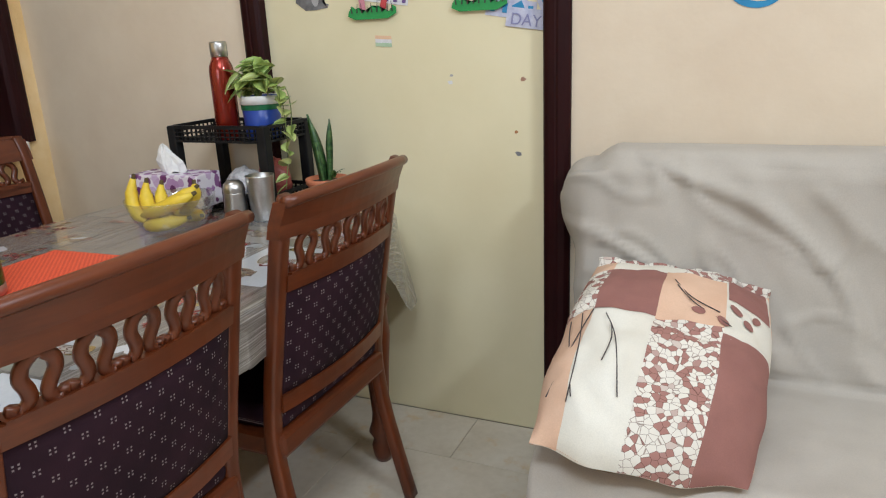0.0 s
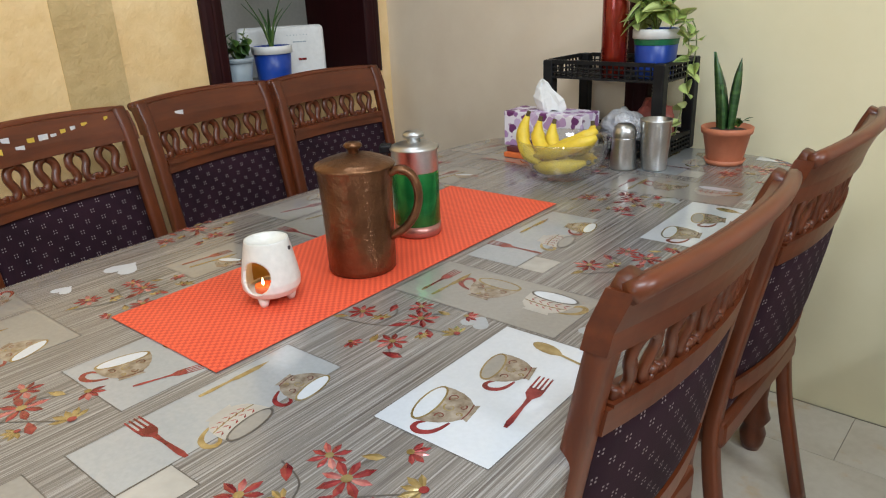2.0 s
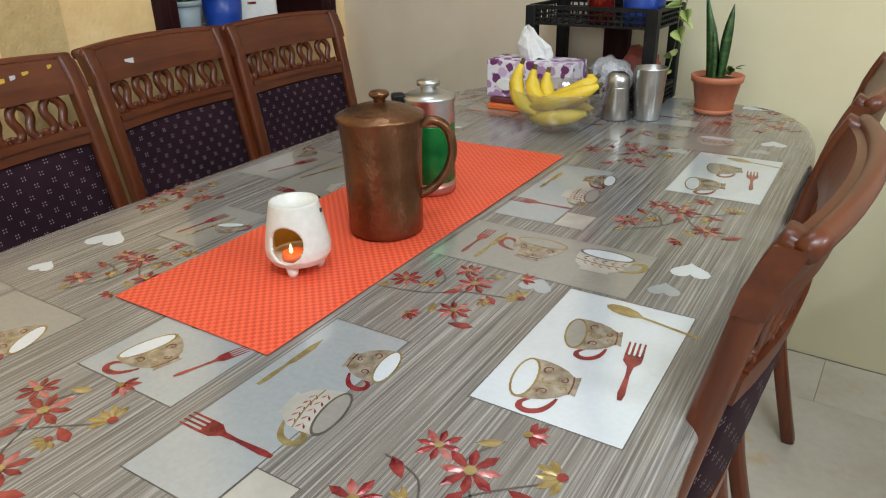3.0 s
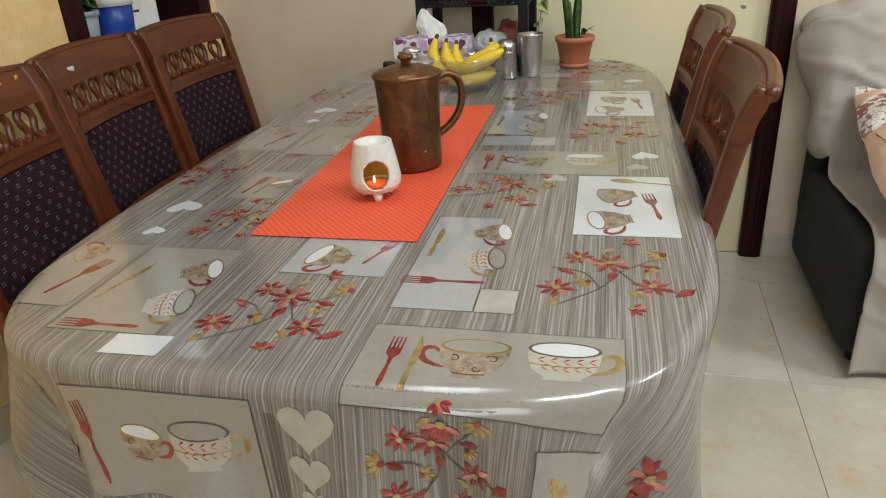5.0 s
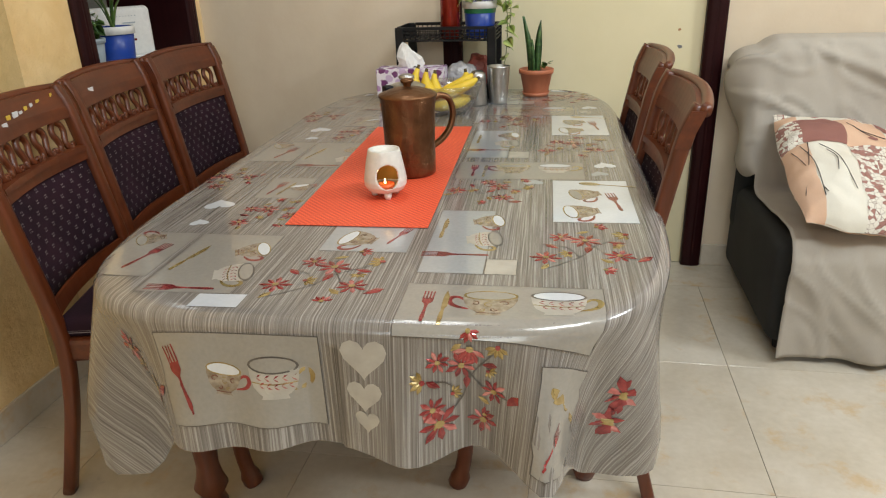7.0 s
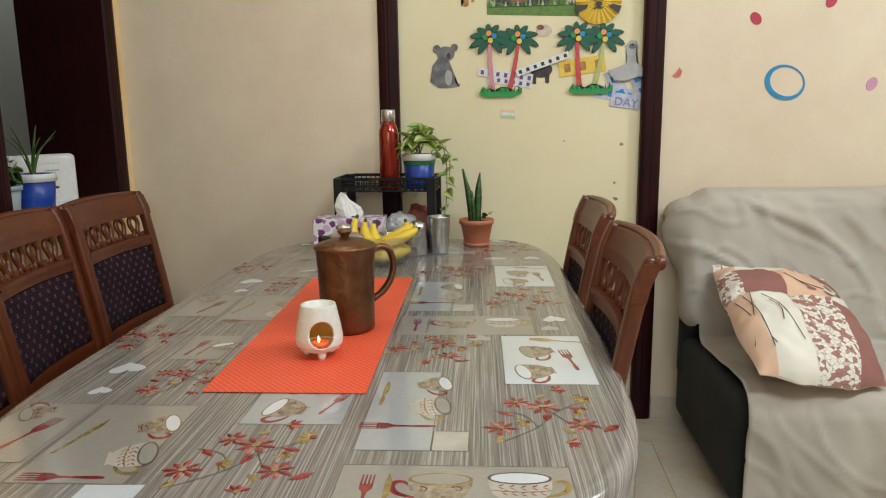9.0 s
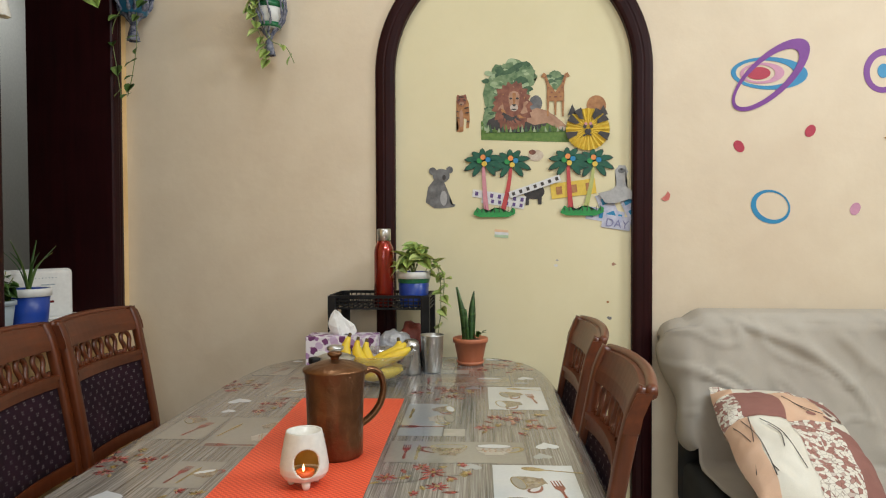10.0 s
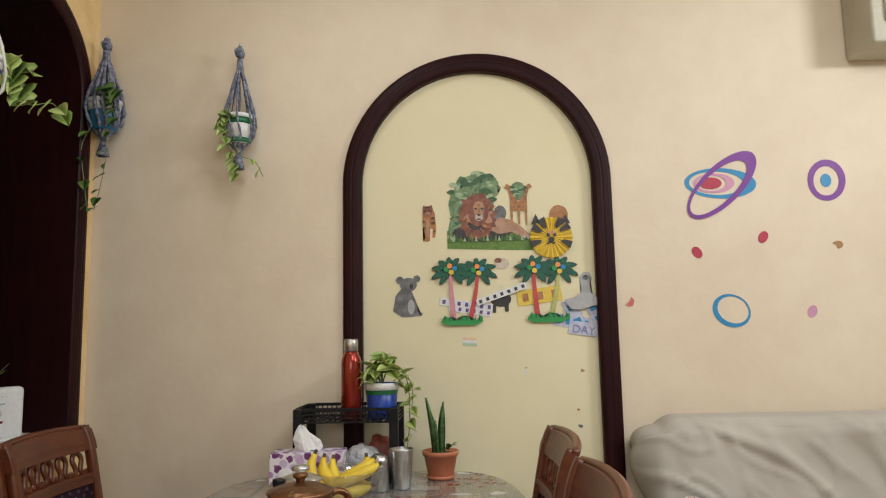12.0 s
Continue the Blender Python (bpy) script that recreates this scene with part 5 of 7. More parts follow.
lathe(bm, [(0, 0), (0.017, 0), (0.015, 0.0015), (0, 0.0015)], 24, pose(0, -0.0562, 0.075, 90) @ Matrix.Diagonal((1.5, 1, 1, 1)))
bmesh.ops.translate(bm, vec=(-0.07, 0, -0.01), verts=bm.verts)
part("label_patch", bm, PAPER, tissue)
bm = bmesh.new()
nt = 20
rows = []
for j, (w, d, z) in enumerate(((0.034, 0.012, 0.128), (0.04, 0.014, 0.145), (0.038, 0.016, 0.165), (0.022, 0.013, 0.188), (0.012, 0.007, 0.204), (0.001, 0.001, 0.212))):
    rows.append([bm.verts.new((w * math.cos(2 * math.pi * i / nt) * (1 + 0.4 * math.sin(5 * 2 * math.pi * i / nt + j)) - 0.006 * j, d * math.sin(2 * math.pi * i / nt) * (1 + 0.5 * math.sin(3 * 2 * math.pi * i / nt + j * 0.7)), z + 0.008 * math.sin(4 * 2 * math.pi * i / nt))) for i in range(nt)])
for r0, r1 in zip(rows, rows[1:]):
    for i in range(nt):
        bm.faces.new((r0[i], r0[(i + 1) % nt], r1[(i + 1) % nt], r1[i]))
part("tissue", bm, PAPER, tissue, "crumpled white tissue", smooth=False)
pack = thing("book", "small maroon covered book under the tissue box", "book", pose(-0.316, 1.30, TOP + 0.0152))
bm = bmesh.new()
box(bm, -0.1, -0.07, 0.0, 0.1, 0.05, 0.0145, 0.0025)
part("book_block", bm, mottled("maroon_book_cover", (0.10, 0.02, 0.02), (0.17, 0.04, 0.035), 20, 0.5), pack)
pack = thing("orange_packet", "small orange card packet under a maroon book", "packet", pose(-0.319, 1.297, TOP))
bm = bmesh.new()
box(bm, -0.1, -0.078, 0.0, 0.095, 0.05, 0.0145, 0.003)
part("packet_body", bm, ORANGE_C, pack)

# steel tumbler and shaker
tum = thing("steel_tumbler", "tall brushed steel tumbler on the tablecloth", "tumbler", pose(0.005, 1.31, TOP))
part("cup_wall", lathe(bmesh.new(), [(0, 0.0), (0.03, 0.0), (0.032, 0.004), (0.037, 0.06), (0.0405, 0.128), (0.042, 0.132), (0.0395, 0.132), (0.035, 0.06), (0.03, 0.008), (0, 0.008)], 40), STEEL, tum, smooth=True)
shk = thing("steel_shaker", "rounded steel sugar shaker beside the tumbler", "shaker", pose(-0.067, 1.278, TOP))
part("shaker_body", lathe(bmesh.new(), [(0, 0), (0.033, 0), (0.035, 0.004), (0.0335, 0.04), (0.0305, 0.082), (0.03, 0.086), (0, 0.086)], 36), STEEL, shk, smooth=True)
part("shaker_cap", lathe(bmesh.new(), [(0.031, 0.085), (0.0315, 0.096), (0.028, 0.11), (0.018, 0.119), (0, 0.121)], 36), STEEL, shk, smooth=True)

# stacking basket rack
RX0, RX1, RY0, RY1, RZ = -0.388, -0.012, 1.375, 1.615, 1.018
rack = thing("plastic_rack", "black plastic two-tier basket rack against the wall", "rack", pose(0, 0, 0))
for x in (RX0 + 0.016, RX1 - 0.016):
    for y in (RY0 + 0.016, RY1 - 0.016):
        bm = bmesh.new()
        box(bm, x - 0.016, y - 0.016, TOP, x + 0.016, y + 0.016, RZ - 0.001, 0.004)
        part("post", bm, BLACK_PL, rack)


def basket(z0, z1):
    t = 0.004
    for y in (RY0 + 0.006, RY1 - 0.006):
        for z, h in ((z1 - 0.011, 0.011), (z0, 0.006), (z0 + (z1 - z0) * 0.3, 0.0032), (z0 + (z1 - z0) * 0.56, 0.0032)):
            bm = bmesh.new()
            box(bm, RX0 + 0.03, y - t, z, RX1 - 0.03, y + t, z + h)
            part("rail", bm, BLACK_PL, rack)
        for i in range(17):
            x = RX0 + 0.04 + (RX1 - RX0 - 0.08) * i / 16
            bm = bmesh.new()
            box(bm, x - 0.0019, y - t * 0.6, z0 + 0.004, x + 0.0019, y + t * 0.6, z1 - 0.01)
            part("slat", bm, BLACK_PL, rack)
    for x in (RX0 + 0.006, RX1 - 0.006):
        for z, h in ((z1 - 0.011, 0.011), (z0, 0.006), (z0 + (z1 - z0) * 0.3, 0.0032), (z0 + (z1 - z0) * 0.56, 0.0032)):
            bm = bmesh.new()
            box(bm, x - t, RY0 + 0.03, z, x + t, RY1 - 0.03, z + h)
            part("rail", bm, BLACK_PL, rack)
        for i in range(9):
            y = RY0 + 0.042 + (RY1 - RY0 - 0.084) * i / 8
            bm = bmesh.new()
            box(bm, x - t * 0.6, y - 0.0019, z0 + 0.004, x + t * 0.6, y + 0.0019, z1 - 0.01)
            part("slat", bm, BLACK_PL, rack)
    for i in range(15):
        x = RX0 + 0.02 + (RX1 - RX0 - 0.04) * i / 14
        bm = bmesh.new()
        box(bm, x - 0.005, RY0 + 0.004, z0 + 0.001, x + 0.005, RY1 - 0.004, z0 + 0.006)
        part("base_slat", bm, BLACK_PL, rack)


basket(RZ - 0.052, RZ)
basket(TOP + 0.006, TOP + 0.055)
RACK_TOP = RZ - 0.046
# packets kept in the lower tier
BAG = mottled("clear_wrinkled_bag", (0.5, 0.5, 0.52), (0.62, 0.62, 0.65), 22, 0.18, 0.1, 0.8, 40, 0.02)
MAROON_BAG = mottled("brown_red_packet", (0.22, 0.045, 0.035), (0.32, 0.08, 0.06), 26, 0.4, 0, 0.5, 60, 0.01)
for label, x, y, rx, ry, h, mat in (("crumpled clear plastic packet in the rack", -0.15, 1.43, 0.07, 0.04, 0.11, BAG), ("brown-red food packet in the rack", -0.09, 1.5, 0.06, 0.04, 0.13, MAROON_BAG)):
    bag = thing("packet", label, "packet", pose(x, y, TOP + 0.013))
    bm = bmesh.new()
    bmesh.ops.create_uvsphere(bm, u_segments=24, v_segments=14, radius=1)
    for v in bm.verts:
        k = 1 + 0.2 * noise.noise(v.co * 2.3 + Vector((x * 40, 0, 0))) + 0.1 * noise.noise(v.co * 6)
        v.co = Vector((v.co.x * rx * k, v.co.y * ry * k, max(0.0, (v.co.z * k * 0.55 + 0.5)) * h))
    part("packet_body", bm, mat, bag, smooth=True)

# red bottle on the rack
bot = thing("steel_bottle", "metallic red steel water bottle with a steel cap on the rack", "bottle", pose(-0.186, 1.428, RACK_TOP))
part("body", lathe(bmesh.new(), [(0, 0), (0.034, 0), (0.0365, 0.004), (0.0365, 0.205), (0.034, 0.22), (0.027, 0.236), (0.0235, 0.246), (0, 0.246)], 40), RED_STEEL, bot, smooth=True)
part("cap", lathe(bmesh.new(), [(0.0235, 0.246), (0.0255, 0.248), (0.0255, 0.284), (0.023, 0.29), (0, 0.291)], 36), STEEL, bot, "brushed steel cap", smooth=True)

# ---- plants ----
m, n, l, b = nodes_of("variegated_pothos_leaf", 0.38)
oi = n.new("ShaderNodeObjectInfo")
v = coords(n, l)
blot = noise_tex(n, l, v, 60, 3)
tone = ramp(n, l, oi.outputs["Random"], [(0.0, (0.20, 0.34, 0.06)), (0.5, (0.36, 0.48, 0.11)), (1.0, (0.5, 0.58, 0.2))])
l.new(mixed(n, l, ramp(n, l, blot, [(0.5, (0, 0, 0)), (0.66, (0.7, 0.7, 0.7))]), tone, (0.58, 0.62, 0.30)), b.inputs["Base Color"])
POTHOS = m
m, n, l, b = nodes_of("green_pothos_leaf", 0.38)
oi = n.new("ShaderNodeObjectInfo")
l.new(ramp(n, l, oi.outputs["Random"], [(0.0, (0.035, 0.085, 0.015)), (0.6, (0.07, 0.14, 0.025)), (1.0, (0.13, 0.2, 0.05))]), b.inputs["Base Color"])
GREENLEAF = m
STEM = mottled("pale_green_stem", (0.16, 0.22, 0.06), (0.26, 0.3, 0.12), 30, 0.5)


def leaf_mesh(name, mat):
    """A heart-shaped leaf, folded along its rib; one unit long along x, tip drooping."""
    bm = bmesh.new()
    rib = [bm.verts.new((x, 0, -0.22 * x * x)) for x in (0.0, 0.2, 0.45, 0.7, 0.88, 1.0)]
    for s in (-1, 1):
        edge = [bm.verts.new((x, s * w, -0.22 * max(x, 0) ** 2 + 0.22 * w)) for x, w in ((-0.12, 0.16), (0.08, 0.36), (0.38, 0.38), (0.68, 0.25), (0.88, 0.1))]
        bm.faces.new((rib[0], rib[1], edge[1], edge[0]))
        for i in range(1, 4):
            bm.faces.new((rib[i], rib[i + 1], edge[i + 1], edge[i]))
        bm.faces.new((rib[4], rib[5], edge[4]))
    me = bpy.data.meshes.new(name)
    for f in bm.faces:
        f.smooth = True
    bm.to_mesh(me)
    bm.free()
    me.materials.append(mat)
    return me


LEAF_V, LEAF_G = leaf_mesh("leaf", POTHOS), leaf_mesh("leaf_plain", GREENLEAF)


def leaf(parent, me, p, direction, size, roll=0.0):
    d = Vector(direction).normalized()
    up = Vector((0, 0, 1)) if abs(d.z) < 0.9 else Vector((0, 1, 0))
    y = up.cross(d).normalized()
    z = d.cross(y)
    mm = Matrix((d, y, z)).transposed().to_4x4()
    ob = new("leaf", me)
    ob.parent = parent
    ob.matrix_basis = Matrix.Translation(p) @ mm @ Matrix.Rotation(roll, 4, "X") @ Matrix.Diagonal((size, size, size, 1))
    return ob


def vine(parent, me, pts, count, size, rng, face=Vector((0, -1, 0.2)), start=0.1, droop=False):
    line = smooth_line(pts, 6)
    bm = bmesh.new()
    tube(bm, line, 0.0017, 5)
    part("stem", bm, STEM, parent, smooth=True)
    for i in range(count):
        t = start + (1 - start) * (i + 0.6) / count
        k = min(int(t * (len(line) - 1)), len(line) - 1)
        d = Vector((rng.uniform(-1, 1), rng.uniform(-0.6, 0.2), rng.uniform(-0.7, 0.25))) + face * 0.35
        if droop:
            d = Vector((rng.uniform(-0.7, 0.7), -0.6, rng.uniform(-0.9, -0.2))) + face * 0.3
        leaf(parent, me, line[k], d, size * rng.uniform(0.7, 1.15), rng.uniform(-0.7, 0.7))


def pot(parent, r0, r1, h, mat, rim_mat=None, rim_h=0.014, soil=True):
    part("pot", lathe(bmesh.new(), [(0, 0), (r0, 0), (r0 + 0.002, 0.003), (r1, h), (r1 - 0.003, h), (r0 - 0.001, 0.006), (0, 0.006)], 36), mat, parent, smooth=True)
    part("rim", lathe(bmesh.new(), [(r1, h - rim_h), (r1 + 0.004, h - rim_h + 0.001), (r1 + 0.004, h), (r1 + 0.002, h + 0.002), (r1 - 0.003, h)], 36), rim_mat or mat, parent, smooth=True)
    if soil:
        part("soil", lathe(bmesh.new(), [(r1 - 0.003, h - 0.012), (r1 * 0.5, h - 0.007), (0, h - 0.009)], 24), SOIL, parent, smooth=True)


rng = random.Random(11)
pp = thing("pothos_plant", "variegated pothos in a blue and white tub on the rack", "plant", pose(-0.079, 1.462, RACK_TOP))
pot(pp, 0.05, 0.06, 0.128, BLUE_PL, WHITE_PL, 0.024)
part("green_band", lathe(bmesh.new(), [(0.0575, 0.088), (0.059, 0.089), (0.0602, 0.104), (0.0585, 0.104)], 36), GREEN_PL, pp)
for tip in ((-0.06, -0.03, 0.14), (-0.03, -0.06, 0.17), (0.02, 0.01, 0.21), (0.0, -0.03, 0.2), (0.05, -0.04, 0.17), (0.045, 0.02, 0.19), (-0.05, 0.03, 0.16)):
    tip = (tip[0], tip[1], tip[2] + 0.022)
    vine(pp, LEAF_V, [(0, 0, 0.118), (tip[0] * 0.5, tip[1] * 0.5, tip[2] * 0.9), tip], 5, 0.062, rng, start=0.4)
vine(pp, LEAF_V, [(0.03, -0.02, 0.1), (0.075, -0.03, 0.17), (0.1, -0.03, 0.12), (0.105, -0.03, 0.02), (0.1, -0.03, -0.06), (0.085, -0.035, -0.15)], 13, 0.05, rng)
vine(pp, LEAF_V, [(0.03, 0.0, 0.1), (0.09, 0.0, 0.15), (0.115, -0.01, 0.1), (0.11, -0.01, 0.03)], 7, 0.05, rng)

sp = thing("snake_plant", "small snake plant in a terracotta pot with a saucer", "plant", pose(0.133, 1.466, TOP))
part("saucer", lathe(bmesh.new(), [(0, 0), (0.046, 0), (0.053, 0.014), (0.05, 0.014), (0.044, 0.004), (0, 0.004)], 32), TERRA, sp, smooth=True)
part("pot", lathe(bmesh.new(), [(0, 0.005), (0.043, 0.005), (0.046, 0.01), (0.06, 0.082), (0.065, 0.083), (0.0665, 0.098), (0.063, 0.1), (0.058, 0.085), (0, 0.085)], 36), TERRA, sp, smooth=True)
part("soil", lathe(bmesh.new(), [(0.06, 0.086), (0.03, 0.093), (0, 0.091)], 24), SOIL, sp, smooth=True)
m, n, l, b = nodes_of("banded_snake_leaf", 0.4)
wv = n.new("ShaderNodeTexNoise")
wv.inputs["Scale"].default_value = 1.0
l.new(coords(n, l, (20, 20, 90)), wv.inputs["Vector"])
l.new(ramp(n, l, wv.outputs["Fac"], [(0.35, (0.02, 0.06, 0.018)), (0.65, (0.07, 0.15, 0.04))]), b.inputs["Base Color"])
SNAKE = m
for x, y, lean, h, w, turn in ((-0.015, 0, (-0.035, 0.0), 0.20, 0.018, 0.3), (0.002, 0.005, (0.012, 0.01), 0.185, 0.0155, -0.5), (-0.006, -0.01, (-0.012, -0.01), 0.12, 0.01, 0.9)):
    bm = bmesh.new()
    rows = []
    for k in range(9):
        t = k / 8
        ww = w * (0.8 + 0.5 * t - 1.28 * t ** 3)
        c = Vector((x + lean[0] * t * t, y + lean[1] * t, 0.088 + h * t))
        ax = Vector((math.cos(turn + t * 0.8), math.sin(turn + t * 0.8), 0))
        nn = Vector((-ax.y, ax.x, 0))
        rows.append([bm.verts.new(c + ax * ww + nn * 0.006), bm.verts.new(c - nn * 0.004), bm.verts.new(c - ax * ww + nn * 0.006), bm.verts.new(c + nn * 0.002)])
    for r0, r1 in zip(rows, rows[1:]):
        for j in range(4):
            bm.faces.new((r0[j], r0[(j + 1) % 4], r1[(j + 1) % 4], r1[j]))
    part("sword_leaf", bm, SNAKE, sp, smooth=True)
for k in range(6):
    leaf(sp, LEAF_G, Vector((0.02 + 0.005 * k, -0.008, 0.1 + 0.004 * k)), (rng.uniform(-0.3, 1), rng.uniform(-0.8, 0.4), rng.uniform(0.1, 0.6)), 0.022)

# ---- in the arched opening ----
SILL = OP_SILL + 0.0045
tub = thing("aloe_plant", "spiky green plant in a blue and white tub on the sill", "plant", pose(-1.372, 1.13, SILL))
pot(tub, 0.056, 0.068, 0.125, BLUE_PL, WHITE_PL, 0.026)
for k in range(7):
    a = k * 0.95
    pts = smooth_line([(0, 0, 0.11), (0.03 * math.cos(a), 0.03 * math.sin(a), 0.2), (0.09 * math.cos(a), 0.09 * math.sin(a), 0.25 + 0.02 * (k % 3))], 5)
    bm = bmesh.new()
    tube(bm, pts, [0.007 * (1 - i / len(pts)) + 0.001 for i in range(len(pts))], 6, 0.45)
    part("blade_leaf", bm, GREENLEAF, tub, smooth=True)
gp = thing("money_plant", "leafy green plant in a grey-blue pot on the sill", "plant", pose(-1.38, 0.985, SILL))
pot(gp, 0.042, 0.055, 0.095, GREY_PL)
for k in range(8):
    a = k * 0.8
    vine(gp, LEAF_G, [(0, 0, 0.085), (0.025 * math.cos(a), 0.025 * math.sin(a), 0.13), (0.05 * math.cos(a), 0.05 * math.sin(a), 0.15 + 0.02 * (k % 3))], 3, 0.045, rng, Vector((1, 0, 0.2)), 0.3)
rt = thing("router", "white upright wireless router on the sill", "router", pose(-1.455, 1.235, SILL, 0, 0, -29))
bm = bmesh.new()
box(bm, -0.02, -0.16, 0.0, 0.02, 0.16, 0.185, 0.018, 4)
part("case", bm, WHITE_PL, rt, smooth=True)
bm = bmesh.new()
box(bm, -0.03, -0.15, 0.0, 0.045, 0.15, 0.008, 0.003)
part("stand", bm, WHITE_PL, rt)
for i in range(7):
    bm = bmesh.new()
    box(bm, 0.0195, 0.02 + 0.012 * i, 0.15, 0.0212, 0.023 + 0.012 * i, 0.153)
    part("indicator", bm, GREY_PL, rt)
bm = bmesh.new()
box(bm, 0.0195, 0.055, 0.06, 0.0212, 0.085, 0.068)
part("red_mark", bm, P_RED, rt, "small red mark")
bm = bmesh.new()
box(bm, 0.0195, 0.04, 0.125, 0.0212, 0.09, 0.129)
part("grey_mark", bm, GREY_PL, rt)

# ---- hanging planters ----
CORD_B = mottled("blue_grey_yarn", (0.035, 0.05, 0.11), (0.36, 0.36, 0.42), 75, 0.95, 0, 0.6, 200, 0.003)
CORD_W = mottled("white_cord", (0.6, 0.58, 0.52), (0.74, 0.72, 0.66), 40, 0.9, 0, 0.4, 200, 0.002)
AQUA = mottled("aqua_blue_plastic", (0.02, 0.14, 0.26), (0.04, 0.2, 0.34), 10, 0.4)


def hanging_planter(label, hook, drop, r0, r1, h, pot_mat, rim_mat, cord, me, vines, seed, bands=(), thick=0.0045):
    rng = random.Random(seed)
    hp = thing("hanging_planter", label, "hanging planter", pose(*hook))
    z = -drop
    part("pot", lathe(bmesh.new(), [(0, z - h), (r0, z - h), (r1, z), (r1 - 0.003, z), (r0 - 0.003, z - h + 0.005), (0, z - h + 0.005)], 32), pot_mat, hp, smooth=True)
    part("rim", lathe(bmesh.new(), [(r1 - 0.001, z - 0.016), (r1 + 0.004, z - 0.015), (r1 + 0.004, z), (r1 - 0.004, z + 0.001)], 32), rim_mat, hp, smooth=True)
    part("soil", lathe(bmesh.new(), [(r1 - 0.003, z - 0.012), (0, z - 0.006)], 20), SOIL, hp)
    for b0, b1, mat in bands:
        q = lambda f: r0 + (r1 - r0) * f + 0.0012
        part("band", lathe(bmesh.new(), [(q(b0) - 0.002, z - h + h * b0), (q(b0), z - h + h * b0), (q(b1), z - h + h * b1), (q(b1) - 0.002, z - h + h * b1)], 32), mat, hp, smooth=True)
    strands = 12 if cord is CORD_B else 6
    for k in range(strands):
        a = k * 2 * math.pi / strands + 0.3 + 0.2 * rng.uniform(-1, 1)
        c, s = math.cos(a), math.sin(a)
        pts = [(0.004 * c, 0.004 * s, 0), (0.012 * c, 0.012 * s, -drop * 0.35), ((r1 + 0.006) * c, (r1 + 0.006) * s, z - 0.004), ((r0 + 0.012) * math.cos(a + 0.25), (r0 + 0.012) * math.sin(a + 0.25), z - h * 0.75), (0.02 * c, 0.02 * s, z - h - 0.016), (0.004, 0.0, z - h - 0.05)]
        bm = bmesh.new()
        line = smooth_line(pts, 6)
        tube(bm, line, [thick * (1 + 0.3 * math.sin(i * 1.9 + k)) for i in range(len(line))], 6)
        part("cord", bm, cord, hp, smooth=True)
    bm = bmesh.new()
    bmesh.ops.create_uvsphere(bm, u_segments=14, v_segments=9, radius=0.022)
    for v in bm.verts:
        v.co = v.co * (1 + 0.3 * noise.noise(v.co * 60)) + Vector((0, 0, -0.03))
    part("knot", bm, cord, hp, smooth=True)
    bm = bmesh.new()
    rows = []
    for j in range(6):
        rr = 0.01 + 0.011 * j / 5
        rows.append([bm.verts.new((rr * math.cos(i * math.pi / 6) * (1 + 0.25 * (i % 2)), rr * math.sin(i * math.pi / 6) * (1 + 0.25 * (i % 2)), z - h - 0.045 - 0.012 * j)) for i in range(12)])
    for a0, a1 in zip(rows, rows[1:]):
        for i in range(12):
            bm.faces.new((a0[i], a0[(i + 1) % 12], a1[(i + 1) % 12], a1[i]))
    part("tassel", bm, cord, hp, smooth=True)
    part("hook", lathe(bmesh.new(), [(0, 0), (0.004, 0), (0.004, 0.02), (0, 0.02)], 10, pose(0, 0.0, -0.006)), STEEL, hp)
    for pts, count, size in vines:
        vine(hp, me, [Vector(p) + Vector((0, 0, z)) for p in pts], count, size, rng, Vector((0.5, -0.4, 0)), 0.08, True)
    return hp


hanging_planter("green and white tub in a yarn hanger with trailing pothos", (-0.665, 1.572, 2.47), 0.3, 0.044, 0.059, 0.115, WHITE_PL, WHITE_PL, CORD_B, LEAF_V,
                (([(-0.01, -0.03, 0), (-0.05, -0.05, 0.005), (-0.06, -0.05, -0.06)], 11, 0.055), ([(-0.02, -0.03, 0), (-0.035, -0.06, -0.03), (-0.03, -0.06, -0.12), (0.0, -0.04, -0.2), (0.0, -0.03, -0.25)], 11, 0.05), ([(0.0, -0.05, -0.13), (0.03, -0.05, -0.18), (0.08, -0.04, -0.2), (0.11, -0.03, -0.26)], 3, 0.045)), 3,
                ((0.0, 0.16, GREEN_PL), (0.66, 0.86, GREEN_PL)), 0.0042)
hanging_planter("aqua tub wrapped in blue-grey yarn with trailing green leaves", (-1.222, 1.566, 2.52), 0.27, 0.052, 0.064, 0.125, AQUA, WHITE_PL, CORD_B, LEAF_G,
                (([(0.0, -0.03, 0), (0.05, -0.05, 0.04), (0.085, -0.05, 0.02)], 6, 0.07), ([(0.03, -0.04, 0), (0.06, -0.06, -0.04), (0.08, -0.06, -0.1)], 5, 0.05), ([(0.03, -0.03, -0.1), (0.04, -0.05, -0.25), (0.02, -0.05, -0.38), (0.0, -0.05, -0.46)], 7, 0.05), ([(-0.02, -0.04, -0.1), (-0.06, -0.05, -0.2), (-0.05, -0.04, -0.34), (-0.03, -0.04, -0.47)], 4, 0.05)), 5, ((0.62, 0.9, CORD_W),), 0.007)
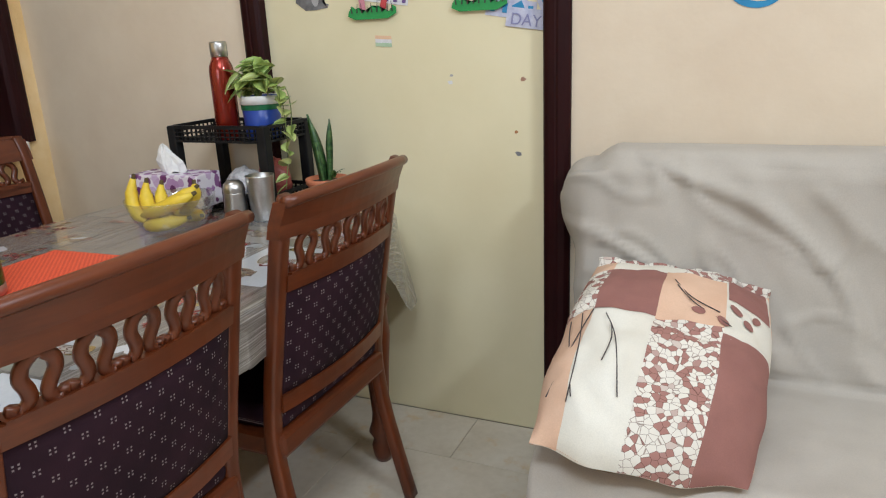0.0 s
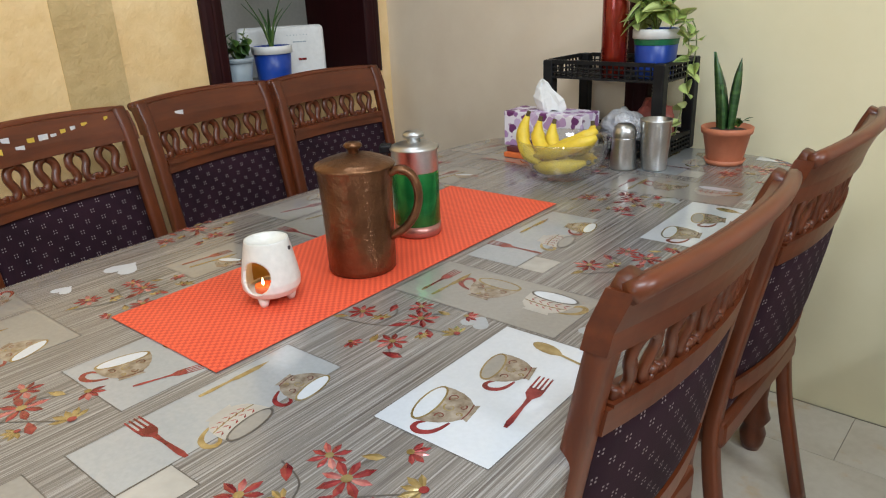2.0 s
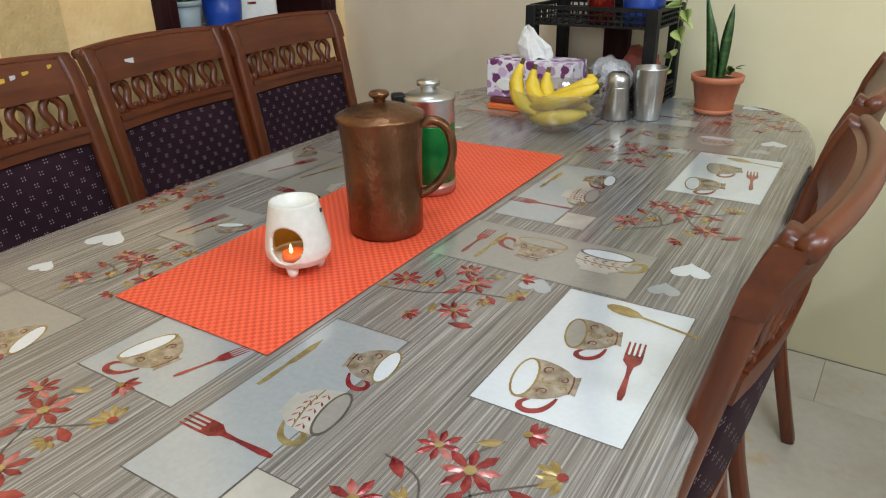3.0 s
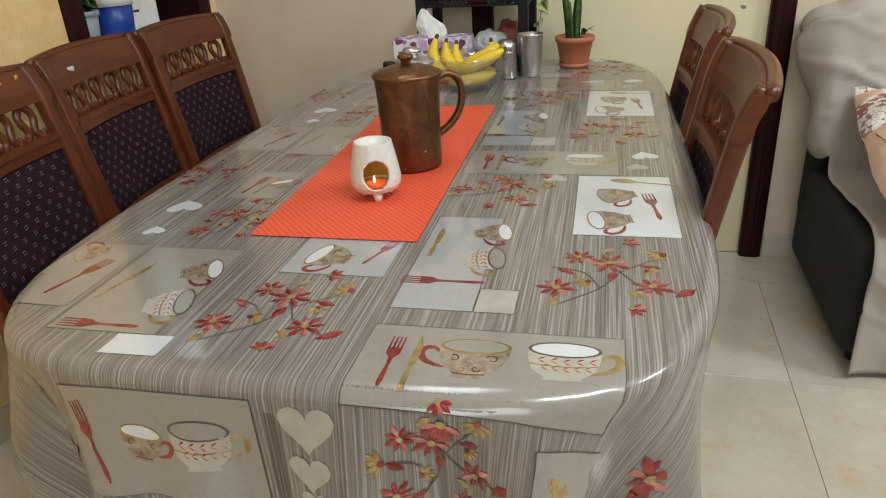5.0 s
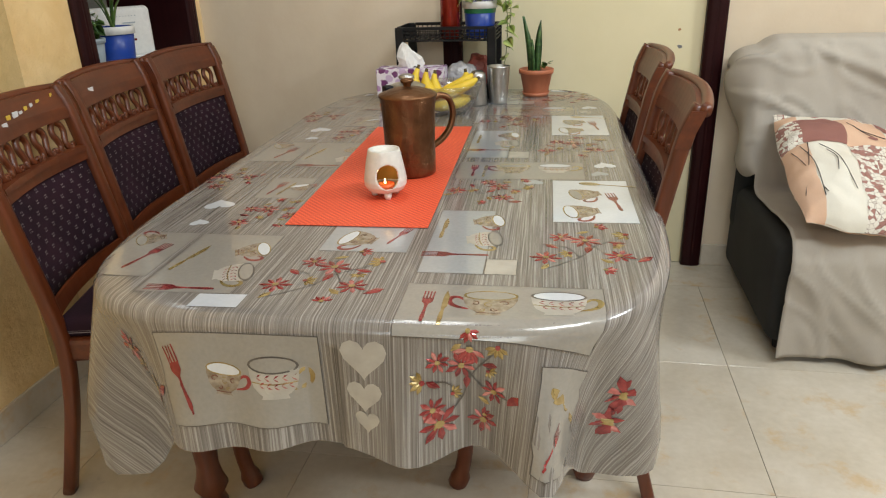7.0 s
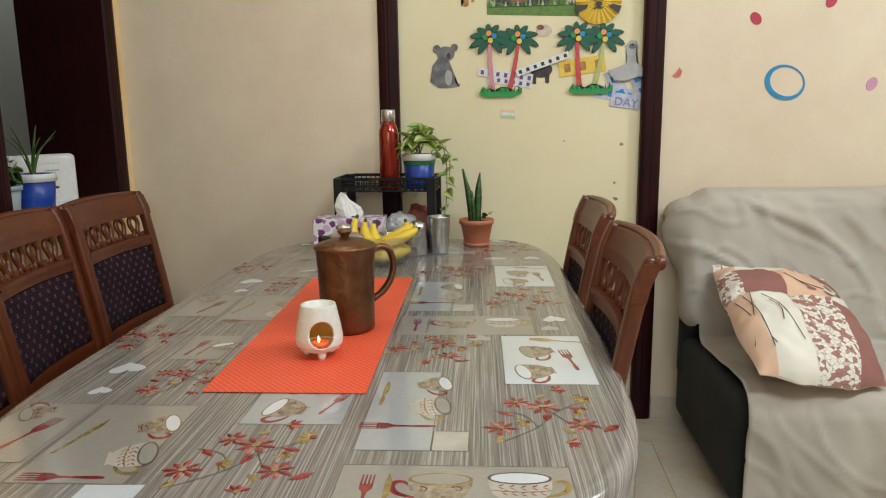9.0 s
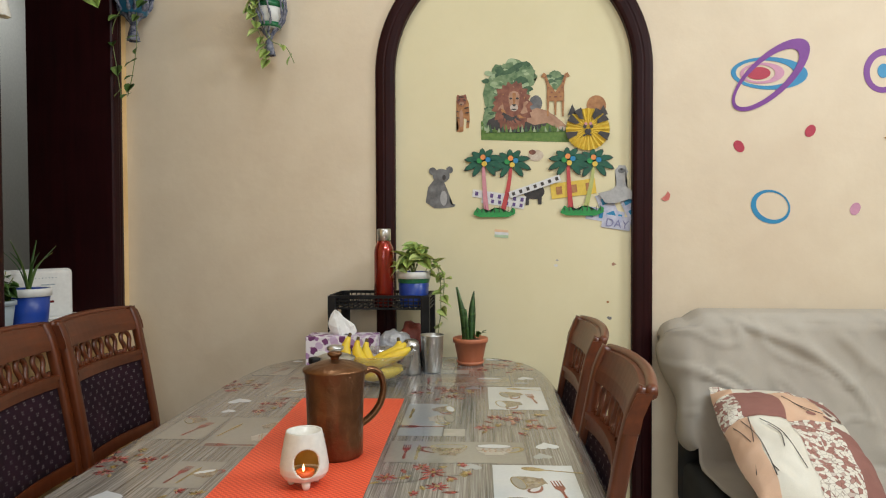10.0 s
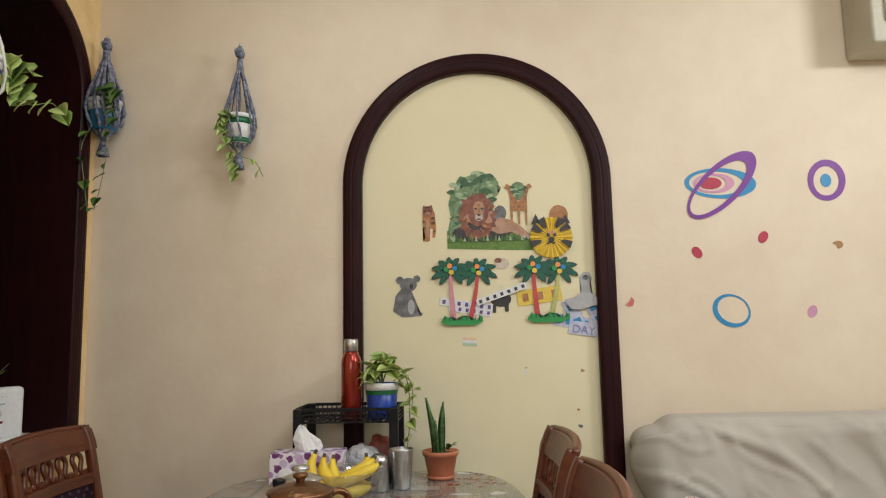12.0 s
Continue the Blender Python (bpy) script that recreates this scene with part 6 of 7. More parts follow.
hanging_planter("patterned white tub in a white cord hanger with trailing pothos", (-1.185, 0.775, 2.45), 0.33, 0.058, 0.072, 0.14, WHITE_PL, WHITE_PL, CORD_W, LEAF_V,
                (([(0.02, 0.03, 0), (0.03, 0.09, 0.04), (0.04, 0.15, 0.01), (0.05, 0.2, 0.03)], 8, 0.1), ([(0.03, 0.03, 0), (0.05, 0.12, -0.02), (0.06, 0.2, -0.08)], 7, 0.1), ([(0.03, 0.03, 0), (0.06, 0.1, -0.06), (0.06, 0.16, -0.1), (0.07, 0.27, -0.06), (0.07, 0.33, -0.09)], 8, 0.075)), 8,
                ((0.0, 0.2, GREEN_PL), (0.3, 0.42, BLUE_PL), (0.62, 0.7, BLUE_PL), (0.43, 0.6, print_mat("yellow_label", (0.6, 0.45, 0.1), (0.7, 0.6, 0.4), 0.4, 0.0))))


# ---- stickers and pictures on the wall ----
def wall_shape(name, pts, mat, depth, parent, y0=WY1):
    """A flat cut-out on the wall; pts are (x, z)."""
    bm = bmesh.new()
    front = [bm.verts.new((x, y0 - depth, z)) for x, z in pts]
    back_v = [bm.verts.new((x, y0 - depth + 0.0016, z)) for x, z in pts]
    bm.faces.new(front)
    for i in range(len(pts)):
        j = (i + 1) % len(pts)
        bm.faces.new((front[i], front[j], back_v[j], back_v[i]))
    bmesh.ops.triangulate(bm, faces=[f for f in bm.faces if len(f.verts) > 4])
    return part(name, bm, mat, parent)


def oval(cx, cz, a, b_, turn=0.0, n=28):
    c, s = math.cos(radians(turn)), math.sin(radians(turn))
    return [(cx + a * math.cos(t) * c - b_ * math.sin(t) * s, cz + a * math.cos(t) * s + b_ * math.sin(t) * c) for t in [2 * math.pi * i / n for i in range(n)]]


def wall_ring(name, outer, inner, mat, depth, parent):
    bm = bmesh.new()
    rows = [[bm.verts.new((x, WY1 - d, z)) for x, z in line] for d, line in ((depth, outer), (depth, inner), (depth - 0.0016, outer), (depth - 0.0016, inner))]
    n = len(outer)
    for i in range(n):
        j = (i + 1) % n
        bm.faces.new((rows[0][i], rows[0][j], rows[1][j], rows[1][i]))
        bm.faces.new((rows[0][i], rows[0][j], rows[2][j], rows[2][i]))
        bm.faces.new((rows[1][i], rows[1][j], rows[3][j], rows[3][i]))
    return part(name, bm, mat, parent)


def tint(name, c1, c2, scale=14, rough=0.5):
    return mottled(name, c1, c2, scale, rough, 0, 0.04, 120, 0.001)


V_PURPLE = tint("purple_vinyl", (0.17, 0.03, 0.26), (0.21, 0.045, 0.31))
V_BLUE = tint("sky_blue_vinyl", (0.02, 0.22, 0.46), (0.03, 0.27, 0.52))
V_RED = tint("crimson_vinyl", (0.42, 0.025, 0.06), (0.48, 0.035, 0.075))
V_PINK = tint("pink_vinyl", (0.56, 0.26, 0.40), (0.62, 0.31, 0.45))


def sticker(name, label, category="wall sticker", group=""):
    return thing(name, label, category, pose(0, 0, 0), group)


st = sticker("ring_sticker", "overlapping purple, blue and pink oval rings stuck on the wall")
wall_ring("blue_ring", oval(1.271, 1.852, 0.142, 0.062, -3, 44), oval(1.255, 1.853, 0.108, 0.048, -3, 44), V_BLUE, 0.0022, st)
wall_ring("pink_ring", oval(1.245, 1.853, 0.082, 0.040, 0, 44), oval(1.235, 1.853, 0.058, 0.031, 0, 44), V_PINK, 0.0024, st)
wall_shape("red_oval", oval(1.232, 1.853, 0.044, 0.024, 0, 30), V_RED, 0.0027, st)
wall_ring("purple_ring", oval(1.276, 1.845, 0.182, 0.077, 43, 56), oval(1.262, 1.834, 0.15, 0.058, 42, 56), V_PURPLE, 0.0045, st)
st = sticker("ring_sticker", "purple oval ring with a blue dot stuck on the wall")
wall_ring("purple_ring", oval(1.69, 1.853, 0.074, 0.084, -8, 44), oval(1.688, 1.85, 0.05, 0.06, -8, 44), V_PURPLE, 0.0022, st)
wall_shape("blue_dot", oval(1.687, 1.852, 0.021, 0.027, 0), V_BLUE, 0.0022, st)
st = sticker("ring_sticker", "thin blue oval ring stuck on the wall")
wall_ring("blue_ring", oval(1.28, 1.342, 0.075, 0.063, -25, 44), oval(1.286, 1.345, 0.062, 0.051, -25, 44), V_BLUE, 0.0022, st)
for x, z, turn, mat, what in ((1.161, 1.575, -55, V_RED, "crimson"), (1.424, 1.63, 60, V_RED, "crimson"), (1.591, 1.332, 65, V_PINK, "pink")):
    st = sticker("dot_sticker", "small " + what + " oval dot stuck on the wall", group="oval dots on the wall")
    wall_shape("dot", oval(x, z, 0.025, 0.018, turn, 20), mat, 0.0022, st)
st = sticker("paper_scrap", "small torn red paper scrap stuck on the wall", "paper scrap")
wall_shape("scrap", [(0.868, 1.375), (0.882, 1.366), (0.898, 1.37), (0.904, 1.392), (0.893, 1.405), (0.886, 1.39)], tint("faded_red_paper", (0.55, 0.12, 0.1), (0.65, 0.3, 0.25)), 0.003, st)
st = sticker("paper_scrap", "small torn brown and orange paper scrap on the wall", "paper scrap")
wall_shape("scrap", [(1.69, 1.6), (1.705, 1.592), (1.712, 1.577), (1.727, 1.582), (1.732, 1.596), (1.72, 1.608), (1.705, 1.607)], tint("brown_paper", (0.3, 0.13, 0.03), (0.5, 0.28, 0.1)), 0.003, st)

PY = WY1 + 0.018   # face of the panel in the niche
T_GREEN = tint("printed_foliage", (0.05, 0.13, 0.05), (0.26, 0.36, 0.19), 40)
T_GRASS = tint("printed_grass", (0.07, 0.16, 0.02), (0.15, 0.26, 0.05), 50)
T_MANE = tint("printed_red_brown", (0.15, 0.045, 0.03), (0.32, 0.12, 0.07), 45)
T_FACE = tint("printed_tan", (0.35, 0.18, 0.11), (0.5, 0.30, 0.2), 40)
T_FUR = tint("printed_orange_fur", (0.30, 0.12, 0.04), (0.5, 0.24, 0.09), 50)
T_GREY = tint("printed_grey_fur", (0.10, 0.10, 0.105), (0.22, 0.22, 0.23), 40)
T_DARK = tint("printed_dark", (0.02, 0.018, 0.02), (0.06, 0.05, 0.05), 40)
T_PALM = tint("dark_green_foam", (0.006, 0.085, 0.05), (0.01, 0.12, 0.07), 30)
T_LAWN = tint("bright_green_foam", (0.02, 0.26, 0.06), (0.03, 0.32, 0.08), 30)
T_TRUNK_P = tint("pink_foam", (0.60, 0.24, 0.30), (0.66, 0.3, 0.36), 30)
T_TRUNK_R = tint("red_foam", (0.50, 0.05, 0.06), (0.58, 0.08, 0.08), 30)
T_TRUNK_Y = tint("yellow_green_foam", (0.42, 0.46, 0.14), (0.5, 0.52, 0.2), 30)
T_YELLOW = tint("yellow_paper", (0.72, 0.50, 0.06), (0.8, 0.58, 0.1), 30)
T_LILAC = tint("pale_blue_paper", (0.42, 0.44, 0.62), (0.62, 0.63, 0.74), 30)
T_SILVER = tint("grey_paper", (0.36, 0.36, 0.37), (0.46, 0.46, 0.47), 30)
T_WHITE = tint("white_paper", (0.7, 0.7, 0.72), (0.78, 0.78, 0.8), 30)

pic = sticker("picture_cutout", "cut-out jungle picture of a resting lion before trees", "picture")
rng = random.Random(2)
blob = lambda cx, cz, a, b_, k, n=36: [(cx + a * math.cos(t) * (1 + k * rng.uniform(-1, 1)), cz + b_ * math.sin(t) * (1 + k * rng.uniform(-1, 1))) for t in [2 * math.pi * i / n for i in range(n)]]
wall_shape("grass", [(0.169, 1.617), (0.515, 1.603), (0.515, 1.66), (0.45, 1.69), (0.3, 1.70), (0.169, 1.69)], T_GRASS, 0.0018, pic, PY)
T_LEAF_D = tint("printed_deep_green", (0.02, 0.07, 0.03), (0.07, 0.15, 0.07), 50)
T_LEAF_L = tint("printed_light_green", (0.26, 0.38, 0.2), (0.44, 0.52, 0.34), 50)
T_PALE = tint("printed_pale", (0.45, 0.36, 0.3), (0.6, 0.52, 0.46))
for k, (cx, cz, a, b_, count) in enumerate(((0.268, 1.80, 0.085, 0.125, 34), (0.305, 1.865, 0.08, 0.065, 26), (0.46, 1.845, 0.03, 0.035, 10), (0.2, 1.7, 0.022, 0.045, 8))):
    wall_shape("foliage", blob(cx, cz, a, b_, 0.1), T_GREEN, 0.002 + 0.0001 * k, pic, PY)
    for i in range(count):
        t, q = rng.uniform(0, 2 * math.pi), rng.uniform(0.35, 1.04)
        r = rng.uniform(0.008, 0.02)
        wall_shape("leaf_clump", blob(cx + a * q * math.cos(t), cz + b_ * q * math.sin(t), r * 1.3, r * 0.7, 0.3, 11), (T_GREEN, T_LEAF_D, T_LEAF_L)[i % 3], 0.0022 + 0.00002 * i, pic, PY)
wall_shape("bird", [(0.225, 1.888), (0.25, 1.885), (0.275, 1.893), (0.31, 1.918), (0.352, 1.925), (0.325, 1.9), (0.29, 1.878), (0.26, 1.872), (0.235, 1.876)], T_LEAF_D, 0.0032, pic, PY)
wall_shape("boulder", blob(0.385, 1.755, 0.026, 0.034, 0.06, 16), T_GREY, 0.0031, pic, PY)
wall_shape("dark_body", blob(0.31, 1.682, 0.115, 0.038, 0.08), T_DARK, 0.0033, pic, PY)
wall_shape("body", [(0.34, 1.69), (0.35, 1.725), (0.39, 1.74), (0.43, 1.728), (0.47, 1.7), (0.505, 1.668), (0.5, 1.652), (0.478, 1.654), (0.43, 1.68), (0.38, 1.672)], T_FACE, 0.0035, pic, PY)
wall_shape("paw", oval(0.492, 1.657, 0.016, 0.008, -20, 12), T_PALE, 0.0037, pic, PY)
for i in range(44):
    t = 2 * math.pi * i / 44 + rng.uniform(-0.06, 0.06)
    ring_a, ring_b = (0.052, 0.078) if i % 2 else (0.066, 0.1)
    px, pz = 0.293 + ring_a * 0.55 * math.cos(t), 1.752 + ring_b * 0.55 * math.sin(t) - 0.006
    c, q = math.cos(t) * 0.8, math.sin(t) - 0.35
    d = math.hypot(c, q)
    c, q, ln, w = c / d, q / d, ring_b * rng.uniform(0.4, 0.52), 0.019
    wall_shape("mane_tuft", [(px - q * w, pz + c * w), (px + c * ln * 0.6 - q * w * 0.8, pz + q * ln * 0.6 + c * w * 0.8), (px + c * ln, pz + q * ln), (px + c * ln * 0.6 + q * w * 0.8, pz + q * ln * 0.6 - c * w * 0.8), (px + q * w, pz - c * w)], (T_MANE, T_FUR, T_MANE, T_FACE)[i % 4] if math.sin(t) > -0.6 else (T_DARK if i % 2 else T_MANE), 0.0039 + 0.00002 * i, pic, PY)
wall_shape("mane", blob(0.296, 1.765, 0.042, 0.06, 0.07), T_MANE, 0.005, pic, PY)
wall_shape("face", [(0.278, 1.79), (0.284, 1.803), (0.3, 1.808), (0.316, 1.802), (0.322, 1.788), (0.32, 1.76), (0.312, 1.738), (0.3, 1.728), (0.288, 1.738), (0.28, 1.76)], T_FACE, 0.0053, pic, PY)
wall_shape("muzzle", oval(0.3, 1.742, 0.016, 0.014), T_PALE, 0.0055, pic, PY)
wall_shape("brow", [(0.296, 1.755), (0.293, 1.8), (0.307, 1.8), (0.304, 1.755)], T_FUR, 0.0055, pic, PY)
for x in (0.287, 0.313):
    wall_shape("mark", oval(x, 1.778, 0.006, 0.004, 0, 8), T_DARK, 0.0058, pic, PY)
wall_shape("mark", [(0.291, 1.756), (0.309, 1.756), (0.303, 1.747), (0.297, 1.747)], T_DARK, 0.0058, pic, PY)
wall_shape("mark", oval(0.3, 1.735, 0.011, 0.0028, 0, 10), T_DARK, 0.0058, pic, PY)
for i in range(22):
    x = 0.172 + 0.0155 * i
    wall_shape("grass_blade", [(x, 1.645), (x + 0.012, 1.645), (x + rng.uniform(0, 0.014), 1.662 + rng.uniform(0, 0.02))], (T_GRASS, T_LEAF_L, T_LEAF_D)[i % 3], 0.0061 + 0.00001 * i, pic, PY)
# two giraffes that face apart
for k, (x0, way) in enumerate(((0.438, 1), (0.487, -1))):
    px = lambda u: x0 - way * u
    wall_shape("neck", [(px(0.032), 1.862), (px(0.022), 1.878), (px(0.012), 1.872), (px(0.0), 1.835), (px(-0.018), 1.812), (px(-0.03), 1.79), (px(-0.028), 1.71), (px(-0.022), 1.71), (px(-0.02), 1.765), (px(0.0), 1.765), (px(0.002), 1.705), (px(0.008), 1.705), (px(0.01), 1.785), (px(0.008), 1.82), (px(0.018), 1.856)], T_FUR, 0.0042 + 0.0003 * k, pic, PY)
    for u, z in ((0.006, 1.842), (0.002, 1.818), (-0.01, 1.8), (-0.004, 1.782), (-0.022, 1.782), (0.014, 1.86)):
        wall_shape("spot", oval(px(u), z, 0.0038, 0.003, 20, 7), T_MANE, 0.005 + 0.0001 * k, pic, PY)


def animal(label, shapes):
    a = sticker("animal_cutout", label, "picture")
    for k, (nm, pts, mat) in enumerate(shapes):
        wall_shape(nm, pts, mat, 0.002 + 0.0007 * k, a, PY)


animal("small cut-out picture of a standing tiger", (("body", [(0.078, 1.68), (0.07, 1.72), (0.07, 1.775), (0.08, 1.79), (0.108, 1.79), (0.12, 1.765), (0.124, 1.7), (0.12, 1.665), (0.108, 1.664), (0.112, 1.7), (0.1, 1.705), (0.098, 1.652), (0.086, 1.648), (0.07, 1.652), (0.08, 1.664)], T_FUR), ("belly", [(0.084, 1.67), (0.082, 1.73), (0.092, 1.74), (0.098, 1.72), (0.096, 1.67)], T_FACE), ("head", [(0.073, 1.765), (0.07, 1.785), (0.074, 1.798), (0.082, 1.794), (0.1, 1.796), (0.108, 1.8), (0.112, 1.785), (0.108, 1.762), (0.09, 1.75)], T_MANE), ("snout", oval(0.091, 1.762, 0.01, 0.008), T_FACE)) + tuple(("stripe", oval(x, z, w, 0.0022, a), T_DARK) for x, z, w, a in ((0.091, 1.788, 0.012, 0), (0.08, 1.776, 0.006, 30), (0.103, 1.776, 0.006, -30), (0.112, 1.745, 0.01, 15), (0.114, 1.725, 0.009, 10), (0.075, 1.73, 0.006, -10), (0.077, 1.705, 0.006, -5), (0.117, 1.69, 0.005, 0), (0.09, 1.758, 0.004, 0))))
animal("cut-out picture of a grey koala sitting", (("body", [(-0.055, 1.37), (-0.045, 1.43), (-0.02, 1.46), (0.02, 1.45), (0.04, 1.4), (0.045, 1.365), (0.065, 1.36), (0.06, 1.35), (0.02, 1.345), (-0.02, 1.345)], T_GREY), ("belly", oval(0.018, 1.385, 0.014, 0.03), T_SILVER), ("head", oval(0.008, 1.475, 0.034, 0.028), T_GREY), ("ear", oval(-0.026, 1.494, 0.015, 0.015), T_GREY), ("ear", oval(0.042, 1.498, 0.014, 0.014), T_GREY), ("nose", oval(0.02, 1.468, 0.007, 0.011), T_DARK)))
animal("small cut-out picture of a guinea pig", (("body", oval(0.386, 1.552, 0.03, 0.023), tint("printed_cream_fur", (0.5, 0.38, 0.26), (0.66, 0.58, 0.5), 60)), ("patch", oval(0.372, 1.565, 0.014, 0.01), T_MANE)))
animal("cut-out picture of a dark boar", (("body", oval(0.378, 1.408, 0.042, 0.03), T_DARK), ("leg", [(0.345, 1.4), (0.36, 1.4), (0.358, 1.355), (0.345, 1.355)], T_DARK), ("leg", [(0.39, 1.4), (0.41, 1.4), (0.408, 1.358), (0.395, 1.358)], T_DARK)))
animal("small cut-out picture of a brown cub behind a paper mask", (("body", oval(0.622, 1.745, 0.038, 0.04), T_FUR),))
animal("cut-out picture of a grey seal", (("body", [(0.70, 1.37), (0.7, 1.45), (0.695, 1.49), (0.71, 1.51), (0.735, 1.508), (0.745, 1.485), (0.735, 1.45), (0.75, 1.37)], T_SILVER), ("snout", oval(0.72, 1.488, 0.014, 0.01), T_GREY), ("mark", oval(0.72, 1.493, 0.005, 0.004, 0, 8), T_DARK)))

mask = sticker("paper_mask", "folded yellow paper fan mask with black stripes", "paper craft")
bm = bmesh.new()
centre = bm.verts.new((0.588, PY - 0.014, 1.652))
ring = [bm.verts.new((0.588 + 0.085 * math.cos(2 * math.pi * i / 48), PY - (0.004 if i % 2 else 0.016), 1.652 + 0.082 * math.sin(2 * math.pi * i / 48))) for i in range(48)]
for i in range(48):
    bm.faces.new((centre, ring[i], ring[(i + 1) % 48]))
part("fan", bm, T_YELLOW, mask)
for a in (35, 62, 120, 150, -20, 200):
    c, s = math.cos(radians(a)), math.sin(radians(a))
    put = lambda r, w: (0.588 + r * c - w * s, 1.652 + r * s + w * c)
    wall_shape("stripe", [put(0.04, -0.004), put(0.086, -0.019), put(0.086, 0.012), put(0.05, 0.008)], T_DARK, 0.0185, mask, PY)
for x, z in ((0.528, 1.728), (0.648, 1.724)):
    wall_shape("ear", [(x - 0.018, z - 0.02), (x + 0.018, z - 0.016), (x, z + 0.022)], T_DARK, 0.012, mask, PY)
for x in (0.576, 0.602):
    wall_shape("eye", oval(x, 1.662, 0.007, 0.008, 0, 10), T_DARK, 0.019, mask, PY)
wall_shape("nose", oval(0.588, 1.643, 0.013, 0.01, 0, 12), T_DARK, 0.0185, mask, PY)
wall_shape("mouth", [(0.57, 1.622), (0.586, 1.63), (0.6, 1.624), (0.604, 1.63), (0.588, 1.637), (0.568, 1.628)], T_DARK, 0.0185, mask, PY)
for x in (0.58, 0.598):
    wall_shape("cheek", oval(x, 1.672, 0.006, 0.006, 0, 10), T_TRUNK_P, 0.0195, mask, PY)


F_ORANGE = tint("orange_foam", (0.8, 0.25, 0.06), (0.85, 0.32, 0.09))


def palm(x, zc, zb, bend, trunk, parent, y):
    pts_l, pts_r = [], []
    for k in range(7):
        t = k / 6
        cx = x + bend * (1 - t) ** 1.6
        w = 0.0055 + 0.005 * (1 - t)
        pts_l.append((cx - w, zb + (zc - zb) * t))
        pts_r.append((cx + w, zb + (zc - zb) * t))
    wall_shape("trunk", pts_l + pts_r[::-1], trunk, y, parent, PY)
    for a, ln in ((95, 0.05), (60, 0.06), (25, 0.07), (-10, 0.068), (-48, 0.06), (130, 0.06), (160, 0.068), (195, 0.068), (232, 0.06)):
        c, s = math.cos(radians(a)), math.sin(radians(a))
        p = []
        for u, w in ((0.0, 0.004), (0.3, 0.0105), (0.62, 0.013), (0.88, 0.008), (1.0, 0.0), (0.88, -0.007), (0.62, -0.011), (0.3, -0.0095), (0.0, -0.004)):
            sag = -0.018 * u * u * abs(c)
            p.append((x + 1.12 * ln * u * c - w * s, zc + ln * u * s + w * c + sag))
        edge = [(x + (px - x) * 1.07, zc + (pz - zc) * 1.07 - 0.0005) for px, pz in p]
        wall_shape("frond_outline", edge, T_DARK, y + 0.001, parent, PY)
        wall_shape("frond", p, T_PALM, y + 0.003 + 0.0002 * (a % 7), parent, PY)
    for (dx, dz), mat in zip(((-0.002, 0.014), (0.018, 0.004), (-0.016, 0.0), (0.004, -0.012)), (F_ORANGE, V_BLUE, T_LAWN, T_YELLOW)):
        wall_shape("coconut", oval(x + dx, zc + dz, 0.0105, 0.0105, 0, 14), mat, y + 0.0085 + dx * 0.02, parent, PY)


def palm_pair(label, xa, xb, zb, mats, x0, x1):
    p = sticker("palm_sticker", label, "wall sticker", "palm cut-outs")
    palm(xb, 1.527, zb, -0.035, mats[1], p, 0.006)
    palm(xa, 1.532, zb, 0.012, mats[0], p, 0.009)
    top = [(x0 + (x1 - x0) * i / 14, zb + 0.004 + (0.012 if i % 2 else 0.002) + 0.008 * math.sin(i)) for i in range(15)]
    wall_shape("lawn", [(x0 - 0.004, zb - 0.006), (x0 + 0.02, zb - 0.017), (x1 - 0.03, zb - 0.018), (x1, zb - 0.004)] + top[::-1], T_LAWN, 0.012, p, PY)
    for i in range(9):
        x = x0 + 0.012 + (x1 - x0 - 0.024) * i / 8
        wall_shape("grass_blade", [(x - 0.002, zb + 0.002), (x + 0.002, zb + 0.002), (x + 0.003 * (1 if i % 2 else -1), zb + 0.022 + 0.006 * (i % 3))], T_DARK, 0.0145, p, PY)


palm_pair("two foam palm trees on a green lawn stuck on the panel", 0.178, 0.288, 1.325, (T_TRUNK_P, T_TRUNK_R), 0.142, 0.304)
palm_pair("pair of foam palms with red and yellow trunks on the panel", 0.512, 0.612, 1.33, (T_TRUNK_R, T_TRUNK_Y), 0.486, 0.65)


def paper_strip(label, x0, z0, x1, z1, h, mat, ink, count, y=0.004):
    p = sticker("paper_strip", label, "paper strip")
    d = math.hypot(x1 - x0, z1 - z0)
    c, s = (x1 - x0) / d, (z1 - z0) / d
    put = lambda u, w: (x0 + c * u - s * w, z0 + s * u + c * w)
    wall_shape("paper", [put(0, -h / 2), put(d, -h / 2), put(d, h / 2), put(0, h / 2)], mat, y, p, PY)
    for i in range(count):
        u = d * (i + 0.35) / count
        wall_shape("letter_bar", [put(u, -h * 0.26), put(u + d / count * 0.4, -h * 0.26), put(u + d / count * 0.4, h * 0.26), put(u, h * 0.26)], ink, y + 0.0014, p, PY)


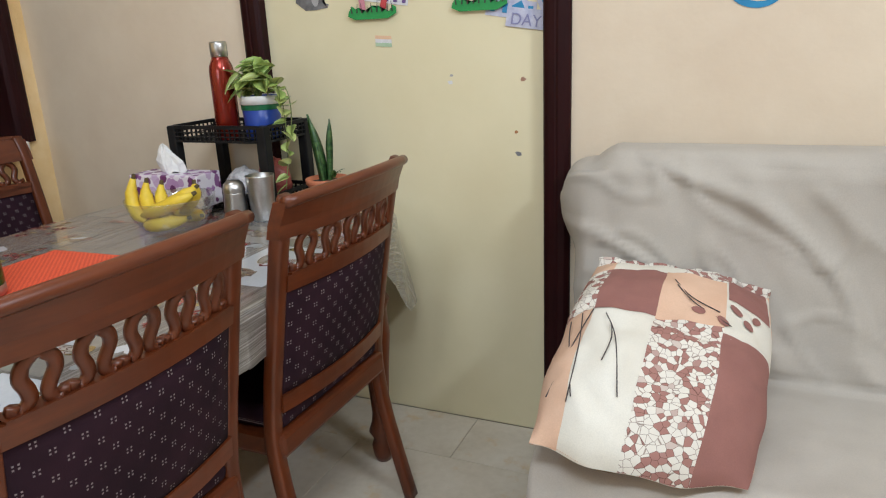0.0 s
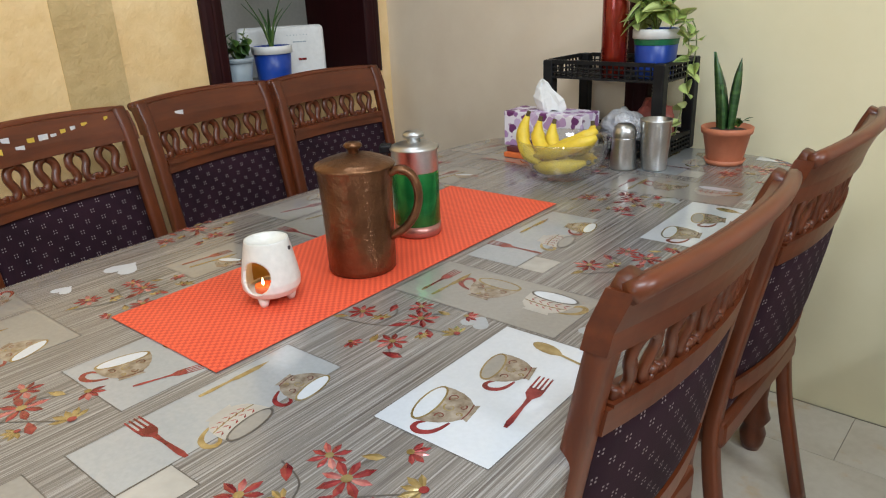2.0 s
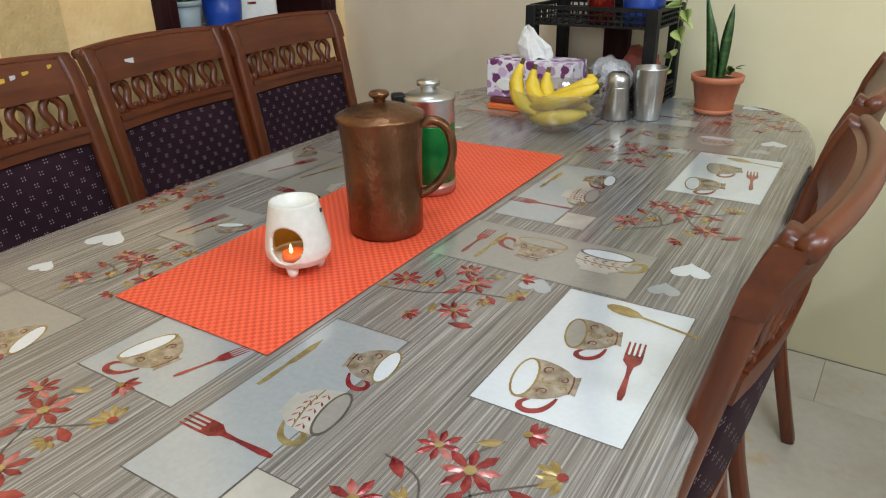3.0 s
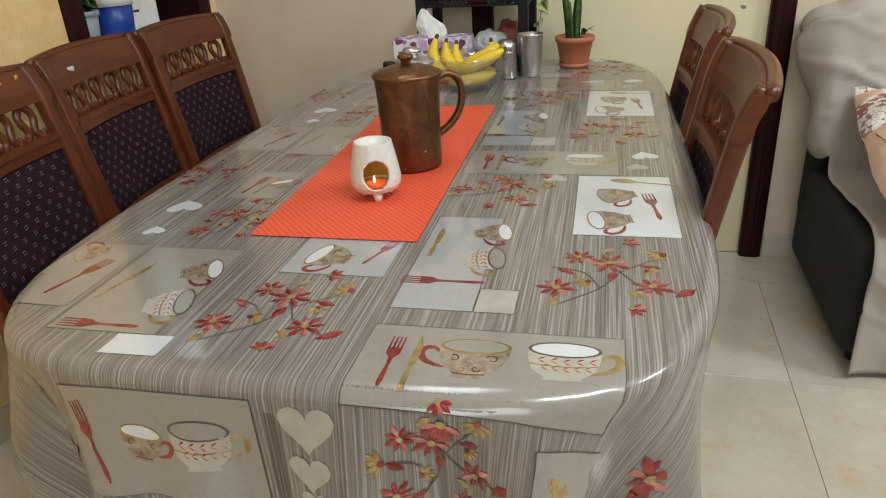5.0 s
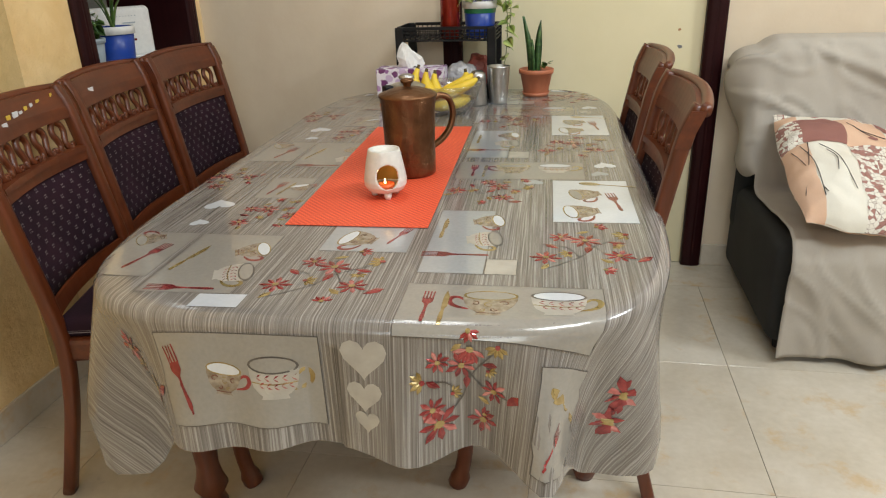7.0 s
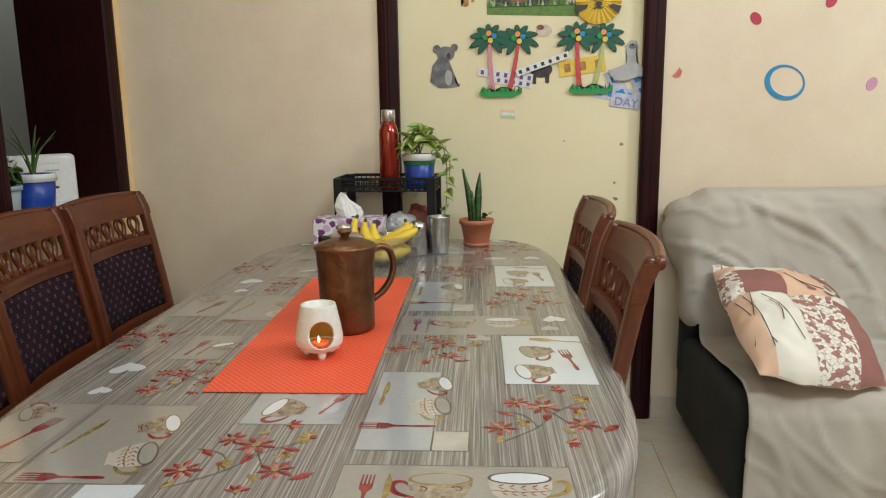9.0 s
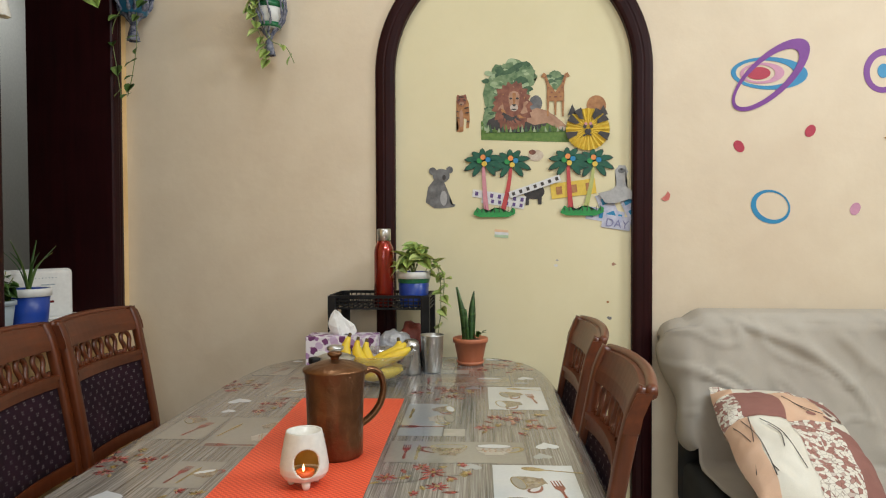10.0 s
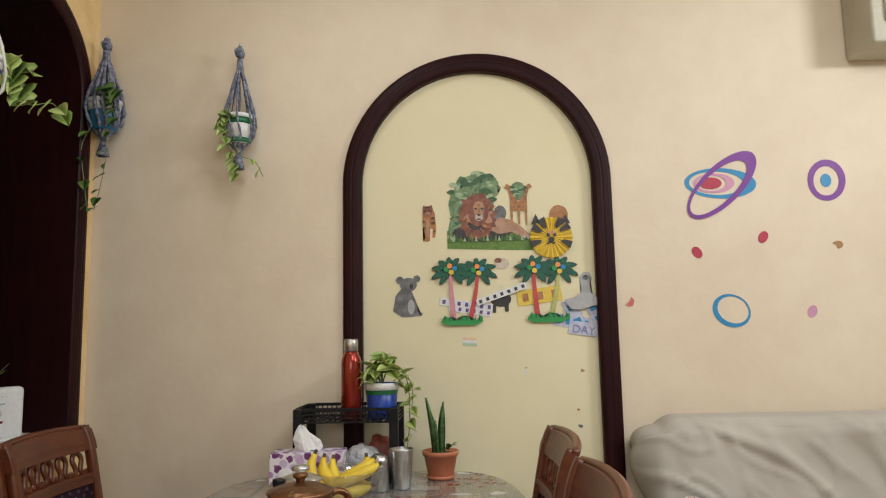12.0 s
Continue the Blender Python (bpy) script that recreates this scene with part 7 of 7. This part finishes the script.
V_INK = tint("violet_ink", (0.10, 0.05, 0.2), (0.16, 0.1, 0.3))
paper_strip("white paper strip with violet lettering on the panel", 0.134, 1.405, 0.345, 1.375, 0.03, T_WHITE, V_INK, 7, 0.003)
paper_strip("white paper strip with smudged lettering on the panel", 0.17, 1.378, 0.34, 1.352, 0.026, T_WHITE, V_INK, 6, 0.0025)
paper_strip("slanting white paper strip with black lettering on the panel", 0.282, 1.395, 0.48, 1.462, 0.026, T_WHITE, T_DARK, 7, 0.0145)
paper_strip("yellow paper strip with brown spots on the panel", 0.445, 1.408, 0.62, 1.43, 0.06, T_YELLOW, T_FUR, 3, 0.0035)
for x0, z0, x1, z1, h, mat, count, y in ((0.585, 1.325, 0.73, 1.30, 0.05, T_LILAC, 4, 0.002), (0.645, 1.40, 0.69, 1.29, 0.06, T_LILAC, 2, 0.003), (0.735, 1.385, 0.79, 1.275, 0.055, T_LILAC, 3, 0.0025), (0.645, 1.293, 0.755, 1.276, 0.052, T_LILAC, 0, 0.0045)):
    paper_strip("pale blue birthday lettering strip, torn and overlapping", x0, z0, x1, z1, h, mat, V_BLUE, count, y)
txt = bpy.data.curves.new("day_letters", "FONT")
txt.body, txt.size, txt.extrude = "DAY", 0.045, 0.0006
txt.materials.append(tint("faded_violet_ink", (0.22, 0.22, 0.42), (0.32, 0.32, 0.5)))
tx = new("day_letters", txt)
tx.matrix_world = pose(0.655, PY - 0.0065, 1.272, 90, 0.0, 0) @ pose(0, 0, 0, 0, 0, -9)
tagged(tx, "violet birthday letters on a pale blue paper strip", "lettering")
gs = sticker("paper_scrap", "crumpled grey paper shape over the birthday strips", "paper scrap")
wall_shape("scrap", [(0.628, 1.4), (0.655, 1.362), (0.70, 1.36), (0.74, 1.375), (0.805, 1.372), (0.785, 1.395), (0.765, 1.402), (0.735, 1.425), (0.70, 1.43), (0.675, 1.41)], T_SILVER, 0.018, gs, PY)
F_PEACH, F_GREEN = tint("faded_orange_paper", (0.78, 0.5, 0.3), (0.82, 0.58, 0.38)), tint("faded_green_paper", (0.4, 0.56, 0.38), (0.48, 0.62, 0.44))
fs = sticker("flag_sticker", "small orange, white and green paper flag on the panel", "sticker")
wall_shape("band", [(0.222, 1.25), (0.277, 1.246), (0.277, 1.256), (0.222, 1.26)], F_PEACH, 0.002, fs, PY)
wall_shape("band", [(0.222, 1.239), (0.277, 1.235), (0.277, 1.246), (0.222, 1.25)], T_WHITE, 0.002, fs, PY)
wall_shape("band", [(0.222, 1.228), (0.277, 1.224), (0.277, 1.235), (0.222, 1.239)], F_GREEN, 0.002, fs, PY)
for x, z, w, mat in ((0.668, 0.97, 0.006, T_FUR), (0.675, 0.907, 0.01, T_GREY), (0.465, 1.115, 0.008, T_WHITE), (0.47, 1.135, 0.006, T_SILVER), (0.69, 1.12, 0.009, T_FACE)):
    fs = sticker("wall_mark", "small torn mark or hole in the painted panel", "wall mark")
    wall_shape("mark", blob(x, z, w, w * 0.7, 0.3, 9), mat, 0.0008, fs, PY)

# stickers on the chairs' top rails
for ch, marks in ((CHAIRS[0], [(-0.12, 0.92, 0.02, T_WHITE), (-0.1, 0.905, 0.016, T_YELLOW), (-0.075, 0.925, 0.018, T_WHITE), (-0.05, 0.905, 0.02, T_WHITE), (-0.02, 0.915, 0.016, T_YELLOW), (0.01, 0.915, 0.022, T_WHITE), (0.035, 0.918, 0.014, T_WHITE), (0.06, 0.922, 0.013, T_YELLOW), (0.085, 0.925, 0.012, T_WHITE), (0.115, 0.93, 0.015, T_YELLOW), (0.17, 0.935, 0.01, T_YELLOW), (-0.155, 0.905, 0.017, T_YELLOW), (-0.18, 0.9, 0.016, T_WHITE)]),
                  (CHAIRS[1], [(-0.1, 0.91, 0.026, T_WHITE)])):
    for k, (y, z, w, mat) in enumerate(marks):
        bm = bmesh.new()
        h = w * (0.9 if k % 3 else 0.5)
        box(bm, back_x(z) + bow(y) + 0.0155, y - w / 2, z - h / 2, back_x(z) + bow(y) + 0.0175, y + w / 2, z + h / 2)
        bm.transform(Matrix.Diagonal((1.0, 1.065, 1.013, 1.0)))
        part("sticker", bm, mat, ch, "small worn sticker")

# air conditioner high on the wall
AC_M = mottled("beige_plastic_case", (0.42, 0.38, 0.29), (0.5, 0.46, 0.36), 6, 0.45)
ac = thing("air_conditioner", "beige wall air conditioner mounted high on the wall", "air conditioner", pose(1.81, WY1, 2.34))
bm = bmesh.new()
box(bm, 0, -0.2, 0, 0.9, -0.001, 0.42, 0.012, 3)
part("case", bm, AC_M, ac, smooth=False)
bm = bmesh.new()
box(bm, 0.05, -0.212, 0.08, 0.85, -0.198, 0.36, 0.004)
part("grille_frame", bm, AC_M, ac)
for i in range(9):
    bm = bmesh.new()
    box(bm, 0.07, -0.218, 0.1 + 0.028 * i, 0.83, -0.211, 0.112 + 0.028 * i)
    part("slat", bm, AC_M, ac)
bm = bmesh.new()
box(bm, 0.09, -0.2035, 0.055, 0.16, -0.199, 0.07, 0.002)
part("handle_slot", bm, BLACK_PL, ac)

# ---- floor tiles and skirting, last ----
m, n, l, b = nodes_of("veined_cream_marble", 0.16, 0.0, Coat_Weight=0.25, Coat_Roughness=0.08)
oi = n.new("ShaderNodeObjectInfo")
gc, mp = n.new("ShaderNodeTexCoord"), n.new("ShaderNodeVectorMath")
mp.operation = "ADD"
cmb = n.new("ShaderNodeCombineXYZ")
mul = n.new("ShaderNodeMath")
mul.operation = "MULTIPLY"
mul.inputs[1].default_value = 30
l.new(oi.outputs["Random"], mul.inputs[0])
l.new(mul.outputs[0], cmb.inputs[0]), l.new(mul.outputs[0], cmb.inputs[1])
l.new(gc.outputs["Object"], mp.inputs[0]), l.new(cmb.outputs[0], mp.inputs[1])
v = mp.outputs[0]
big = noise_tex(n, l, v, 3.0, 6, 0.6)
vein = noise_tex(n, l, v, 7.0, 8, 0.65)
fine = noise_tex(n, l, v, 40, 4)
col = ramp(n, l, big, [(0.3, (0.54, 0.47, 0.36)), (0.55, (0.64, 0.575, 0.47)), (0.75, (0.70, 0.645, 0.55))])
col = mixed(n, l, ramp(n, l, vein, [(0.55, (0, 0, 0)), (0.67, (0.8, 0.8, 0.8))]), col, (0.60, 0.43, 0.23))
col = mixed(n, l, ramp(n, l, vein, [(0.28, (0.4, 0.4, 0.4)), (0.33, (0, 0, 0))]), col, (0.34, 0.31, 0.27))
col = mixed(n, l, 0.1, col, ramp(n, l, fine, [(0.3, (0.4, 0.38, 0.34)), (0.7, (0.9, 0.88, 0.84))]))
l.new(col, b.inputs["Base Color"])
MARBLE = m


def tile_mesh(w, d):
    bm = bmesh.new()
    box(bm, 0, 0, -0.004, w, d, 0.0, 0.0004, 1)
    me = bpy.data.meshes.new("tile")
    bm.to_mesh(me)
    bm.free()
    me.materials.append(MARBLE)
    return me


J = 0.0016
FULL = tile_mesh(0.6 - J, 0.6 - J)
ys = [0.217 + 0.6 * k for k in range(-7, 3)]
for r, y in enumerate(ys):
    x = 0.80 - 0.6 * 4 + (-0.28 if y > 1.3 else 0.0)
    while x < WX1:
        x0, x1 = max(x, WX0), min(x + 0.6, WX1)
        y0, y1 = max(y, WY0), min(y + 0.6, WY1 + 0.015)
        if x1 - x0 > 0.03 and y1 - y0 > 0.03:
            whole = x1 - x0 > 0.599 and y1 - y0 > 0.599
            t = new("tile", FULL if whole else tile_mesh(x1 - x0 - J, y1 - y0 - J))
            t.location = (x0, y0, 0)
            t.parent = floor_ob
        x += 0.6
for x0, x1, y in ((WX0 + 0.012, ARCH_X - ARCH_R - 0.078, WY1), (ARCH_X + ARCH_R + 0.078, WX1, WY1)):
    bm = bmesh.new()
    box(bm, x0, y - 0.01, 0.0005, x1, y + 0.002, 0.095, 0.002)
    tagged(part("baseboard", bm, MARBLE), "low marble skirting along the wall", "baseboard", kind="structure")
bm = bmesh.new()
box(bm, WX0 - 0.002, WY0, 0.0005, WX0 + 0.01, WY1 - 0.011, 0.095, 0.002)
tagged(part("baseboard", bm, MARBLE), "low marble skirting along the wall", "baseboard", kind="structure")
